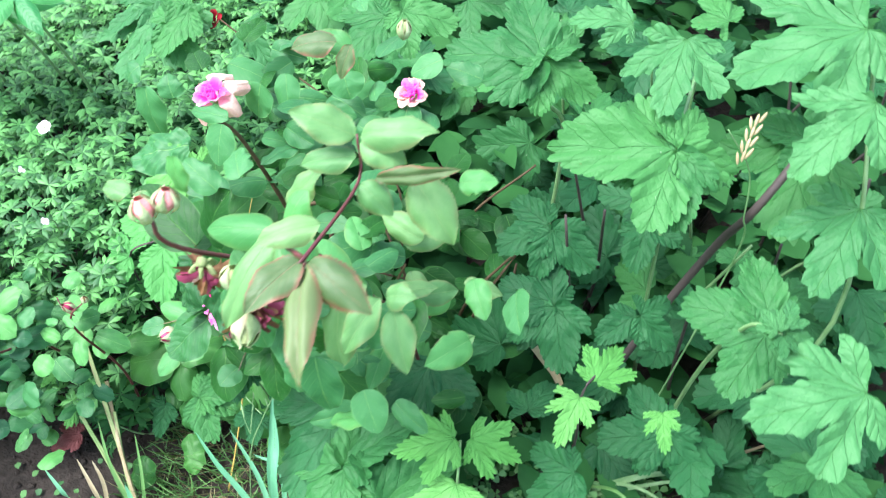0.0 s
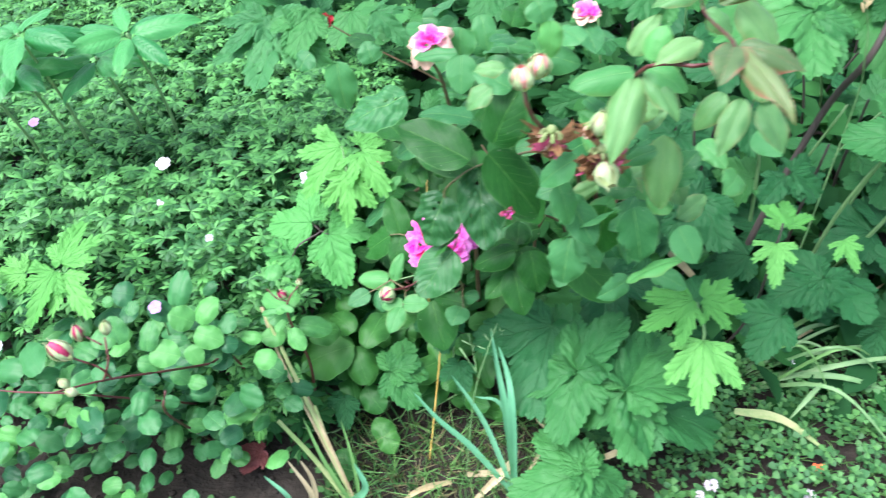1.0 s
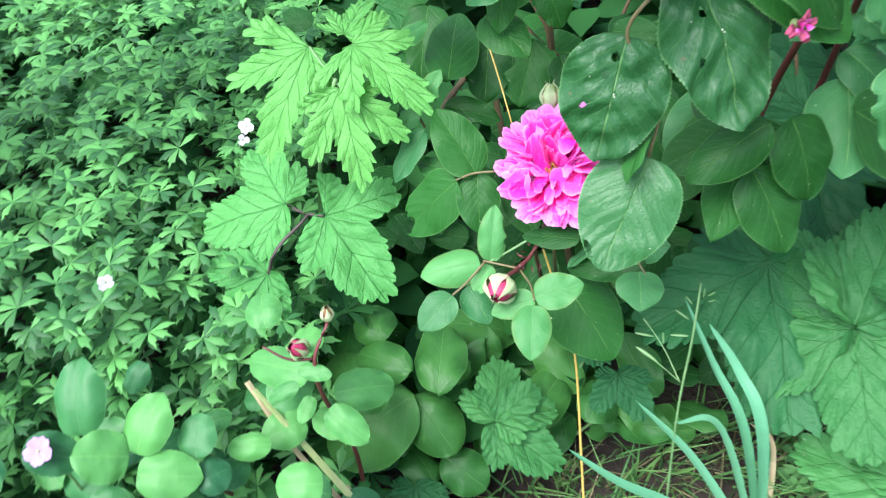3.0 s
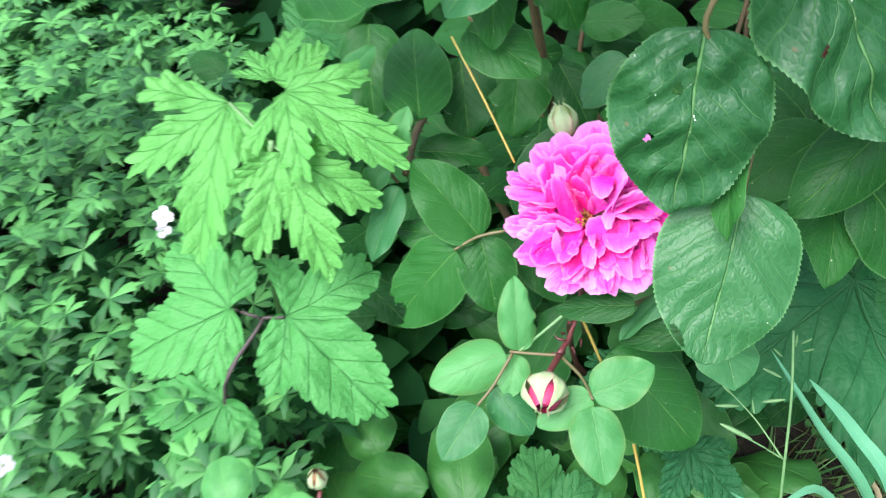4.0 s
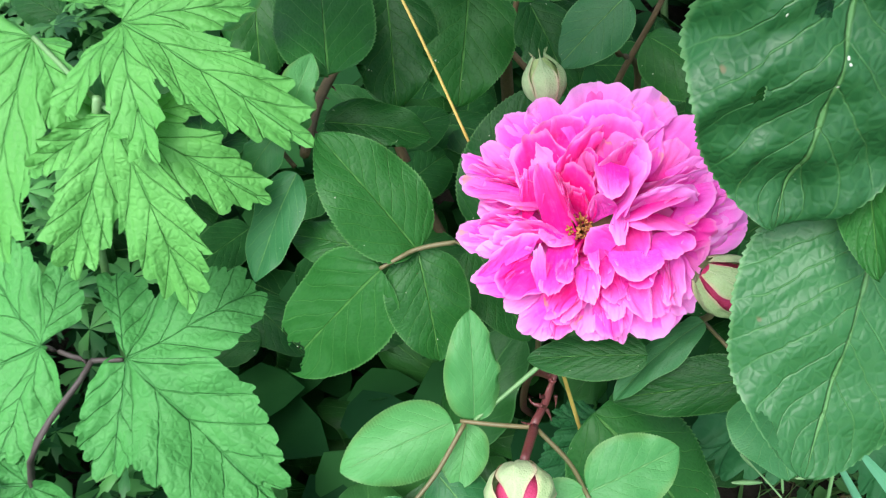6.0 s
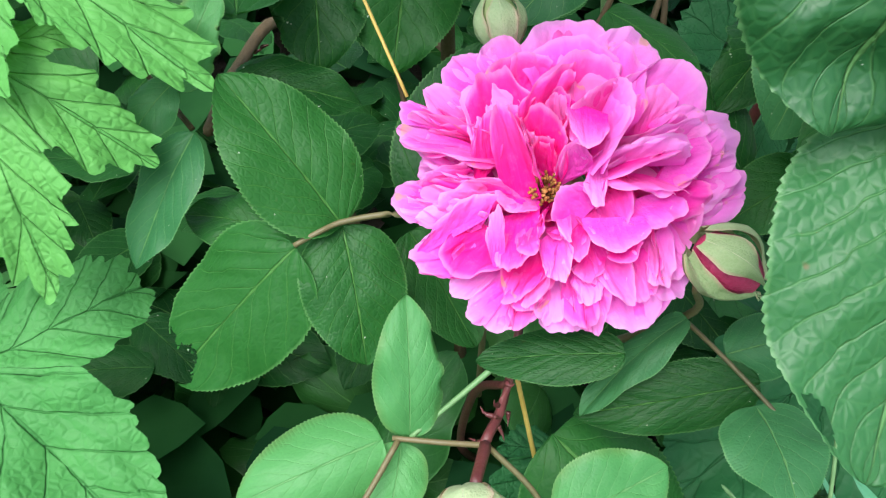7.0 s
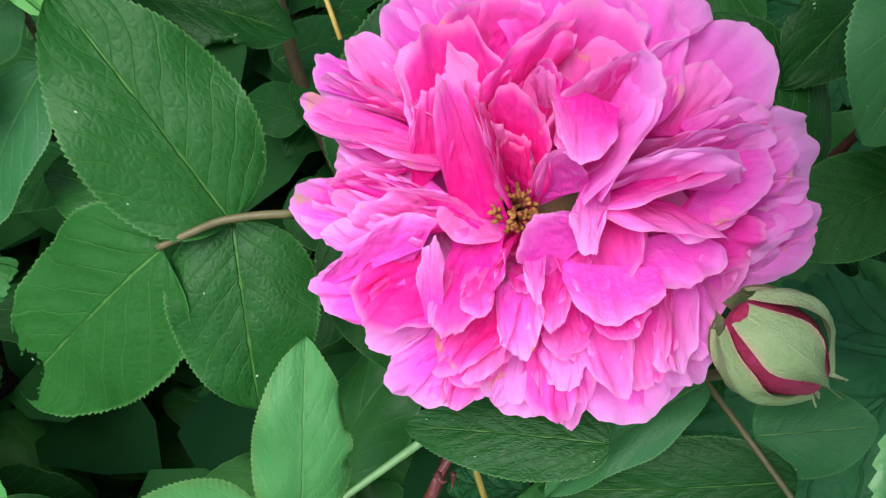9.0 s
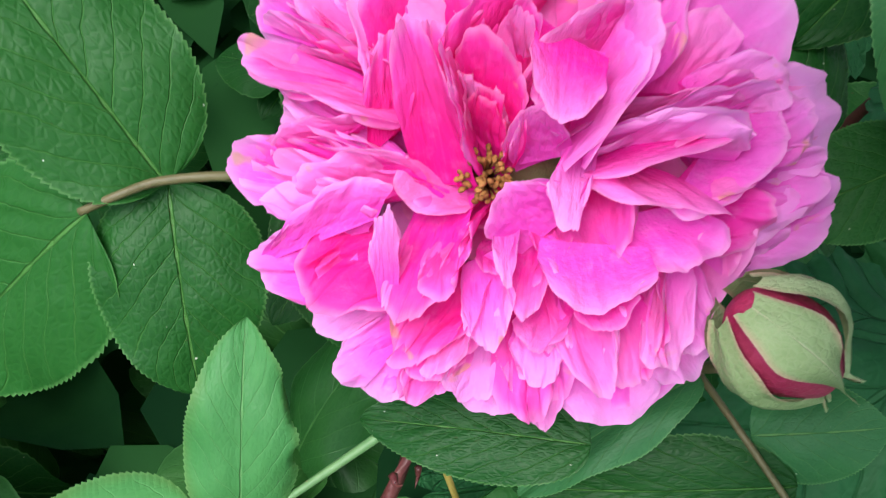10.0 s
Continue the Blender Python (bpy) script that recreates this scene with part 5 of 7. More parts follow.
stem(rose, "wood", [(-0.0502, 0.1268, 0.3000), (-0.0261, 0.1770, 0.2900), (0.0094, 0.2190, 0.2800), (0.02, 0.2, 0.2), (0.06, 0.14, 0.05)], 0.0022, 0.0034)
thorns(rose, [(-0.0502, 0.1268, 0.3000), (-0.0261, 0.1770, 0.2900), (0.0094, 0.2190, 0.2800)], 8, 8, 0.005)
stem(rose, "twig", [(-0.0163, 0.1042, 0.3906), (-0.0123, 0.0795, 0.3678), (-0.0097, 0.0535, 0.3462)], 0.0005, 0.0005, "dry_stalk", "thin dry yellow stalk")
stem(rose, "twig", [(-0.0055, -0.0062, 0.2900), (0.0030, -0.0093, 0.2500), (0.0147, -0.0176, 0.1900), (0.0123, -0.0527, 0.1000), (0.0089, -0.0839, 0.0300)], 0.0007, 0.001, "dry_stalk", "thin dry yellow stalk")
# leaves round the bloom
leaf(rose, "dark", (-0.0378, 0.0335, 0.3271), (-0.0557, 0.0633, 0.3607), 0.0325, 0, "", 4)
leaf(rose, "dark", (-0.0510, 0.0339, 0.3244), (-0.0911, 0.0421, 0.2814), 0.0380, 0, "", 8)
leaf(rose, "dark", (-0.0378, 0.0335, 0.3271), (-0.0426, 0.0085, 0.2997), 0.0292, 0, "", 1)
leaf(rose, "mid", (-0.0628, 0.0790, 0.3343), (-0.0894, 0.0641, 0.3067), 0.0209, 20)
leaf(rose, "mid", (-0.0643, 0.0902, 0.3440), (-0.0815, 0.0870, 0.3302), 0.0156)
leaf(rose, "young", (-0.0641, 0.0839, 0.3455), (-0.0471, 0.0931, 0.3687), 0.0168, 0)
leaf(rose, "dark", (-0.0488, 0.0548, 0.3121), (-0.0711, 0.0761, 0.3122), 0.0201)
leaf(rose, "dark", (-0.0451, 0.1008, 0.3344), (-0.0099, 0.0841, 0.3272), 0.0222)
leaf(rose, "dark", (-0.0077, 0.1258, 0.3634), (-0.0179, 0.0978, 0.3325), 0.0380)
leaf(rose, "dark", (0.0228, 0.1184, 0.3623), (0.0036, 0.0903, 0.3307), 0.0415)
leaf(rose, "dark", (-0.0072, 0.0426, 0.3104), (0.0206, 0.0636, 0.3507), 0.0364, 0, "", 0)
leaf(rose, "dark", (-0.0134, 0.0444, 0.3064), (-0.0061, 0.0136, 0.2830), 0.0257)
leaf(rose, "dark", (0.0111, -0.0254, 0.3139), (-0.0193, -0.0053, 0.3057), 0.0158, 10, "", 0)
leaf(rose, "mid", (0.0381, -0.0181, 0.3066), (0.0039, -0.0199, 0.2879), 0.0139, 40, "", 2)
leaf(rose, "dark", (0.0485, -0.0400, 0.2964), (0.0056, -0.0186, 0.2820), 0.0199, -15)
leaf(rose, "mid", (0.0442, -0.0295, 0.2995), (0.0607, -0.0395, 0.3103), 0.0186)
leaf(rose, "mid", (0.0428, -0.0446, 0.2969), (0.0353, -0.0698, 0.2931), 0.0293)
leaf(rose, "dark", (0.0322, 0.0896, 0.3654), (0.0359, 0.0632, 0.3412), 0.0249)
leaf(rose, "mid", (0.0598, 0.0728, 0.3690), (0.0336, 0.0715, 0.3498), 0.0230)
leaf(rose, "dark", (0.0832, 0.0127, 0.3186), (0.0737, 0.0464, 0.3402), 0.0295)
leaf(rose, "dark", (0.0964, 0.0003, 0.3232), (0.0702, 0.0045, 0.3081), 0.0234)
leaf(rose, "young", (-0.0413, -0.0132, 0.2960), (-0.0332, 0.0046, 0.3250), 0.0190)
leaf(rose, "young", (-0.0475, -0.0105, 0.2960), (-0.0854, -0.0087, 0.2920), 0.0251)
leaf(rose, "young", (-0.0427, -0.0112, 0.2920), (-0.0534, -0.0259, 0.2830), 0.0167)
leaf(rose, "mid", (-0.0573, -0.0192, 0.2850), (-0.0496, -0.0429, 0.2750), 0.0212)
leaf(rose, "mid", (-0.0680, -0.0242, 0.2840), (-0.0921, -0.0381, 0.2750), 0.0227)
leaf(rose, "young", (-0.0233, -0.0494, 0.2980), (-0.0493, -0.0491, 0.2900), 0.0174)
leaf(rose, "young", (-0.0230, -0.0503, 0.2990), (0.0058, -0.0524, 0.3050), 0.0230)
leaf(rose, "young", (-0.0257, -0.0551, 0.2980), (-0.0340, -0.0834, 0.2850), 0.0240)
leaf(rose, "mid", (0.1133, 0.0243, 0.3650), (0.0708, -0.0019, 0.3450), 0.0337)
leaf(rose, "dark", (0.1250, 0.0464, 0.3450), (0.0804, 0.0261, 0.3350), 0.0299)
leaf(rose, "dark", (0.1263, 0.0104, 0.3200), (0.0881, 0.0090, 0.3000), 0.0162)
leaf(rose, "dark", (0.0914, 0.0970, 0.3300), (0.1070, 0.0598, 0.3200), 0.0303)
leaf(rose, "dark", (-0.0319, 0.2440, 0.3300), (-0.0507, 0.2000, 0.2900), 0.0463)
leaf(rose, "dark", (0.0095, 0.1463, 0.3000), (0.0001, 0.1861, 0.2900), 0.0310)
leaf(rose, "dark", (0.0042, -0.0152, 0.2700), (0.0263, -0.0638, 0.2400), 0.0512)
# crumpled large leaves over the bloom
leaf(rose, "big", (0.0226, -0.0436, 0.4600), (0.0045, -0.0615, 0.4020), 0.054, 0, "large green rose leaf, crumpled and holed", 6)
leaf(rose, "big", (0.0340, -0.0580, 0.3980), (0.0002, -0.0918, 0.3592), 0.051, 0, "large green rose leaf with small holes", 7)
leaf(rose, "big", (0.0556, -0.0333, 0.4892), (0.0697, -0.0843, 0.4256), 0.052, 0, "large green rose leaf, crumpled and holed", 6)
leaf(rose, "dark", (0.1032, -0.0278, 0.3550), (0.0716, -0.0697, 0.3420), 0.0295)
leaf(rose, "dark", (0.1054, -0.0063, 0.3650), (0.0745, -0.0204, 0.3500), 0.0377)
leaf(rose, "dark", (0.1005, -0.0110, 0.3700), (0.1006, 0.0242, 0.3750), 0.0310)
leaf(rose, "dark", (0.1041, -0.0095, 0.3650), (0.1216, -0.0447, 0.3550), 0.0254)
leaf(rose, "dark", (0.0379, -0.0437, 0.4100), (0.0153, -0.0747, 0.4000), 0.0161, 50)
stem(rose, "stem", [(0.0340, -0.0580, 0.3980), (0.04, -0.05, 0.43), (0.0226, -0.0436, 0.4600), (0.034, -0.046, 0.483), (0.054, -0.034, 0.4925), (0.077, -0.0312, 0.5002), (0.115, -0.02, 0.505), (0.16, 0.0, 0.46)], 0.0008, 0.0014)
leaf(rose, "dark", (0.0529, -0.0349, 0.4926), (-0.0156, 0.0061, 0.4798), 0.043, 0, "", 4)
leaf(rose, "dark", (0.077, -0.0312, 0.5002), (0.1225, -0.0661, 0.4527), 0.048, 0, "", 0)
leaf(rose, "mid", (0.1661, -0.0143, 0.3900), (0.1467, -0.0629, 0.3650), 0.0429)
leaf(rose, "mid", (0.1680, -0.0026, 0.4000), (0.1890, -0.0442, 0.3800), 0.0326)
leaf(rose, "dark", (0.1026, -0.0206, 0.3700), (0.0588, -0.0200, 0.3550), 0.0334)
leaf(rose, "dark", (0.1034, -0.0207, 0.3700), (0.1388, -0.0497, 0.3500), 0.0367)
leaf(rose, "dark", (-0.0425, 0.0927, 0.3600), (-0.0218, 0.1593, 0.3700), 0.0373)
leaf(rose, "young", (-0.0678, 0.1636, 0.3450), (-0.0399, 0.1876, 0.3500), 0.0188)
leaf(rose, "dark", (-0.0254, 0.0460, 0.4300), (-0.0078, 0.0166, 0.4200), 0.0263)
leaf(rose, "dark", (-0.0131, 0.0401, 0.4600), (-0.0227, 0.0248, 0.4300), 0.0193)
leaf(rose, "dark", (-0.0767, 0.1396, 0.4200), (-0.0396, 0.0766, 0.4400), 0.0378)
leaf(rose, "dark", (0.0055, 0.0321, 0.4500), (0.0122, 0.0198, 0.4300), 0.0236)
leaf(rose, "mid", (0.1421, -0.0442, 0.4700), (0.1664, -0.0598, 0.4400), 0.0389)
leaf(rose, "mid", (0.1438, -0.0969, 0.5300), (0.1132, -0.1036, 0.5200), 0.0228)
leaf(rose, "mid", (0.1480, -0.0894, 0.5000), (0.1718, -0.1102, 0.4700), 0.0331)
leaf(rose, "mid", (0.1963, -0.0501, 0.4200), (0.2245, -0.0474, 0.4000), 0.0251)
# buds by the bloom
bud(rose, (0.0314, -0.0291, 0.3390), Vector((0.0429, -0.0395, 0.3300)) - Vector((0.0292, -0.0225, 0.3400)), 0.008, 0.0168, seed=1, opening=0.06, name="rosebud", hip=False, cover=0.48)
bud(rose, (-0.0424, -0.0454, 0.3060), Vector((-0.0509, -0.0602, 0.3080)) - Vector((-0.0349, -0.0325, 0.3030)), 0.0085, 0.0165, seed=6, opening=0.03, cover=0.645)
bud(rose, (0.0138, 0.0472, 0.3660), (0.1, 0.5, 0.55), 0.006, 0.014, "sepal", 0.2, seed=3)
bud(rose, (-0.0878, 0.1722, 0.3250), (-0.1, 0.1, 0.9), 0.005, 0.012, "budred", 0.2, seed=4)
stem(rose, "redstem", [(-0.0365, -0.0361, 0.3050), (-0.0259, -0.0235, 0.2960)], 0.0014, 0.0016)
stem(rose, "stem", [(0.0294, -0.0248, 0.3280), (0.0411, -0.0156, 0.3020), (0.03, 0.02, 0.25)], 0.0009, 0.0014)

# tall shoots above and the tier of leaves under them
leaf(rose, "dark", (0.0495, -0.0600, 0.5199), (-0.0238, -0.0360, 0.5386), 0.0480, 0, "", 4)
leaf(rose, "dark", (0.0663, -0.0573, 0.5272), (0.1209, -0.0625, 0.4591), 0.0487, 0, "", 0)
leaf(rose, "dark", (0.0698, -0.0686, 0.5460), (0.0891, -0.0575, 0.6017), 0.0456, 0, "", 1)
leaf(rose, "mid", (0.0466, -0.0060, 0.5314), (-0.0064, -0.0068, 0.5345), 0.0336, 25)
leaf(rose, "mid", (-0.0276, 0.0411, 0.5198), (-0.0932, 0.0229, 0.4898), 0.0487, 0, "", 6)
leaf(rose, "mid", (0.1422, -0.1245, 0.5803), (0.1123, -0.1207, 0.5459), 0.0272)
leaf(rose, "mid", (0.1325, -0.1055, 0.5360), (0.1484, -0.1143, 0.4956), 0.0287, -20)
leaf(rose, "mid", (0.1512, -0.0776, 0.4460), (0.1483, -0.0957, 0.3963), 0.0440, 0, "", 2)
leaf(rose, "mid", (0.1564, -0.0783, 0.4462), (0.1869, -0.0839, 0.4163), 0.0253)
leaf(rose, "mid", (0.1878, -0.1069, 0.5143), (0.1399, -0.0905, 0.4599), 0.0175, 55)
leaf(rose, "mid", (0.1981, -0.1233, 0.5296), (0.2137, -0.1347, 0.4738), 0.0399, 0, "", 5)
leaf(rose, "tinged", (0.2139, -0.1056, 0.5952), (0.2195, -0.1293, 0.5295), 0.0356)
leaf(rose, "mid", (0.2083, -0.1110, 0.5848), (0.1810, -0.1059, 0.5644), 0.0182)
leaf(rose, "mid", (0.2394, -0.1236, 0.5117), (0.2598, -0.1397, 0.4855), 0.0293)
leaf(rose, "young", (0.2489, -0.1271, 0.4795), (0.2015, -0.1210, 0.4399), 0.0219, 35)
leaf(rose, "dark", (0.0974, -0.0551, 0.4039), (0.0538, -0.0614, 0.3809), 0.0287)
leaf(rose, "dark", (0.1150, -0.0490, 0.3974), (0.1281, -0.0670, 0.3510), 0.0373)
leaf(rose, "dark", (0.0991, -0.0489, 0.3666), (0.1147, -0.0777, 0.3254), 0.0380)
leaf(rose, "mid", (-0.1108, 0.0887, 0.5240), (-0.1023, 0.0788, 0.4666), 0.0395, 0, "", 2)
leaf(rose, "mid", (0.0252, 0.0417, 0.5733), (-0.0202, 0.0450, 0.5646), 0.0179)
leaf(rose, "mid", (0.0312, 0.0239, 0.5820), (0.0333, 0.0050, 0.5493), 0.0315)
leaf(rose, "mid", (-0.1510, 0.1295, 0.5092), (-0.1647, 0.1170, 0.4939), 0.0322)
leaf(rose, "mid", (-0.0674, 0.0788, 0.5332), (-0.0780, 0.0878, 0.5525), 0.0299)
leaf(rose, "mid", (-0.0051, 0.0268, 0.4764), (-0.0395, 0.0283, 0.4493), 0.0295)
leaf(rose, "dark", (0.1814, -0.0744, 0.4882), (0.1791, -0.0746, 0.4247), 0.0461)
leaf(rose, "dark", (0.1526, -0.0448, 0.3922), (0.2145, -0.0533, 0.3380), 0.0478)
leaf(rose, "mid", (0.1643, -0.0897, 0.5651), (0.2008, -0.0792, 0.5209), 0.0351)
leaf(rose, "mid", (0.2296, -0.0983, 0.5401), (0.2483, -0.0847, 0.5677), 0.0301)
leaf(rose, "young", (0.1653, -0.1323, 0.6111), (0.1399, -0.1193, 0.6244), 0.0201)
leaf(rose, "mid", (0.0837, -0.0580, 0.6003), (0.0488, -0.0501, 0.6129), 0.0254)
leaf(rose, "tinged", (0.0680, -0.1078, 0.6332), (0.0489, -0.1176, 0.6168), 0.0224)
leaf(rose, "tinged", (0.0790, -0.1342, 0.6683), (0.0552, -0.1350, 0.6660), 0.0168)
leaf(rose, "young", (0.1108, -0.1198, 0.7009), (0.1117, -0.1242, 0.6701), 0.0204)
leaf(rose, "mid", (0.1374, -0.0930, 0.6707), (0.1172, -0.0686, 0.6698), 0.0236)
leaf(rose, "young", (0.1768, -0.1204, 0.6647), (0.1286, -0.1290, 0.6548), 0.0269)
leaf(rose, "tinged", (0.1786, -0.1214, 0.6636), (0.1628, -0.1786, 0.6232), 0.0325)
leaf(rose, "tinged", (0.1860, -0.1212, 0.6671), (0.2123, -0.1521, 0.6461), 0.0234)
leaf(rose, "young", (0.1875, -0.1207, 0.6688), (0.2170, -0.1342, 0.6585), 0.0236)
leaf(rose, "young", (0.1883, -0.1189, 0.6724), (0.1954, -0.1083, 0.6970), 0.0236)
leaf(rose, "tinged", (0.1756, -0.0976, 0.6637), (0.1925, -0.0859, 0.6951), 0.0235)
leaf(rose, "red", (0.2317, -0.1707, 0.7198), (0.2192, -0.2098, 0.7148), 0.0258, 0, "", 0)
leaf(rose, "red", (0.2341, -0.1715, 0.7181), (0.2627, -0.2347, 0.7127), 0.0221, 0, "", 1)
leaf(rose, "red", (0.2353, -0.1692, 0.7191), (0.2786, -0.1845, 0.7168), 0.0255, 0, "", 2)
leaf(rose, "tinged", (0.2465, -0.1284, 0.6540), (0.2251, -0.1381, 0.6260), 0.0242)
leaf(rose, "tinged", (0.2596, -0.1332, 0.6540), (0.2451, -0.1616, 0.6196), 0.0240)
leaf(rose, "tinged", (0.2715, -0.1373, 0.6548), (0.2922, -0.1627, 0.6281), 0.0242)
leaf(rose, "tinged", (0.2638, -0.1326, 0.6578), (0.2820, -0.1334, 0.6695), 0.0206)
leaf(rose, "tinged", (0.2170, -0.0750, 0.7249), (0.1790, -0.0865, 0.7405), 0.0268)
leaf(rose, "tinged", (0.2186, -0.0737, 0.7263), (0.2632, -0.0666, 0.7450), 0.0260)
leaf(rose, "tinged", (0.2199, -0.0813, 0.7149), (0.1855, -0.0952, 0.7074), 0.0215)
leaf(rose, "tinged", (0.2208, -0.0754, 0.7232), (0.2513, -0.0744, 0.7170), 0.0262)
leaf(rose, "red", (0.2348, -0.0855, 0.7049), (0.2877, -0.0846, 0.7323), 0.0133, 40)
leaf(rose, "tinged", (0.2268, -0.0897, 0.7013), (0.2519, -0.0951, 0.6886), 0.0215)
leaf(rose, "tinged", (0.2548, -0.0693, 0.6991), (0.2905, -0.0877, 0.6704), 0.0334)
leaf(rose, "young", (0.2773, -0.0502, 0.6879), (0.3011, -0.0445, 0.6942), 0.0193)
leaf(rose, "tinged", (0.2186, -0.1271, 0.6985), (0.1872, -0.1529, 0.6941), 0.0226)
leaf(rose, "young", (0.1575, 0.0318, 0.6991), (0.1304, 0.0269, 0.7044), 0.0209)
leaf(rose, "red", (0.1648, 0.0181, 0.7128), (0.1619, 0.0040, 0.6912), 0.0166)
leaf(rose, "red", (0.1548, 0.0162, 0.7144), (0.1232, 0.0032, 0.7094), 0.0231)
leaf(rose, "mid", (0.2174, 0.0621, 0.6882), (0.1968, 0.0505, 0.6751), 0.0215)
leaf(rose, "mid", (0.2454, 0.0777, 0.6685), (0.2158, 0.0758, 0.6722), 0.0221)
leaf(rose, "mid", (0.0428, 0.1124, 0.5781), (0.0538, 0.0937, 0.5467), 0.0268)
leaf(rose, "mid", (0.0236, 0.0982, 0.5699), (0.0226, 0.0859, 0.5369), 0.0364)
leaf(rose, "mid", (0.0999, 0.1195, 0.5949), (0.1117, 0.1092, 0.5745), 0.0365)
stem(rose, "redstem", [(0.2176, -0.0742, 0.7254), (0.2250, -0.0900, 0.7000), (0.2328, -0.1723, 0.7182), (0.2200, -0.1500, 0.6900), (0.1792, -0.1223, 0.6621), (0.17, -0.02, 0.5), (0.2, 0.06, 0.3), (0.2, 0.12, 0.05)], 0.0008, 0.0026, label="reddish rose stem with thorns")
stem(rose, "redstem", [(0.0940, -0.1380, 0.6540), (0.1050, -0.1300, 0.6200), (0.15, -0.03, 0.5), (0.18, 0.08, 0.3), (0.19, 0.13, 0.05)], 0.0014, 0.003)
stem(rose, "wood", [(-0.0041, 0.0458, 0.5650), (0.01, 0.08, 0.5), (0.04, 0.12, 0.3), (0.06, 0.12, 0.05)], 0.0014, 0.0035)
bud(rose, (0.0930, -0.1400, 0.6640), (-0.2, 0.1, 0.9), 0.0085, 0.018, "budpink", 0.12, seed=5, cover=0.42)
bud(rose, (0.1048, -0.1299, 0.6689), (0.1, 0.2, 0.9), 0.008, 0.017, "budpink", 0.1, seed=6, cover=0.42)
bud(rose, (0.1563, -0.1432, 0.6300), (0.1, 0.2, 0.9), 0.007, 0.018, "sepal", 0.1, seed=7)
bud(rose, (0.1660, -0.1530, 0.5870), (0.3, -0.7, -0.3), 0.009, 0.02, "sepal", 0.15, seed=8)
bud(rose, (0.1836, 0.0679, 0.7000), (0.0, 0.1, 0.9), 0.005, 0.014, "sepal", 0.05, seed=9)
FADED = [(6, 0.3, 0.9, 0.7, 4, -0.36, 0.5, 1.4, "faded"), (6, 0.24, 0.62, 0.6, 45, -0.3, 0.6, 0.5, "lilac"), (7, 0.18, 0.55, 0.46, 66, -0.26, 0.6, 0.2, "pink"), (4, 0.08, 0.45, 0.3, 78, -0.26, 0.6, 0.2, "pink")]
SMALL = [(7, 0.26, 0.62, 0.66, 30, -0.3, 0.5, 0.5, "faded"), (8, 0.22, 0.6, 0.56, 55, -0.28, 0.6, 0.3, "lilac"), (8, 0.14, 0.55, 0.42, 68, -0.26, 0.6, 0.2, "lilac"), (5, 0.08, 0.45, 0.3, 78, -0.26, 0.6, 0.2, "lilac")]
rose_bloom(rose, (-0.0066, 0.0615, 0.5750), (-0.1, -0.4, 0.7), (0, 1, 0), 0.022, 12, FADED, None, "half-open pink rose")
rose_bloom(rose, (0.1540, 0.1505, 0.5700), (-0.1, -0.3, 0.8), (0, 1, 0), 0.02, 13, SMALL, None, "faded pink rose among the leaves")
withered(rose, (0.1193, -0.1288, 0.6051), 0.016, 14)
withered(rose, (0.1611, -0.1320, 0.5921), 0.016, 15)
withered(rose, (0.1505, -0.1351, 0.6210), 0.01, 16)
rose_bloom(rose, (0.0894, -0.0745, 0.4700), (0.2, -0.7, 0.1), (0, 1, 0), 0.009, 17, [(6, 0.25, 0.7, 0.5, 40, -0.3, 0.6, 0.5, "crushed"), (5, 0.2, 0.6, 0.3, 60, -0.3, 0.7, 0.3, "pink")], None, "small crumpled pink rose")

for _ in range(46):
    x, y, z = R.gauss(0.2, 0.045), R.gauss(0.0, 0.04), R.gauss(0.47, 0.05)
    if x < 0.14 or z > 0.66:
        continue
    way, ln = level_way(), R.uniform(0.03, 0.052)
    leaf(rose, R.choice(("mid", "mid", "young", "dark", "tinged")), (x, y, z), Vector((x, y, z)) + way.normalized() * ln, ln * R.uniform(0.55, 0.7), R.uniform(-35, 35))
for _ in range(60):
    x, y, z = R.gauss(0.05, 0.06), R.gauss(0.13, 0.05), R.gauss(0.5, 0.05)
    if y < 0.06:
        continue
    way, ln = level_way(), R.uniform(0.03, 0.05)
    leaf(rose, R.choice(("mid", "mid", "dark")), (x, y, z), Vector((x, y, z)) + way.normalized() * ln, ln * R.uniform(0.6, 0.75), R.uniform(-35, 35))
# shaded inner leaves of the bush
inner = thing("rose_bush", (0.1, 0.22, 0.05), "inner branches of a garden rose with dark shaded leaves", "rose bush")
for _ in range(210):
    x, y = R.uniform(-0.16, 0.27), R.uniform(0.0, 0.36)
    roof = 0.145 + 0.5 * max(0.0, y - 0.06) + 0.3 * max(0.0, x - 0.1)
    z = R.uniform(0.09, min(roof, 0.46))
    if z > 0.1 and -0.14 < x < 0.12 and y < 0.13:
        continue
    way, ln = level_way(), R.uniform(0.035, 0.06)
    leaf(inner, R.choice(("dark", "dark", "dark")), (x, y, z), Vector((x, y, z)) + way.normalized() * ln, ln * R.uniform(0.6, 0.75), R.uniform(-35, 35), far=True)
for k in range(7):
    x, y = R.uniform(0.04, 0.25), R.uniform(0.16, 0.32)
    stem(inner, "wood", [(x, y, 0.0), (x + R.uniform(-0.04, 0.04), y + R.uniform(-0.03, 0.03), 0.2), (x + R.uniform(-0.12, 0.12), y + R.uniform(-0.06, 0.08), 0.3)], 0.003, 0.0014)
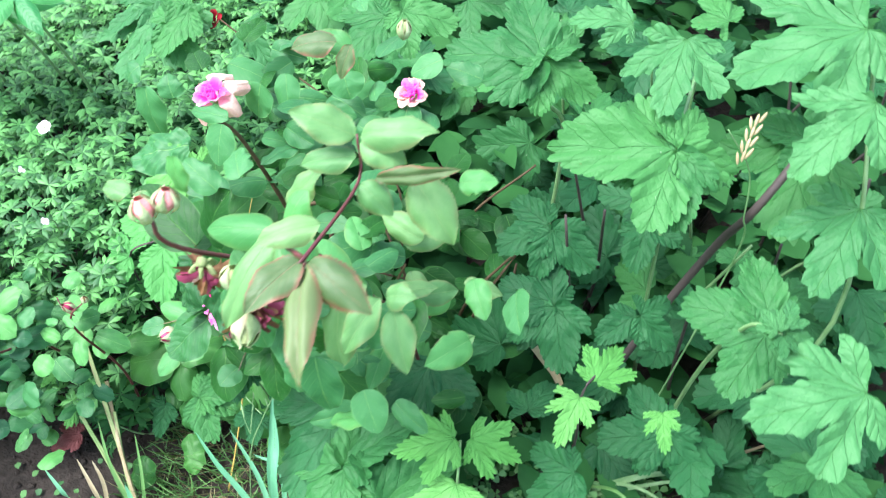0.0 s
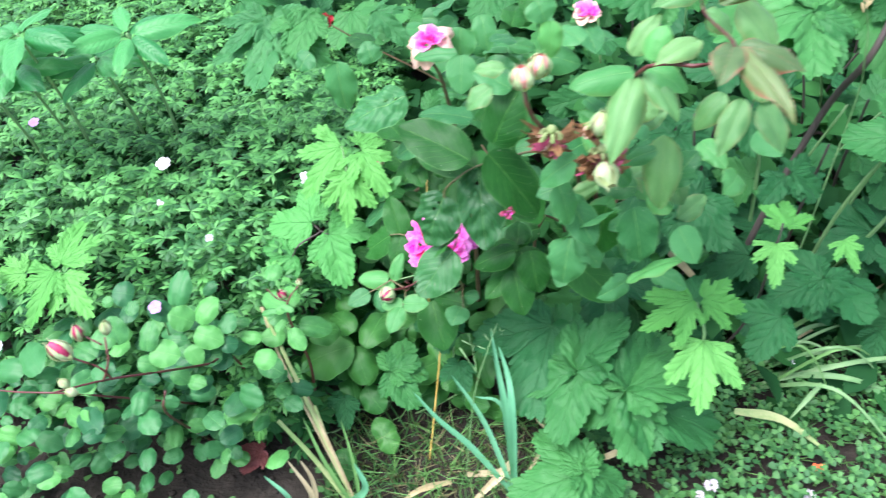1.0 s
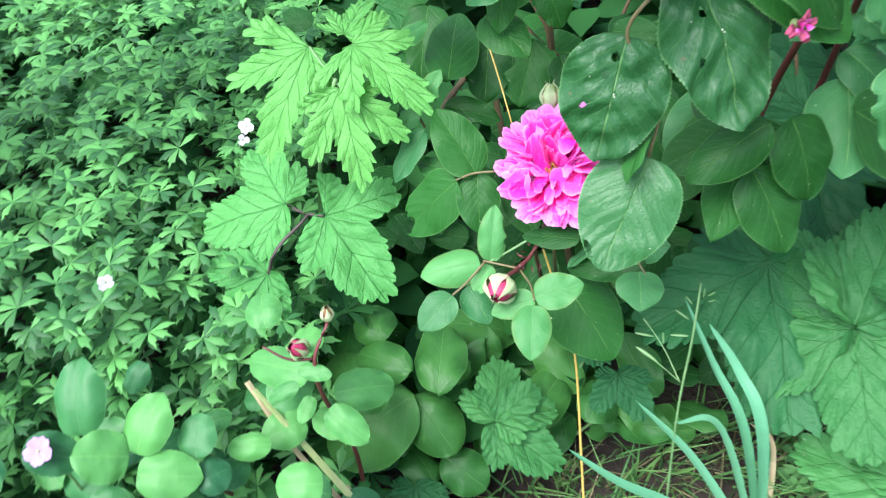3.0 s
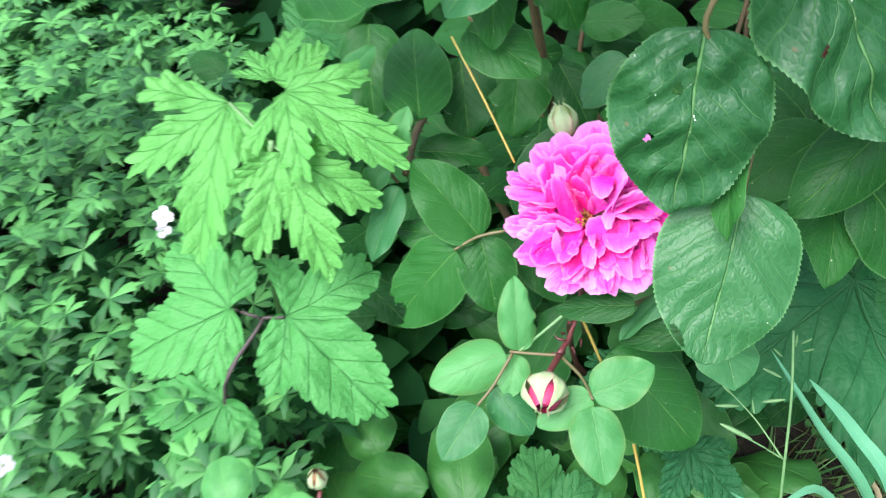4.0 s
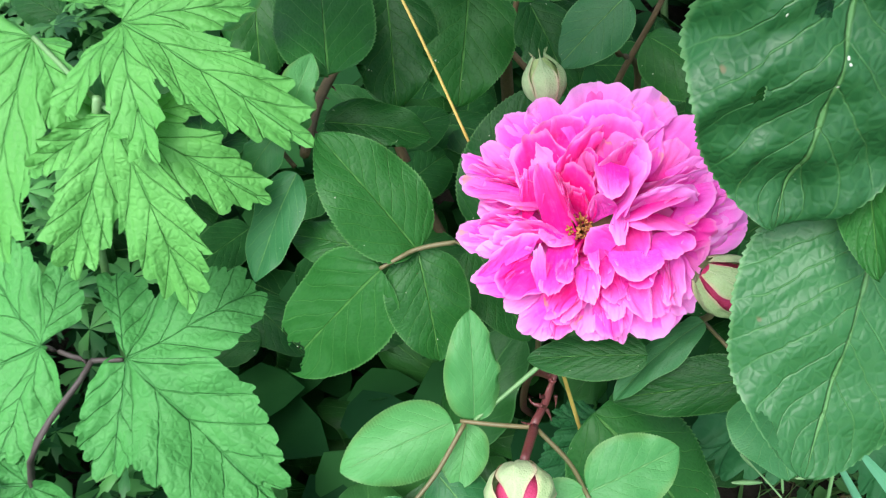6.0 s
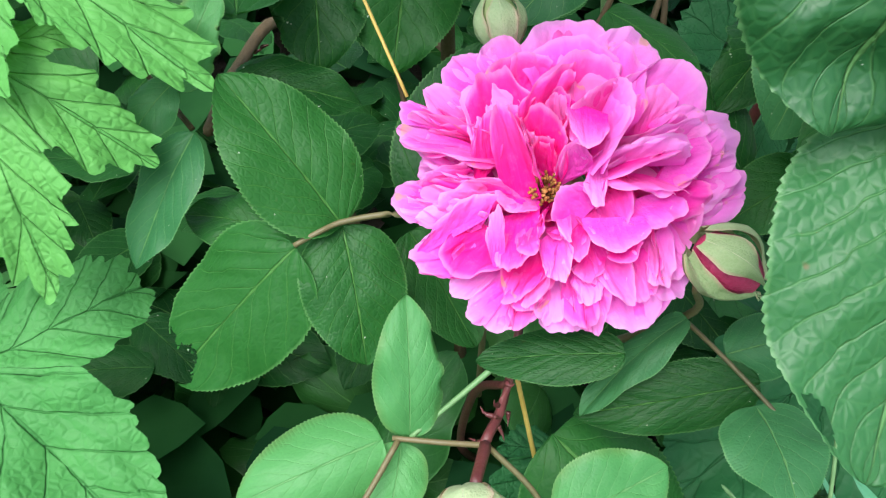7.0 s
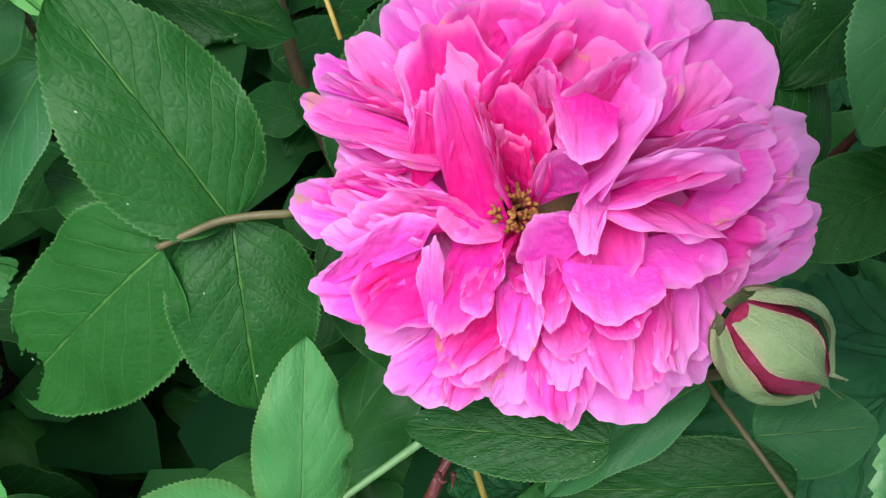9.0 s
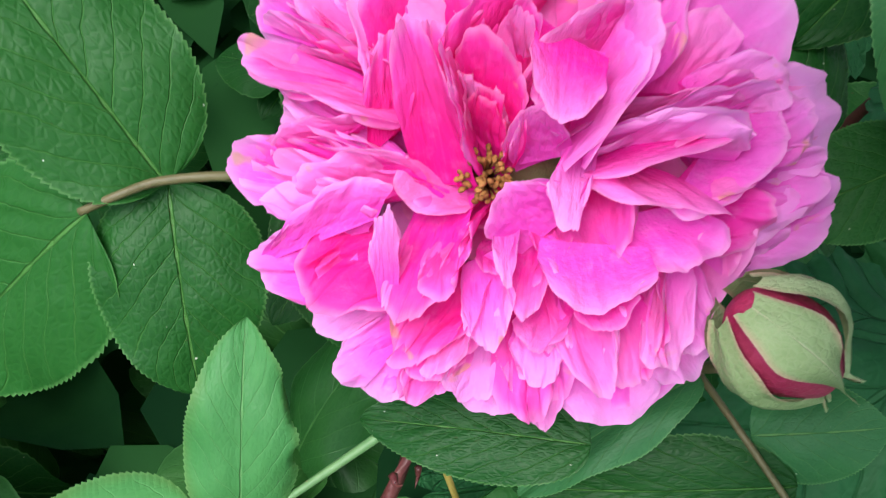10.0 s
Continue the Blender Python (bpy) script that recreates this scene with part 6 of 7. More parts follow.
rose_bloom(inner, (-0.1757, 0.2903, 0.4600), (-0.1, -0.5, 0.7), (0, 1, 0), 0.016, 23, [(6, 0.26, 0.62, 0.6, 30, -0.3, 0.5, 0.4, "crimson"), (6, 0.18, 0.55, 0.45, 60, -0.28, 0.6, 0.3, "crimson")], None, "small dark crimson rose")
stem(inner, "wood", [(-0.1802, 0.3045, 0.4520), (0.06, 0.3, 0.3), (0.1, 0.22, 0.05)], 0.001, 0.002)

# ---- Japanese anemone with young leaves ----
young = thing("anemone_plant", (-0.17, 0.1, 0.0), "young bright green lobed leaves of an anemone", "plant", "anemones")
leaf(young, "anem", (-0.1267, 0.1323, 0.3770), (-0.1726, 0.0803, 0.3350), 0.0473, 0, shape=0)
leaf(young, "anem", (-0.0994, 0.1187, 0.3830), (-0.0592, 0.0592, 0.3660), 0.0457, 0, shape=1)
leaf(young, "anem", (-0.1112, 0.0961, 0.3650), (-0.1101, 0.0482, 0.3180), 0.0468, 0, shape=2)
leaf(young, "anemlight", (-0.1666, 0.0946, 0.2790), (-0.2368, 0.1072, 0.2620), 0.0541, 0, "", 1)
leaf(young, "anemlight", (-0.1392, 0.0753, 0.2780), (-0.1095, 0.0115, 0.2541), 0.0514, 0, "", 0)
leaf(young, "anemlight", (-0.1868, 0.0597, 0.2490), (-0.2272, 0.0257, 0.2250), 0.0522, 0, "", 1)
leaf(young, "anem", (-0.1028, 0.1281, 0.3850), (-0.0791, 0.1722, 0.3900), 0.0494, 0, shape=1)
stem(young, "darkstem", [(-0.1510, 0.0795, 0.2790), (-0.1859, 0.0592, 0.2500), (-0.19, 0.075, 0.12), (-0.17, 0.1, 0.0)], 0.0011, 0.0019)
stem(young, "darkstem", [(-0.1404, 0.0747, 0.2790), (-0.1510, 0.0795, 0.2790)], 0.0009, 0.0011)
stem(young, "darkstem", [(-0.1652, 0.0925, 0.2800), (-0.1528, 0.0801, 0.2790)], 0.0009, 0.0011)
stem(young, "palestem", [(-0.1137, 0.0970, 0.3720), (-0.135, 0.12, 0.3), (-0.16, 0.11, 0.15), (-0.17, 0.1, 0.0)], 0.0014, 0.002)
stem(young, "palestem", [(-0.1267, 0.1323, 0.3770), (-0.1156, 0.1032, 0.3700), (-0.1105, 0.0943, 0.3660)], 0.0009, 0.0009)

# ---- low anemone leaves in front ----
low = thing("anemone_plant", (-0.05, 0.0, 0.0), "low green anemone leaves near the soil", "plant", "anemones")
leaf(low, "anemold", (-0.0490, -0.0294, 0.1400), (-0.0078, -0.0702, 0.1250), 0.1007)
leaf(low, "anemold", (-0.0476, -0.0298, 0.1420), (-0.0293, 0.0247, 0.1500), 0.1037)
leaf(low, "anemdark", (-0.1151, -0.0298, 0.0750), (-0.1060, -0.0701, 0.0600), 0.1062)
leaf(low, "anemold", (-0.2324, -0.0561, 0.0700), (-0.1874, -0.0794, 0.0600), 0.1038)
leaf(low, "anem", (-0.2153, -0.0651, 0.0850), (-0.2121, -0.1131, 0.0800), 0.1429)
leaf(low, "anem", (-0.2499, -0.0630, 0.1100), (-0.2664, -0.0850, 0.1000), 0.1429)
leaf(low, "anemdark", (0.0199, -0.0032, 0.2350), (0.0228, -0.0500, 0.2150), 0.0533)
leaf(low, "anemdark", (0.0414, -0.0350, 0.1800), (0.0541, -0.0677, 0.1650), 0.0571)
for place in ((-0.06, 0.0, 0.135), (-0.1, -0.04, 0.07), (-0.16, -0.08, 0.07), (0.03, -0.01, 0.22), (0.05, -0.03, 0.17)):
    stem(low, "palestem", [place, (place[0] * 0.8, place[1] + 0.02, place[2] * 0.5), (-0.05 + 0.3 * place[0], 0.0, 0.0)], 0.001, 0.0016)

# ---- old anemone leaves and bright young ones beside the lawn ----
stand = thing("anemone_plant", (0.25, 0.0, 0.06), "broad dark green anemone leaves with bright young tips", "plant", "anemones")
leaf(stand, "anemold", (0.1813, -0.0728, 0.2310), (0.1615, -0.1505, 0.2000), 0.1216, 18)
leaf(stand, "anemold", (0.1810, -0.0728, 0.2330), (0.1389, 0.0217, 0.2450), 0.1277, -22)
leaf(stand, "anemold", (0.1824, -0.0718, 0.2320), (0.2397, 0.0038, 0.2400), 0.1263, 25)
leaf(stand, "anemold", (0.2375, -0.1002, 0.2380), (0.3590, -0.1126, 0.2000), 0.1196, -15)
leaf(stand, "anemold", (0.2363, -0.0989, 0.2380), (0.2497, -0.1695, 0.1950), 0.1181, 20)
leaf(stand, "anemold", (0.2371, -0.0988, 0.2400), (0.2751, 0.0012, 0.2500), 0.1233, -25)
leaf(stand, "anemold", (0.1965, -0.1629, 0.1650), (0.1103, -0.1922, 0.1400), 0.1216, 15)
leaf(stand, "anemold", (0.1975, -0.1619, 0.1660), (0.2548, -0.1602, 0.1400), 0.1219, -20)
leaf(stand, "anemold", (0.1961, -0.1634, 0.1680), (0.1705, -0.1258, 0.1700), 0.1227, 22)
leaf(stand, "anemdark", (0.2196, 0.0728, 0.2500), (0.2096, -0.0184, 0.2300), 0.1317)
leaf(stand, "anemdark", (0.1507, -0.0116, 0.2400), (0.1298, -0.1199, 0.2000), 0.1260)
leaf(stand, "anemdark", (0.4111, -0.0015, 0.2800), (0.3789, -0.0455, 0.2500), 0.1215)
leaf(stand, "anem", (0.2939, -0.0474, 0.3420), (0.2400, -0.0826, 0.3300), 0.1129, 0, shape=2)
leaf(stand, "anem", (0.3070, -0.0389, 0.3370), (0.3628, -0.0357, 0.3270), 0.1148, 0, shape=2)
leaf(stand, "anem", (0.3089, -0.0760, 0.3100), (0.3063, -0.1495, 0.2850), 0.1114, 0, shape=2)
leaf(stand, "anem", (0.4009, 0.0504, 0.3720), (0.4130, 0.1057, 0.3780), 0.1205, 0, shape=2)
leaf(stand, "anem", (0.3911, 0.0354, 0.3600), (0.3847, -0.0171, 0.3450), 0.1164)
leaf(stand, "anem", (0.4702, 0.0552, 0.3550), (0.4848, 0.0208, 0.3400), 0.1092)
stem(stand, "palestem", [(0.2990, -0.0452, 0.3380), (0.3096, -0.0742, 0.3080), (0.3, -0.03, 0.2), (0.27, 0.0, 0.06)], 0.0013, 0.002)
stem(stand, "darkstem", [(0.4003, 0.0637, 0.3720), (0.3921, 0.0377, 0.3580), (0.4, 0.06, 0.2), (0.36, 0.08, 0.06)], 0.0011, 0.002)
stem(stand, "darkstem", [(0.1814, -0.0720, 0.2300), (0.19, -0.04, 0.14), (0.22, 0.0, 0.05)], 0.0014, 0.002)
stem(stand, "darkstem", [(0.2377, -0.0979, 0.2370), (0.24, -0.06, 0.14), (0.25, 0.0, 0.05)], 0.0014, 0.002)
stem(stand, "darkstem", [(0.1967, -0.1623, 0.1640), (0.2, -0.1, 0.1), (0.22, -0.04, 0.05)], 0.0014, 0.002)

# ---- tall anemone clump ----
clump = thing("anemone_plant", (0.5, 0.22, 0.07), "tall clump of broad lobed anemone leaves", "plant", "anemones")
leaf(clump, "anemold", (0.3975, 0.1856, 0.5650), (0.2908, 0.1506, 0.5650), 0.1018)
leaf(clump, "anemold", (0.3994, 0.1840, 0.5650), (0.4208, 0.1231, 0.5300), 0.1004)
leaf(clump, "anemold", (0.3998, 0.1855, 0.5660), (0.4620, 0.1959, 0.5500), 0.1019)
leaf(clump, "anemmid", (0.5205, 0.3303, 0.6400), (0.4199, 0.2527, 0.6100), 0.1023)
leaf(clump, "anemmid", (0.5403, 0.2418, 0.6300), (0.4942, 0.1693, 0.6000), 0.0948)
leaf(clump, "anemmid", (0.3743, 0.2710, 0.6200), (0.3756, 0.1953, 0.5900), 0.1023)
leaf(clump, "anemmid", (0.3194, 0.3060, 0.6000), (0.2588, 0.2957, 0.6000), 0.1110)
leaf(clump, "anemmid", (0.6028, 0.0478, 0.5000), (0.5199, -0.0097, 0.4900), 0.0901)
leaf(clump, "anemmid", (0.5670, 0.2109, 0.5400), (0.5485, 0.1213, 0.5100), 0.0995)
leaf(clump, "anemold", (0.5161, 0.2992, 0.5300), (0.5165, 0.1981, 0.4900), 0.1092)
leaf(clump, "anemold", (0.5137, 0.2855, 0.5400), (0.4629, 0.2971, 0.5400), 0.1105)
leaf(clump, "anemold", (0.5308, 0.1162, 0.4600), (0.4486, 0.1092, 0.4600), 0.1036)
leaf(clump, "anemold", (0.5274, 0.1043, 0.4600), (0.5091, 0.0447, 0.4300), 0.1011)
leaf(clump, "anemmid", (0.5238, 0.0621, 0.5200), (0.5063, 0.0752, 0.5250), 0.0928)
leaf(clump, "anemmid", (0.5277, 0.0671, 0.5200), (0.5297, 0.0951, 0.5300), 0.0932)
leaf(clump, "anemmid", (0.5301, 0.0628, 0.5150), (0.5344, 0.0441, 0.5100), 0.0920)
leaf(clump, "anemmid", (0.5315, 0.0697, 0.5150), (0.5561, 0.0727, 0.5100), 0.0932)
leaf(clump, "anemold", (0.2457, 0.2744, 0.5500), (0.1418, 0.2505, 0.5500), 0.1157)
leaf(clump, "anemold", (0.2472, 0.2752, 0.5500), (0.3093, 0.2719, 0.5300), 0.1151)
leaf(clump, "anemold", (0.2463, 0.2756, 0.5550), (0.2308, 0.3498, 0.5600), 0.1178)
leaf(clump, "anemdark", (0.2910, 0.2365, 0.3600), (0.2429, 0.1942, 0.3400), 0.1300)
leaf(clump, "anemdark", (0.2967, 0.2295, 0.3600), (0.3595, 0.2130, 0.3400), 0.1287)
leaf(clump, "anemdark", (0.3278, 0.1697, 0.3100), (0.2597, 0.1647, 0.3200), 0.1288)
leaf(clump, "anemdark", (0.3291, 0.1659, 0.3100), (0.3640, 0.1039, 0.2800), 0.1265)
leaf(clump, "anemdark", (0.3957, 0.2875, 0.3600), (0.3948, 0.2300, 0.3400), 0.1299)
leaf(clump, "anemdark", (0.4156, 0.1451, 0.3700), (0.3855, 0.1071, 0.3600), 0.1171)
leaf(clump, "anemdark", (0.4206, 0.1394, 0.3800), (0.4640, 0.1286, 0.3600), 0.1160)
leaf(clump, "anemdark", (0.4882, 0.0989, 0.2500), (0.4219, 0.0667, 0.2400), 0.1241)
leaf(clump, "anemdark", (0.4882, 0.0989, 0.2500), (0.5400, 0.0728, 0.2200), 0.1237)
leaf(clump, "anemold", (0.0498, 0.3099, 0.5200), (0.0257, 0.2455, 0.5000), 0.1256)
leaf(clump, "anemold", (0.0681, 0.3150, 0.5300), (0.1324, 0.3244, 0.5300), 0.1253)
stem(clump, "darkstem", [(0.5041, 0.2341, 0.5600), (0.4847, 0.2088, 0.5000), (0.4664, 0.2358, 0.4000), (0.42, 0.2, 0.2), (0.42, 0.2, 0.05)], 0.004, 0.005, label="dark thick flower stem")
stem(clump, "palestem", [(0.2457, 0.2744, 0.5500), (0.2504, 0.3007, 0.4800), (0.2686, 0.3511, 0.3800), (0.28, 0.3, 0.1)], 0.0022, 0.003)
stem(clump, "palestem", [(0.3975, 0.1856, 0.5650), (0.3928, 0.3499, 0.5200), (0.42, 0.26, 0.3), (0.45, 0.26, 0.06)], 0.0016, 0.003)
stem(clump, "palestem", [(0.5276, 0.0647, 0.5150), (0.5073, 0.0972, 0.4700), (0.5, 0.16, 0.3), (0.5, 0.2, 0.06)], 0.0016, 0.003)
stem(clump, "palestem", [(0.5337, 0.3486, 0.6300), (0.6, 0.2, 0.4), (0.55, 0.25, 0.06)], 0.002, 0.003)
# filling leaves, mostly the copy with shade put into its green
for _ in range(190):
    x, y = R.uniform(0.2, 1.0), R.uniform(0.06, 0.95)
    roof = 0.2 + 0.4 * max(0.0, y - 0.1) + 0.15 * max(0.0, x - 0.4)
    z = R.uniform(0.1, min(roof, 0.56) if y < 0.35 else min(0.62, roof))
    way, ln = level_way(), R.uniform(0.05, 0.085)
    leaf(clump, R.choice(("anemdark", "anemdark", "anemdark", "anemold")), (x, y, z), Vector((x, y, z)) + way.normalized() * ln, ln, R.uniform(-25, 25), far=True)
for _ in range(26):
    x, y = R.uniform(0.25, 0.9), R.uniform(0.15, 0.7)
    stem(clump, R.choice(("palestem", "darkstem")), [(x, y, 0.05), (x + R.uniform(-0.03, 0.03), y, 0.2), (x + R.uniform(-0.08, 0.08), y - R.uniform(0, 0.08), 0.4)], 0.003, 0.0016)

back = thing("anemone_plant", (-0.1, 0.55, 0.05), "anemone leaves at the back of the bed", "plant", "anemones")
leaf(back, "anemmid", (-0.2495, 0.2985, 0.4500), (-0.2480, 0.1834, 0.4200), 0.1413)
leaf(back, "anemmid", (-0.2578, 0.2925, 0.4600), (-0.2980, 0.2351, 0.4400), 0.1426)
leaf(back, "anemmid", (-0.2451, 0.2871, 0.4600), (-0.1834, 0.2133, 0.4400), 0.1402)
leaf(back, "anemold", (-0.2078, 0.2451, 0.4700), (-0.1565, 0.2183, 0.4400), 0.1338)
leaf(back, "anemold", (-0.1879, 0.2650, 0.4800), (-0.1965, 0.2037, 0.4600), 0.1328)
leaf(back, "anemmid", (-0.0998, 0.2519, 0.5000), (-0.0552, 0.2224, 0.4800), 0.1276)
# a third of these take the shade-toned leaf colour
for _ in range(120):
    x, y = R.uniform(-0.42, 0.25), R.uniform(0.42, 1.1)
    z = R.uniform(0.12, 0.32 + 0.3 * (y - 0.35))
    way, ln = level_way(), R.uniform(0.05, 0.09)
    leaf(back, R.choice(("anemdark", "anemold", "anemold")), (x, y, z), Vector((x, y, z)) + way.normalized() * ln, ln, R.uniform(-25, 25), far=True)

# young anemone among the cranesbill
side = thing("anemone_plant", (-0.46, 0.0, 0.05), "bright anemone leaves growing through cranesbill", "plant", "anemones")
leaf(side, "anem", (-0.4411, -0.0356, 0.3000), (-0.4461, 0.0391, 0.3100), 0.1342)
leaf(side, "anem", (-0.4488, -0.0407, 0.2900), (-0.4609, -0.1101, 0.2700), 0.1294)
leaf(side, "anem", (-0.4368, -0.0435, 0.2900), (-0.3892, -0.0936, 0.2750), 0.1291)
leaf(side, "anem", (-0.4845, -0.0469, 0.2900), (-0.5385, -0.0559, 0.2850), 0.1320)
leaf(side, "anem", (-0.5159, -0.1132, 0.3000), (-0.5210, -0.0506, 0.3100), 0.1275)
stem(side, "palestem", [(-0.4436, -0.0398, 0.2900), (-0.46, -0.02, 0.18), (-0.46, 0.0, 0.02)], 0.0013, 0.002)

# ---- miniature rose with red buds ----
mini = thing("miniature_rose", (-0.3, -0.08, 0.0), "low rose with round glossy leaves, red stems and red buds", "rose bush")
leaf(mini, "minidark", (-0.3358, -0.0726, 0.2967), (-0.3584, -0.0769, 0.3049), 0.0333)
leaf(mini, "minidark", (-0.2913, -0.0699, 0.2800), (-0.2868, -0.0422, 0.3128), 0.0339)
leaf(mini, "minidark", (-0.3232, -0.0695, 0.2801), (-0.2950, -0.0754, 0.2647), 0.0267)
leaf(mini, "mini", (-0.2678, -0.0795, 0.2653), (-0.2926, -0.0839, 0.2834), 0.0321)
leaf(mini, "mini", (-0.2651, -0.0787, 0.2650), (-0.2478, -0.0570, 0.2880), 0.0321)
leaf(mini, "mini", (-0.2662, -0.0882, 0.2590), (-0.2306, -0.0962, 0.2564), 0.0313)
leaf(mini, "minidark", (-0.2342, -0.0826, 0.2539), (-0.2291, -0.0606, 0.2678), 0.0245)
leaf(mini, "minidark", (-0.2356, -0.0944, 0.2466), (-0.2156, -0.0874, 0.2466), 0.0236)
leaf(mini, "mini", (-0.2698, -0.1033, 0.2505), (-0.2530, -0.1175, 0.2373), 0.0236)
leaf(mini, "mini", (-0.2721, -0.0983, 0.2544), (-0.2924, -0.1016, 0.2591), 0.0184)
leaf(mini, "mini", (-0.2744, -0.1734, 0.3256), (-0.2735, -0.1524, 0.3502), 0.0244)
leaf(mini, "mini", (-0.2717, -0.1715, 0.3257), (-0.2394, -0.1742, 0.3255), 0.0318)
leaf(mini, "mini", (-0.2986, -0.1741, 0.3349), (-0.3109, -0.1611, 0.3609), 0.0266)
leaf(mini, "mini", (-0.2807, -0.1851, 0.3216), (-0.2574, -0.1815, 0.3153), 0.0224)
leaf(mini, "mini", (-0.2650, -0.1550, 0.2730), (-0.2464, -0.1628, 0.2634), 0.0228)
leaf(mini, "mini", (-0.2968, -0.1477, 0.3502), (-0.2951, -0.1332, 0.3593), 0.0157)
leaf(mini, "mini", (-0.1933, -0.0705, 0.2354), (-0.2199, -0.0709, 0.2401), 0.0188)
leaf(mini, "mini", (-0.3046, -0.1662, 0.3421), (-0.3265, -0.1819, 0.3435), 0.0261)
leaf(mini, "mini", (-0.3252, -0.1352, 0.3462), (-0.3304, -0.1275, 0.3542), 0.0139)
leaf(mini, "mini", (-0.1622, -0.1138, 0.2516), (-0.1887, -0.1120, 0.2562), 0.0278)
leaf(mini, "minidark", (-0.2627, -0.0142, 0.2673), (-0.2762, -0.0288, 0.2600), 0.0185)
leaf(mini, "minidark", (-0.3517, -0.1977, 0.2000), (-0.3939, -0.1682, 0.1960), 0.0327)
leaf(mini, "minidark", (-0.4633, -0.1387, 0.2200), (-0.5083, -0.1364, 0.2160), 0.0338)
leaf(mini, "minidark", (-0.4783, -0.1969, 0.2000), (-0.5110, -0.1477, 0.1960), 0.0360)
leaf(mini, "minidark", (-0.4315, -0.1530, 0.2400), (-0.4767, -0.1101, 0.2360), 0.0359)
leaf(mini, "minidark", (-0.4647, -0.1715, 0.1300), (-0.4311, -0.1775, 0.1260), 0.0282)
leaf(mini, "mini", (-0.4051, -0.1900, 0.1500), (-0.4209, -0.1581, 0.1460), 0.0231)
leaf(mini, "mini", (-0.3990, -0.1619, 0.1600), (-0.4341, -0.1454, 0.1560), 0.0253)
leaf(mini, "mini", (-0.4487, -0.1840, 0.1000), (-0.4465, -0.2048, 0.0960), 0.0189)
leaf(mini, "mini", (-0.4396, -0.1959, 0.1000), (-0.4185, -0.1944, 0.0960), 0.0189)
leaf(mini, "mini", (-0.4430, -0.2098, 0.0900), (-0.4396, -0.1878, 0.0860), 0.0190)
leaf(mini, "mini", (-0.3508, -0.2037, 0.1000), (-0.3771, -0.2104, 0.0960), 0.0232)
leaf(mini, "mini", (-0.3295, -0.2342, 0.1000), (-0.3477, -0.2083, 0.0960), 0.0209)
leaf(mini, "mini", (-0.3614, -0.2426, 0.1000), (-0.3544, -0.2215, 0.0960), 0.0208)
leaf(mini, "minidark", (-0.3203, -0.2052, 0.0900), (-0.3392, -0.1767, 0.0860), 0.0236)
leaf(mini, "minidark", (-0.2955, -0.2234, 0.0800), (-0.2792, -0.2034, 0.0760), 0.0232)
leaf(mini, "minidark", (-0.2640, -0.1933, 0.0800), (-0.2781, -0.2100, 0.0760), 0.0214)
leaf(mini, "minidark", (-0.2567, -0.1338, 0.2000), (-0.2615, -0.0967, 0.1960), 0.0247)
leaf(mini, "minidark", (-0.2270, -0.0875, 0.2200), (-0.2512, -0.1019, 0.2160), 0.0247)
leaf(mini, "minidark", (-0.2278, -0.0884, 0.2300), (-0.2107, -0.0682, 0.2260), 0.0228)
LOW = random.Random(31)
for _ in range(75):
    x, y, z = LOW.uniform(-0.44, -0.16), LOW.uniform(-0.19, -0.02), LOW.uniform(0.13, 0.25)
    a, ln = LOW.uniform(0, 6.28), LOW.uniform(0.022, 0.036)
    leaf(mini, LOW.choice(("minidark", "minidark", "mini")), (x, y, z), (x + ln * math.cos(a), y + ln * math.sin(a), z + LOW.uniform(-0.006, 0.01)), ln * LOW.uniform(0.78, 0.95), LOW.uniform(-22, 22))
for _ in range(170):
    x, y = R.uniform(-0.62, -0.18), R.uniform(-0.3, 0.02)
    z = R.uniform(0.04, 0.2 if x < -0.25 else 0.14)
    if y < -0.13 and x > -0.36:
        continue
    way, ln = level_way(), R.uniform(0.024, 0.036)
    leaf(mini, R.choice(("minidark", "minidark", "mini")), (x, y, z), Vector((x, y, z)) + way.normalized() * ln, ln * 0.85, R.uniform(-25, 25))
for _ in range(210):
    x, y = R.uniform(-0.66, -0.24), R.uniform(-0.36, -0.04)
    if x + 0.1 * y > -0.32 and y < -0.14:
        continue
    z, way, ln = R.uniform(0.03, 0.11), level_way(), R.uniform(0.018, 0.03)
    leaf(mini, R.choice(("minidark", "minidark", "mini")), (x, y, z), Vector((x, y, z)) + way.normalized() * ln, ln * 0.85, R.uniform(-30, 30))
stem(mini, "redstem", [(-0.3060, -0.2778, 0.3900), (-0.2756, -0.2440, 0.3700), (-0.2490, -0.2002, 0.3300), (-0.2392, -0.1254, 0.2500), (-0.24, -0.06, 0.18), (-0.22, -0.02, 0.0)], 0.0009, 0.0018)
stem(mini, "redstem", [(-0.3020, -0.2509, 0.4120), (-0.2777, -0.2443, 0.3900), (-0.2714, -0.2413, 0.3700)], 0.0009, 0.0012)
stem(mini, "redstem", [(-0.2766, -0.2205, 0.4050), (-0.2707, -0.2366, 0.3900), (-0.2772, -0.2462, 0.3700)], 0.0009, 0.0012)
stem(mini, "redstem", [(-0.3010, -0.2224, 0.4100), (-0.2779, -0.2264, 0.4000)], 0.0007, 0.0009)
stem(mini, "redstem", [(-0.2596, -0.1875, 0.2800), (-0.2634, -0.1946, 0.2500), (-0.29, -0.12, 0.1), (-0.28, -0.08, 0.0)], 0.001, 0.002)
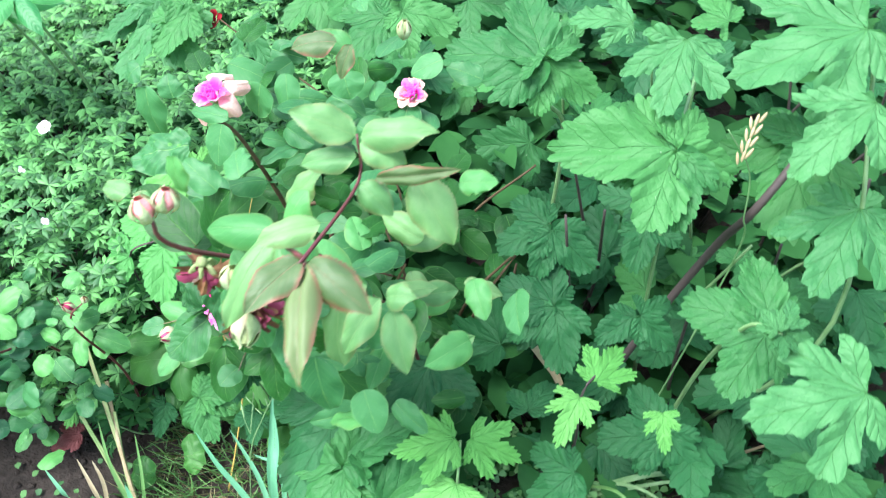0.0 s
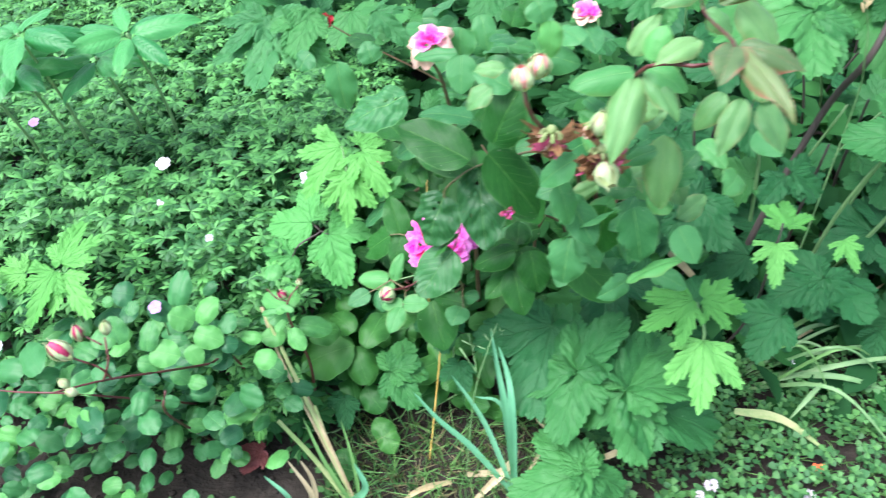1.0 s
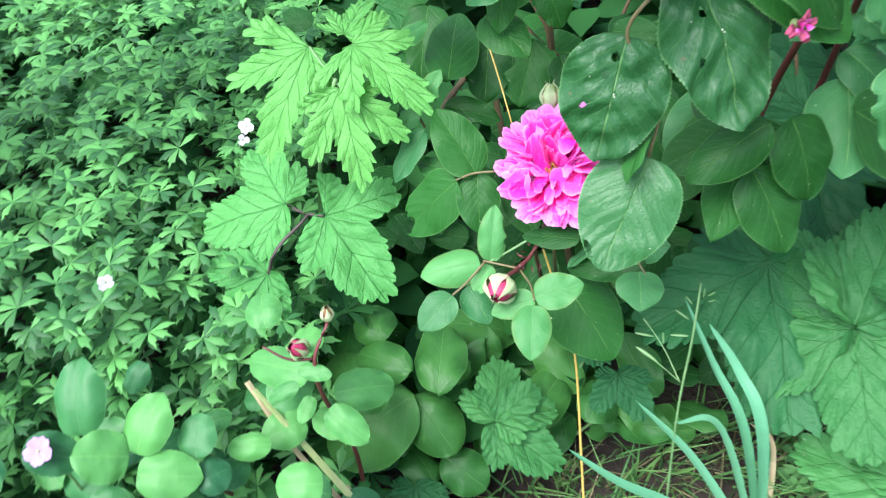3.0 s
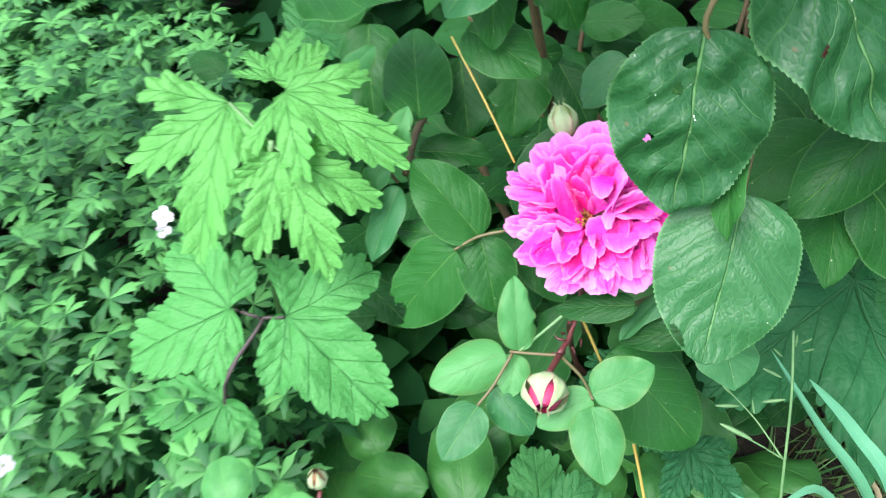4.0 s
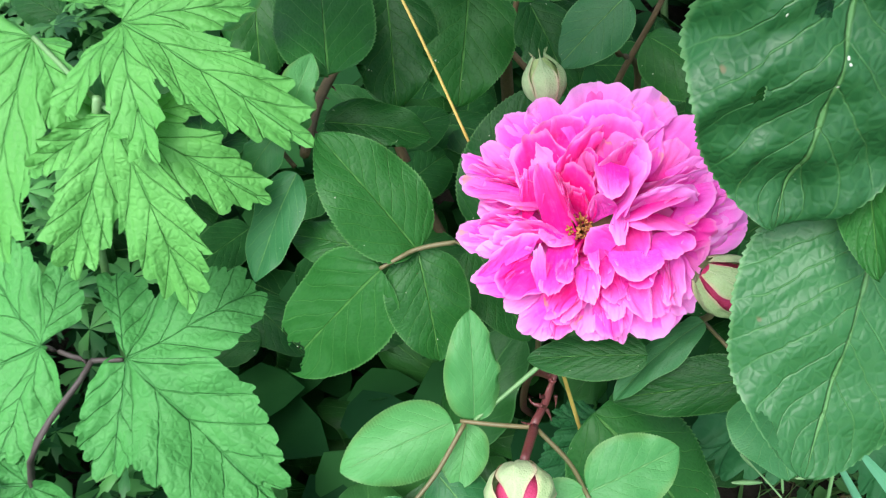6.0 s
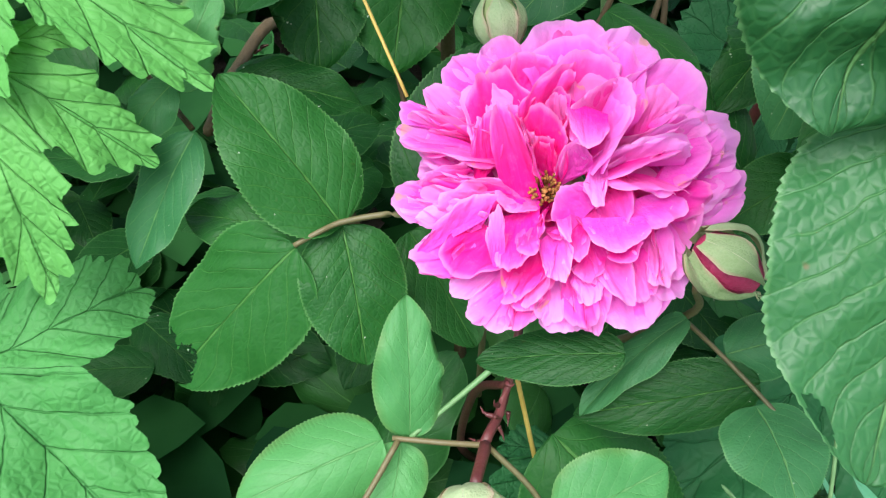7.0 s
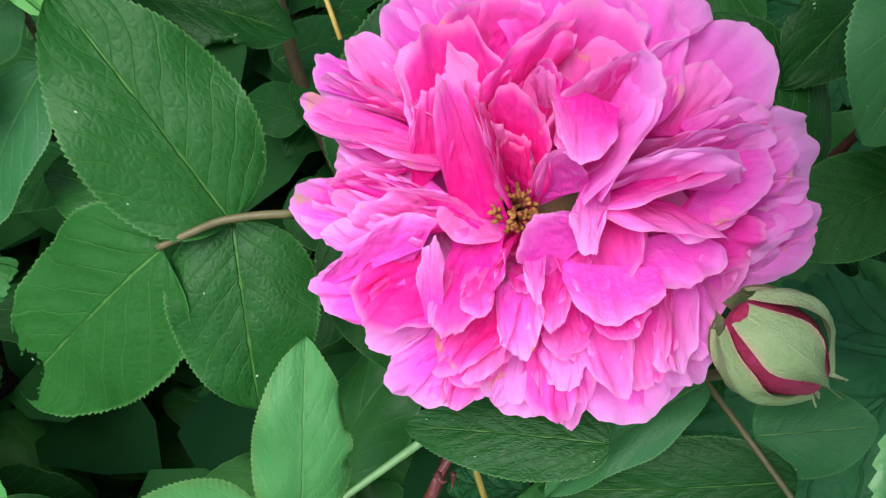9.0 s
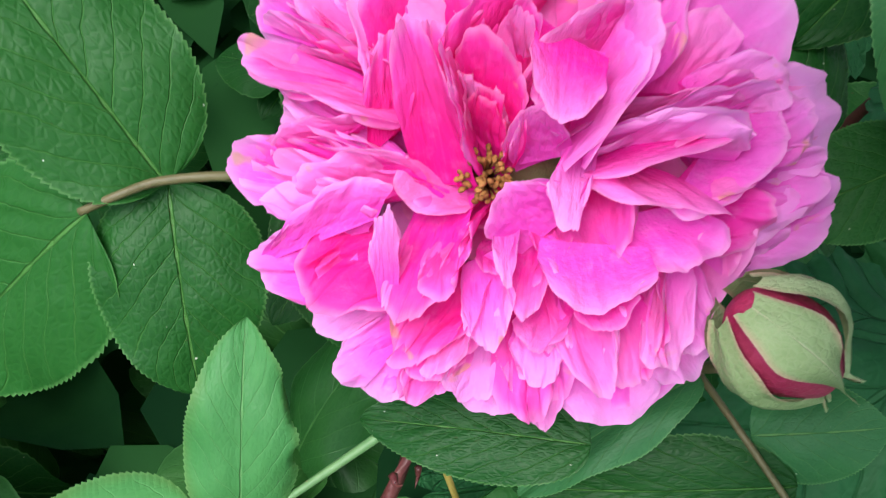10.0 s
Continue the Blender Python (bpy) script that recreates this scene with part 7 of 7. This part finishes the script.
stem(mini, "redstem", [(-0.5555, -0.1519, 0.2000), (-0.4673, -0.1690, 0.2200), (-0.3889, -0.1634, 0.2200), (-0.3, -0.08, 0.1)], 0.0009, 0.0014)
bud(mini, (-0.3043, -0.2490, 0.4160), (-0.6, 0.1, 0.5), 0.0085, 0.022, "budred", 0.1, seed=11, name="red_rosebud", cover=0.3)
bud(mini, (-0.2996, -0.2240, 0.4120), (-0.2, 0.3, 0.8), 0.0055, 0.015, "budred", 0.08, seed=12, name="red_rosebud", cover=0.35)
bud(mini, (-0.2806, -0.2095, 0.4050), (0.0, 0.2, 0.8), 0.005, 0.014, "sepal", 0.0, seed=13, name="green_rosebud")
bud(mini, (-0.3004, -0.2662, 0.3900), (-0.5, 0.1, 0.4), 0.004, 0.01, "sepal", 0.0, seed=14, name="green_rosebud")
bud(mini, (-0.2924, -0.2715, 0.3850), (-0.5, -0.1, 0.3), 0.004, 0.01, "sepal", 0.0, seed=15, name="green_rosebud")

# shoot with a small red bud
shoot = thing("miniature_rose", (-0.16, -0.03, 0.0), "leafy rose shoot with a small red bud", "rose bush")
leaf(shoot, "mini", (-0.1786, -0.0431, 0.3100), (-0.1793, -0.0230, 0.3200), 0.0240)
leaf(shoot, "mini", (-0.1575, -0.0591, 0.3000), (-0.1566, -0.0418, 0.3050), 0.0207)
leaf(shoot, "mini", (-0.1600, -0.0587, 0.2800), (-0.1989, -0.0331, 0.2750), 0.0264)
leaf(shoot, "mini", (-0.1639, -0.0791, 0.3000), (-0.1825, -0.0818, 0.2950), 0.0104)
leaf(shoot, "mini", (-0.1638, -0.0688, 0.3000), (-0.1458, -0.0774, 0.3000), 0.0105)
leaf(shoot, "mini", (-0.1613, -0.0668, 0.2700), (-0.1705, -0.0800, 0.2650), 0.0109)
leaf(shoot, "mini", (-0.1537, -0.0746, 0.2650), (-0.1346, -0.0955, 0.2550), 0.0209)
leaf(shoot, "mini", (-0.1505, -0.0531, 0.2500), (-0.1112, -0.0480, 0.2400), 0.0292)
leaf(shoot, "mini", (-0.1946, -0.0865, 0.2150), (-0.1641, -0.0985, 0.2100), 0.0288)
leaf(shoot, "mini", (-0.2110, -0.0478, 0.2000), (-0.2248, -0.0459, 0.2000), 0.0176)
leaf(shoot, "mini", (-0.2309, -0.0550, 0.1900), (-0.2433, -0.0555, 0.1850), 0.0185)
leaf(shoot, "mini", (-0.2397, -0.0357, 0.2200), (-0.2217, -0.0324, 0.2200), 0.0156)
stem(shoot, "redstem", [(-0.1422, -0.0567, 0.3200), (-0.1530, -0.0680, 0.3050), (-0.1551, -0.0676, 0.2700), (-0.15, -0.04, 0.15), (-0.16, -0.03, 0.0)], 0.0009, 0.002)
stem(shoot, "redstem", [(-0.1805, -0.0564, 0.3100), (-0.1674, -0.0634, 0.3030), (-0.1535, -0.0639, 0.3000)], 0.0007, 0.0009)
bud(shoot, (-0.1614, -0.0610, 0.3080), (-0.3, -0.3, 0.7), 0.0055, 0.014, "budred", 0.12, seed=21, name="red_rosebud", cover=0.35)
bud(shoot, (-0.1418, -0.0521, 0.3220), (0.1, 0.1, 0.9), 0.0035, 0.009, "brown", 0.1, seed=22, name="withered_bud")

# ---- round basal leaves ----
basal = thing("basal_plant", (-0.1, 0.03, 0.0), "rosette of rounded crinkled fresh green leaves", "plant")
leaf(basal, "round", (-0.1029, 0.0031, 0.1500), (-0.1757, -0.0196, 0.1250), 0.0669)
leaf(basal, "round", (-0.1012, 0.0102, 0.1700), (-0.1416, 0.0400, 0.1700), 0.0350)
leaf(basal, "round", (-0.0853, -0.0066, 0.1600), (-0.0683, 0.0527, 0.1700), 0.0426)
leaf(basal, "round", (-0.1028, 0.0104, 0.1400), (-0.0809, -0.0350, 0.1200), 0.0457)
leaf(basal, "round", (-0.1513, -0.0258, 0.1900), (-0.1168, 0.0000, 0.1900), 0.0341)
leaf(basal, "round", (-0.0305, -0.0364, 0.1350), (0.0192, 0.0085, 0.1400), 0.0405)
leaf(basal, "round", (-0.0890, -0.0145, 0.0850), (-0.0601, -0.0432, 0.0700), 0.0387)
leaf(basal, "round", (-0.0591, -0.0559, 0.0550), (-0.0395, -0.0882, 0.0450), 0.0330)
leaf(basal, "round", (-0.1433, 0.0011, 0.1600), (-0.1567, 0.0556, 0.1600), 0.0416)
leaf(basal, "round", (-0.1195, 0.0424, 0.1700), (-0.1272, 0.0768, 0.1800), 0.0370)
leaf(basal, "round", (0.0214, -0.0369, 0.1300), (0.0552, -0.0033, 0.1300), 0.0365)
leaf(basal, "round", (0.0492, -0.0338, 0.1200), (0.0831, -0.0287, 0.1150), 0.0419)
leaf(basal, "round", (-0.1315, -0.0277, 0.0700), (-0.1556, -0.0522, 0.0550), 0.0376)
leaf(basal, "round", (-0.1060, -0.0948, 0.0550), (-0.0979, -0.1344, 0.0350), 0.0391)
leaf(basal, "round", (-0.0716, -0.0489, 0.0600), (-0.0405, -0.0759, 0.0500), 0.0327)
for _ in range(46):
    x, y = R.uniform(-0.17, 0.1), R.uniform(-0.03, 0.12)
    z = R.uniform(0.04, 0.13)
    way, ln = level_way(), R.uniform(0.04, 0.06)
    leaf(basal, "round", (x, y, z), Vector((x, y, z)) + (way.normalized() + Vector((0, 0, R.uniform(0.1, 1.0)))) * ln, ln * 0.75, R.uniform(-50, 50))

# ---- peony at the back ----
peony = thing("peony", (-0.62, 0.55, 0.0), "dark green peony foliage with long smooth leaflets", "plant")
PEONY = random.Random(21)
for cx, cy, cz, size in ((-0.5702, 0.1919, 0.4246, 0.085), (-0.4835, 0.2414, 0.4132, 0.085), (-0.6198, 0.1767, 0.4154, 0.08), (-0.5414, 0.1825, 0.4771, 0.09), (-0.4189, 0.2232, 0.4628, 0.09)):
    turn = PEONY.uniform(0, 1)
    for k in range(7):
        a = turn + 2 * math.pi * k / 7
        ln = size * PEONY.uniform(0.75, 1.05)
        off = Vector((math.cos(a), math.sin(a), PEONY.uniform(-0.25, 0.15)))
        leaf(peony, "peony", Vector((cx, cy, cz)) + off * 0.008, Vector((cx, cy, cz)) + off * ln, ln * 0.4, PEONY.uniform(-20, 20))
    stem(peony, "palestem", [(cx, cy, cz), (cx, cy + 0.06, cz * 0.6), (0.8 * cx - 0.12, cy + 0.12, 0.0)], 0.0018, 0.003)
for _ in range(60):
    x, y = R.uniform(-1.0, -0.35), R.uniform(0.78, 1.15)
    z, way, ln = R.uniform(0.15, 0.42), level_way(), R.uniform(0.07, 0.1)
    leaf(peony, "peony", (x, y, z), Vector((x, y, z)) + way.normalized() * ln, ln * 0.4, R.uniform(-25, 25))

# ---- cut iris stub and blades ----
IRIS = (-0.0676, -0.1644, 0.0000)
iris = thing("iris_clump", IRIS, "cut-back iris with straw-coloured dry and green blades", "plant")
def strap(plant, material, points, width, label=""):
    return blade(plant, material, points, width, "blade", label)


def cut_blade(plant, material, points, w0, w1, name="blade", label=""):
    """A stiff blade cut off square at its top, folded along the middle."""
    line = smooth_path(points, 6)
    n, verts, uvs = len(line), [], []
    for i, p in enumerate(line):
        t = i / (n - 1)
        d = (line[min(i + 1, n - 1)] - line[max(i - 1, 0)]).normalized()
        across = d.cross(Vector((0.1, -0.7, 0.7))).normalized()
        nor = across.cross(d)
        w = 0.5 * (w0 + (w1 - w0) * t)
        for s, k in ((-1, 0.3), (0, 0.75), (1, 0.3), (1, -0.1), (0, 0.2), (-1, -0.1)):
            verts.append(p + across * w * s + nor * w * k)
            uvs.append((s, t))
    faces = grid_faces(n, 6, True) + [tuple(range(6))[::-1], tuple(range((n - 1) * 6, n * 6))]
    return part(name, mesh(name, verts, faces, uvs, False), material, plant, label)


cut_blade(iris, "greenstraw", [IRIS, (-0.1656, -0.0662, 0.1752), (-0.2016, -0.0310, 0.2397)], 0.006, 0.003)
cut_blade(iris, "straw", [IRIS, (-0.1757, -0.0606, 0.1679), (-0.2062, -0.0237, 0.2397)], 0.0032, 0.0038, label="dry straw-coloured blade")
cut_blade(iris, "straw", [IRIS, (-0.1123, -0.1189, 0.0900), (-0.1614, -0.0608, 0.1500)], 0.004, 0.005, label="dry straw-coloured blade")
cut_blade(iris, "greenstraw", [IRIS, (-0.1334, -0.1259, 0.0700), (-0.1834, -0.0994, 0.1100)], 0.007, 0.005)
cut_blade(iris, "greenstraw", [IRIS, (-0.1041, -0.1288, 0.0700), (-0.1376, -0.0847, 0.1300)], 0.007, 0.004)
strap(iris, "grass", [IRIS, (-0.1155, -0.1371, 0.0800), (-0.1482, -0.1033, 0.1300)], 0.007)
strap(iris, "grass", [IRIS, (-0.0837, -0.1253, 0.0700), (-0.1016, -0.0964, 0.1200)], 0.006)
strap(iris, "blade", [(-0.1, -0.15, 0.0), (-0.0602, -0.1661, 0.0800), (-0.0730, -0.1548, 0.1200)], 0.012)
strap(iris, "blade", [(-0.18, -0.17, 0.0), (-0.1527, -0.1839, 0.0700), (-0.1834, -0.1730, 0.1000)], 0.009)
strap(iris, "straw", [(-0.14, -0.16, 0.0), (-0.1330, -0.1612, 0.0500), (-0.1621, -0.1436, 0.0900)], 0.009)
strap(iris, "straw", [(-0.13, -0.16, 0.0), (-0.1336, -0.1456, 0.0500), (-0.1493, -0.1350, 0.0800)], 0.008)

# ---- bluish grass tuft and oat grass ----
tuft = thing("grass_tuft", (0.1, -0.06, 0.04), "tuft of broad bluish-green grass blades", "grass")
TUFT = (0.1250, -0.1350, 0.0500)
blade(tuft, "blade", [TUFT, (0.1042, -0.1037, 0.1821), (0.0899, -0.0701, 0.2226), (0.0779, -0.0403, 0.2574)], 0.0105, twist=0.5)
blade(tuft, "blade", [TUFT, (0.1115, -0.1087, 0.1906), (0.1024, -0.0800, 0.2236), (0.0891, -0.0572, 0.2470)], 0.0105, twist=-0.6)
blade(tuft, "blade", [TUFT, (0.0800, -0.0953, 0.1430), (0.0368, -0.0764, 0.2080)], 0.0085)
blade(tuft, "blade", [TUFT, (0.1014, -0.0820, 0.1568), (0.0648, -0.0801, 0.1763)], 0.0075)
blade(tuft, "blade", [TUFT, (0.0661, -0.1094, 0.1091), (0.0229, -0.0974, 0.1451), (-0.0095, -0.0845, 0.1787)], 0.0095)
blade(tuft, "straw", [TUFT, (0.1581, -0.0718, 0.0900), (0.1429, -0.0569, 0.1100)], 0.006)
blade(tuft, "straw", [(0.06, -0.1, 0.03), (0.1205, -0.1031, 0.0500), (0.0879, -0.1371, 0.0600)], 0.012)
stem(tuft, "palestem", [(0.0853, -0.0439, 0.2726), (0.0764, -0.0619, 0.2403), (0.0648, -0.0830, 0.1808), (0.06, -0.11, 0.03)], 0.0006, 0.0009, "stalk")


def spikelet(plant, at, way, ln=0.011):
    way = Vector(way).normalized()
    verts, faces = ellipsoid(Vector(at) + way * ln / 2, way, ln * 0.08, ln, 6, 6)
    part("spikelet", mesh("spikelet", verts, faces), "palestem", plant)


for foot_at, tip_at in (
    ((0.0913, -0.0446, 0.2592), (0.0933, -0.0471, 0.2643)),
    ((0.0903, -0.0476, 0.2571), (0.0919, -0.0507, 0.2616)),
    ((0.0820, -0.0445, 0.2538), (0.0791, -0.0424, 0.2583)),
    ((0.0777, -0.0515, 0.2481), (0.0706, -0.0448, 0.2524)),
    ((0.0747, -0.0600, 0.2427), (0.0635, -0.0565, 0.2433)),
    ((0.0597, -0.0575, 0.2363), (0.0604, -0.0534, 0.2432)),
    ((0.0558, -0.0511, 0.2373), (0.0444, -0.0466, 0.2390)),
    ((0.0555, -0.0461, 0.2394), (0.0515, -0.0406, 0.2450)),
    ((0.0536, -0.0661, 0.2299), (0.0427, -0.0541, 0.2349)),
    ((0.0887, -0.0444, 0.2578), (0.0894, -0.0430, 0.2640)),
):
    spikelet(tuft, foot_at, Vector(tip_at) - Vector(foot_at), max(0.008, (Vector(tip_at) - Vector(foot_at)).length))
stem(tuft, "palestem", [(0.0657, -0.0760, 0.2177), (0.0598, -0.0588, 0.2334), (0.0531, -0.0432, 0.2433)], 0.0005, 0.0003, "stalk")
stem(tuft, "palestem", [(0.0655, -0.0754, 0.2179), (0.0562, -0.0692, 0.2275), (0.0486, -0.0622, 0.2328)], 0.0005, 0.0003, "stalk")
seed = thing("grass_stalk", (0.46, 0.12, 0.08), "tall grass stalk with a pale pink seed head", "grass")
stem(seed, "palestem", [(0.4339, 0.1905, 0.6000), (0.4655, 0.2059, 0.5500), (0.4778, 0.2013, 0.5000), (0.4873, 0.2017, 0.4200), (0.46, 0.12, 0.08)], 0.0006, 0.0012, "stalk")
for k in range(12):
    verts, faces = ellipsoid(Vector((0.4548, 0.1934, 0.5800)) + Vector((0.004 * (k % 3 - 1), 0.002 * k, 0.003 * k - 0.01)), (0.3 * (k % 3 - 1), 0.4, 0.8), 0.0016, 0.012, 6, 6)
    part("spikelet", mesh("spikelet", verts, faces), "straw", seed)

# ---- bent dry iris leaves on the lawn ----
dry = thing("iris_clump", (0.5, 0.05, 0.09), "collapsed iris leaves, straw-coloured and green, on lawn", "plant")
for k in range(13):
    x0, y0 = 0.43 + 0.02 * R.uniform(-1, 1), 0.07 + 0.03 * R.uniform(-1, 1)
    a = R.uniform(-0.9, 0.5)
    ln = R.uniform(0.12, 0.26)
    p1 = (x0 + ln * 0.5 * math.cos(a), y0 + ln * 0.5 * math.sin(a), 0.13 + R.uniform(0, 0.05))
    p2 = (x0 + ln * math.cos(a + 0.15), y0 + ln * math.sin(a + 0.15), 0.1 + R.uniform(0, 0.03))
    blade(dry, R.choice(("straw", "grass", "grass", "palestem", "grass")), [(x0, y0, 0.08), p1, p2], R.uniform(0.005, 0.011))
blade(dry, "greenstraw", [(0.3911, -0.0299, 0.1300), (0.4522, -0.0285, 0.1200), (0.5055, -0.0531, 0.1000)], 0.014)
blade(dry, "palestem", [(0.5002, 0.0116, 0.1500), (0.4767, -0.0139, 0.1400), (0.4621, -0.0268, 0.1200)], 0.008)
blade(dry, "straw", [(0.1173, -0.1107, 0.0900), (0.0970, -0.1291, 0.0700), (0.0676, -0.1622, 0.0600)], 0.014)
blade(dry, "straw", [(0.0421, -0.1186, 0.0400), (0.0033, -0.1414, 0.0500), (-0.0253, -0.1580, 0.0300)], 0.01)
blade(dry, "straw", [(0.2487, -0.1014, 0.1300), (0.2281, -0.1100, 0.1200), (0.1987, -0.0988, 0.1000)], 0.01)
blade(dry, "straw", [(0.3083, 0.1838, 0.2000), (0.3510, 0.1767, 0.1600), (0.3954, 0.1420, 0.1200)], 0.014)

# ---- lawn, clover and dead grass ----
spots = []
for _ in range(5200):
    x, y = R.uniform(0.0, 1.2), R.uniform(-0.75, 0.2)
    if (x - 0.45) ** 2 + (y + 0.15) ** 2 > 0.3 + 0.2 * noise.noise(Vector((4 * x, 4 * y, 8))) or x < 0.16 and y > -0.12 and R.random() < 0.6:
        continue
    way = Vector((R.uniform(-0.7, 0.7), R.uniform(-0.7, 0.5), R.uniform(0.3, 1.2)))
    ln = R.uniform(0.02, 0.055)
    spots.append(((x, y, ground_height(x, y) - 0.002), way, (R.uniform(-0.5, 0.5), -0.6, 0.8), ln, R.uniform(0.0016, 0.0034)))
scatter("lawn_grass", "short green lawn grass beside the bed", "grass", "grass", BLADES, spots)
spots = []
for _ in range(5200):
    x, y = R.uniform(0.16, 1.1), R.uniform(-0.6, 0.12)
    size = R.uniform(0.006, 0.012)
    spots.append(((x, y, ground_height(x, y) + R.uniform(0.008, 0.05)), level_way(), facing(35), size, size))
scatter("clover", "green clover leaves growing through lawn grass", "clover", "clover", CLOVER, spots)
spots = []
for _ in range(520):
    x, y = R.uniform(-0.1, 0.2), R.uniform(-0.32, -0.01)
    way = Vector((R.uniform(-1, 1), R.uniform(-1, 0.6), R.uniform(0.05, 0.7)))
    spots.append(((x, y, ground_height(x, y)), way, (R.uniform(-0.5, 0.5), -0.4, 0.9), R.uniform(0.03, 0.09), R.uniform(0.001, 0.0022)))
scatter("dead_grass", "tangle of dry straw-coloured grass on the soil", "grass", "deadgrass", BLADES, spots)
spots = []
for _ in range(1500):
    x, y = R.uniform(-0.12, 0.2), R.uniform(-0.32, -0.01)
    way = Vector((R.uniform(-0.6, 0.6), R.uniform(-0.7, 0.5), R.uniform(0.4, 1.2)))
    spots.append(((x, y, ground_height(x, y)), way, (R.uniform(-0.5, 0.5), -0.4, 0.9), R.uniform(0.03, 0.09), R.uniform(0.0014, 0.003)))
scatter("bed_grass", "thin green grass growing at the bed's edge", "grass", "grass", BLADES, spots)
spots = []
for _ in range(260):
    x, y = R.uniform(-0.65, -0.12), R.uniform(-0.5, -0.02)
    size = R.uniform(0.006, 0.014)
    spots.append(((x, y, ground_height(x, y) + R.uniform(0.006, 0.02)), level_way(), facing(30), size, size))
scatter("seedlings", "small weed seedlings on bare soil", "weed", "clover", CLOVER + SIMPLE, spots)


def clover_head(at, r):
    head = thing("clover_flower", at, "round white clover flower head in the lawn", "flower", "clover flowers")
    rng = random.Random(int(at[0] * 1e4))
    for _ in range(34):
        d = Vector((rng.uniform(-1, 1), rng.uniform(-1, 1), rng.uniform(-0.5, 1))).normalized()
        verts, faces = ellipsoid(Vector(at) + d * r * 0.6, d, r * 0.13, r * 0.8, 5, 5)
        part("floret", mesh("floret", verts, faces), "white", head)
    stem(head, "palestem", [at, (at[0], at[1], at[2] - 0.06)], 0.0008, 0.001, "stalk")


clover_head((0.3544, -0.1307, 0.1150), 0.009)
clover_head((0.4773, -0.1165, 0.0900), 0.009)
clover_head((0.3409, -0.1425, 0.1100), 0.006)
clover_head((0.4788, 0.0611, 0.1250), 0.005)
clods = []
for _ in range(500):
    x, y = R.uniform(-0.7, 0.15), R.uniform(-0.5, 0.05)
    v, f = ellipsoid((x, y, ground_height(x, y)), facing(60), R.uniform(0.002, 0.007), R.uniform(0.004, 0.01), 6, 5)
    clods.append((v, f))
verts, faces = [], []
for v, f in clods:
    base = len(verts)
    verts += v
    faces += [tuple(i + base for i in q) for q in f]
crumbs = new("soil_crumbs", mesh("soil_crumbs", verts, faces))
crumbs.data.materials.append(M["soil"])
tagged(crumbs, "loose dark crumbs of garden soil", "soil", kind="stuff")
red = thing("dead_leaf", (-0.2144, -0.1081, 0.0200), "fallen dark red lobed leaf on the soil", "leaf")
DEADLEAF = OLD[1].copy()
part("blade", DEADLEAF, plain_material("dark_red_leaf", (0.09, 0.018, 0.02), (0.17, 0.05, 0.045), 30.0, 0.55, 0.35, 0.4), red, "", Matrix.Translation((-0.2163, -0.0976, 0.0300)) @ Matrix.Diagonal((0.04, 0.04, 0.03, 1)) @ Matrix.Rotation(2.6, 4, "Z"))

bit = thing("fallen_petal", (0.4924, -0.0890, 0.1000), "small fallen orange-red petal lying on the lawn", "petal")
part("blade", petal_mesh("petal", 0.016, 0.014, 0.4, 0.2, 0.08, 5, 0.1, 9, 9), plain_material("orange_petal", (0.6, 0.06, 0.02), (0.8, 0.16, 0.06), 90.0, 0.55, 0.3, 0.3), bit, "", Matrix.Translation((0.4924, -0.0890, 0.1000)))

# ---- undergrowth that fills the depth of the bed, its deep shade put into the leaf colour ----
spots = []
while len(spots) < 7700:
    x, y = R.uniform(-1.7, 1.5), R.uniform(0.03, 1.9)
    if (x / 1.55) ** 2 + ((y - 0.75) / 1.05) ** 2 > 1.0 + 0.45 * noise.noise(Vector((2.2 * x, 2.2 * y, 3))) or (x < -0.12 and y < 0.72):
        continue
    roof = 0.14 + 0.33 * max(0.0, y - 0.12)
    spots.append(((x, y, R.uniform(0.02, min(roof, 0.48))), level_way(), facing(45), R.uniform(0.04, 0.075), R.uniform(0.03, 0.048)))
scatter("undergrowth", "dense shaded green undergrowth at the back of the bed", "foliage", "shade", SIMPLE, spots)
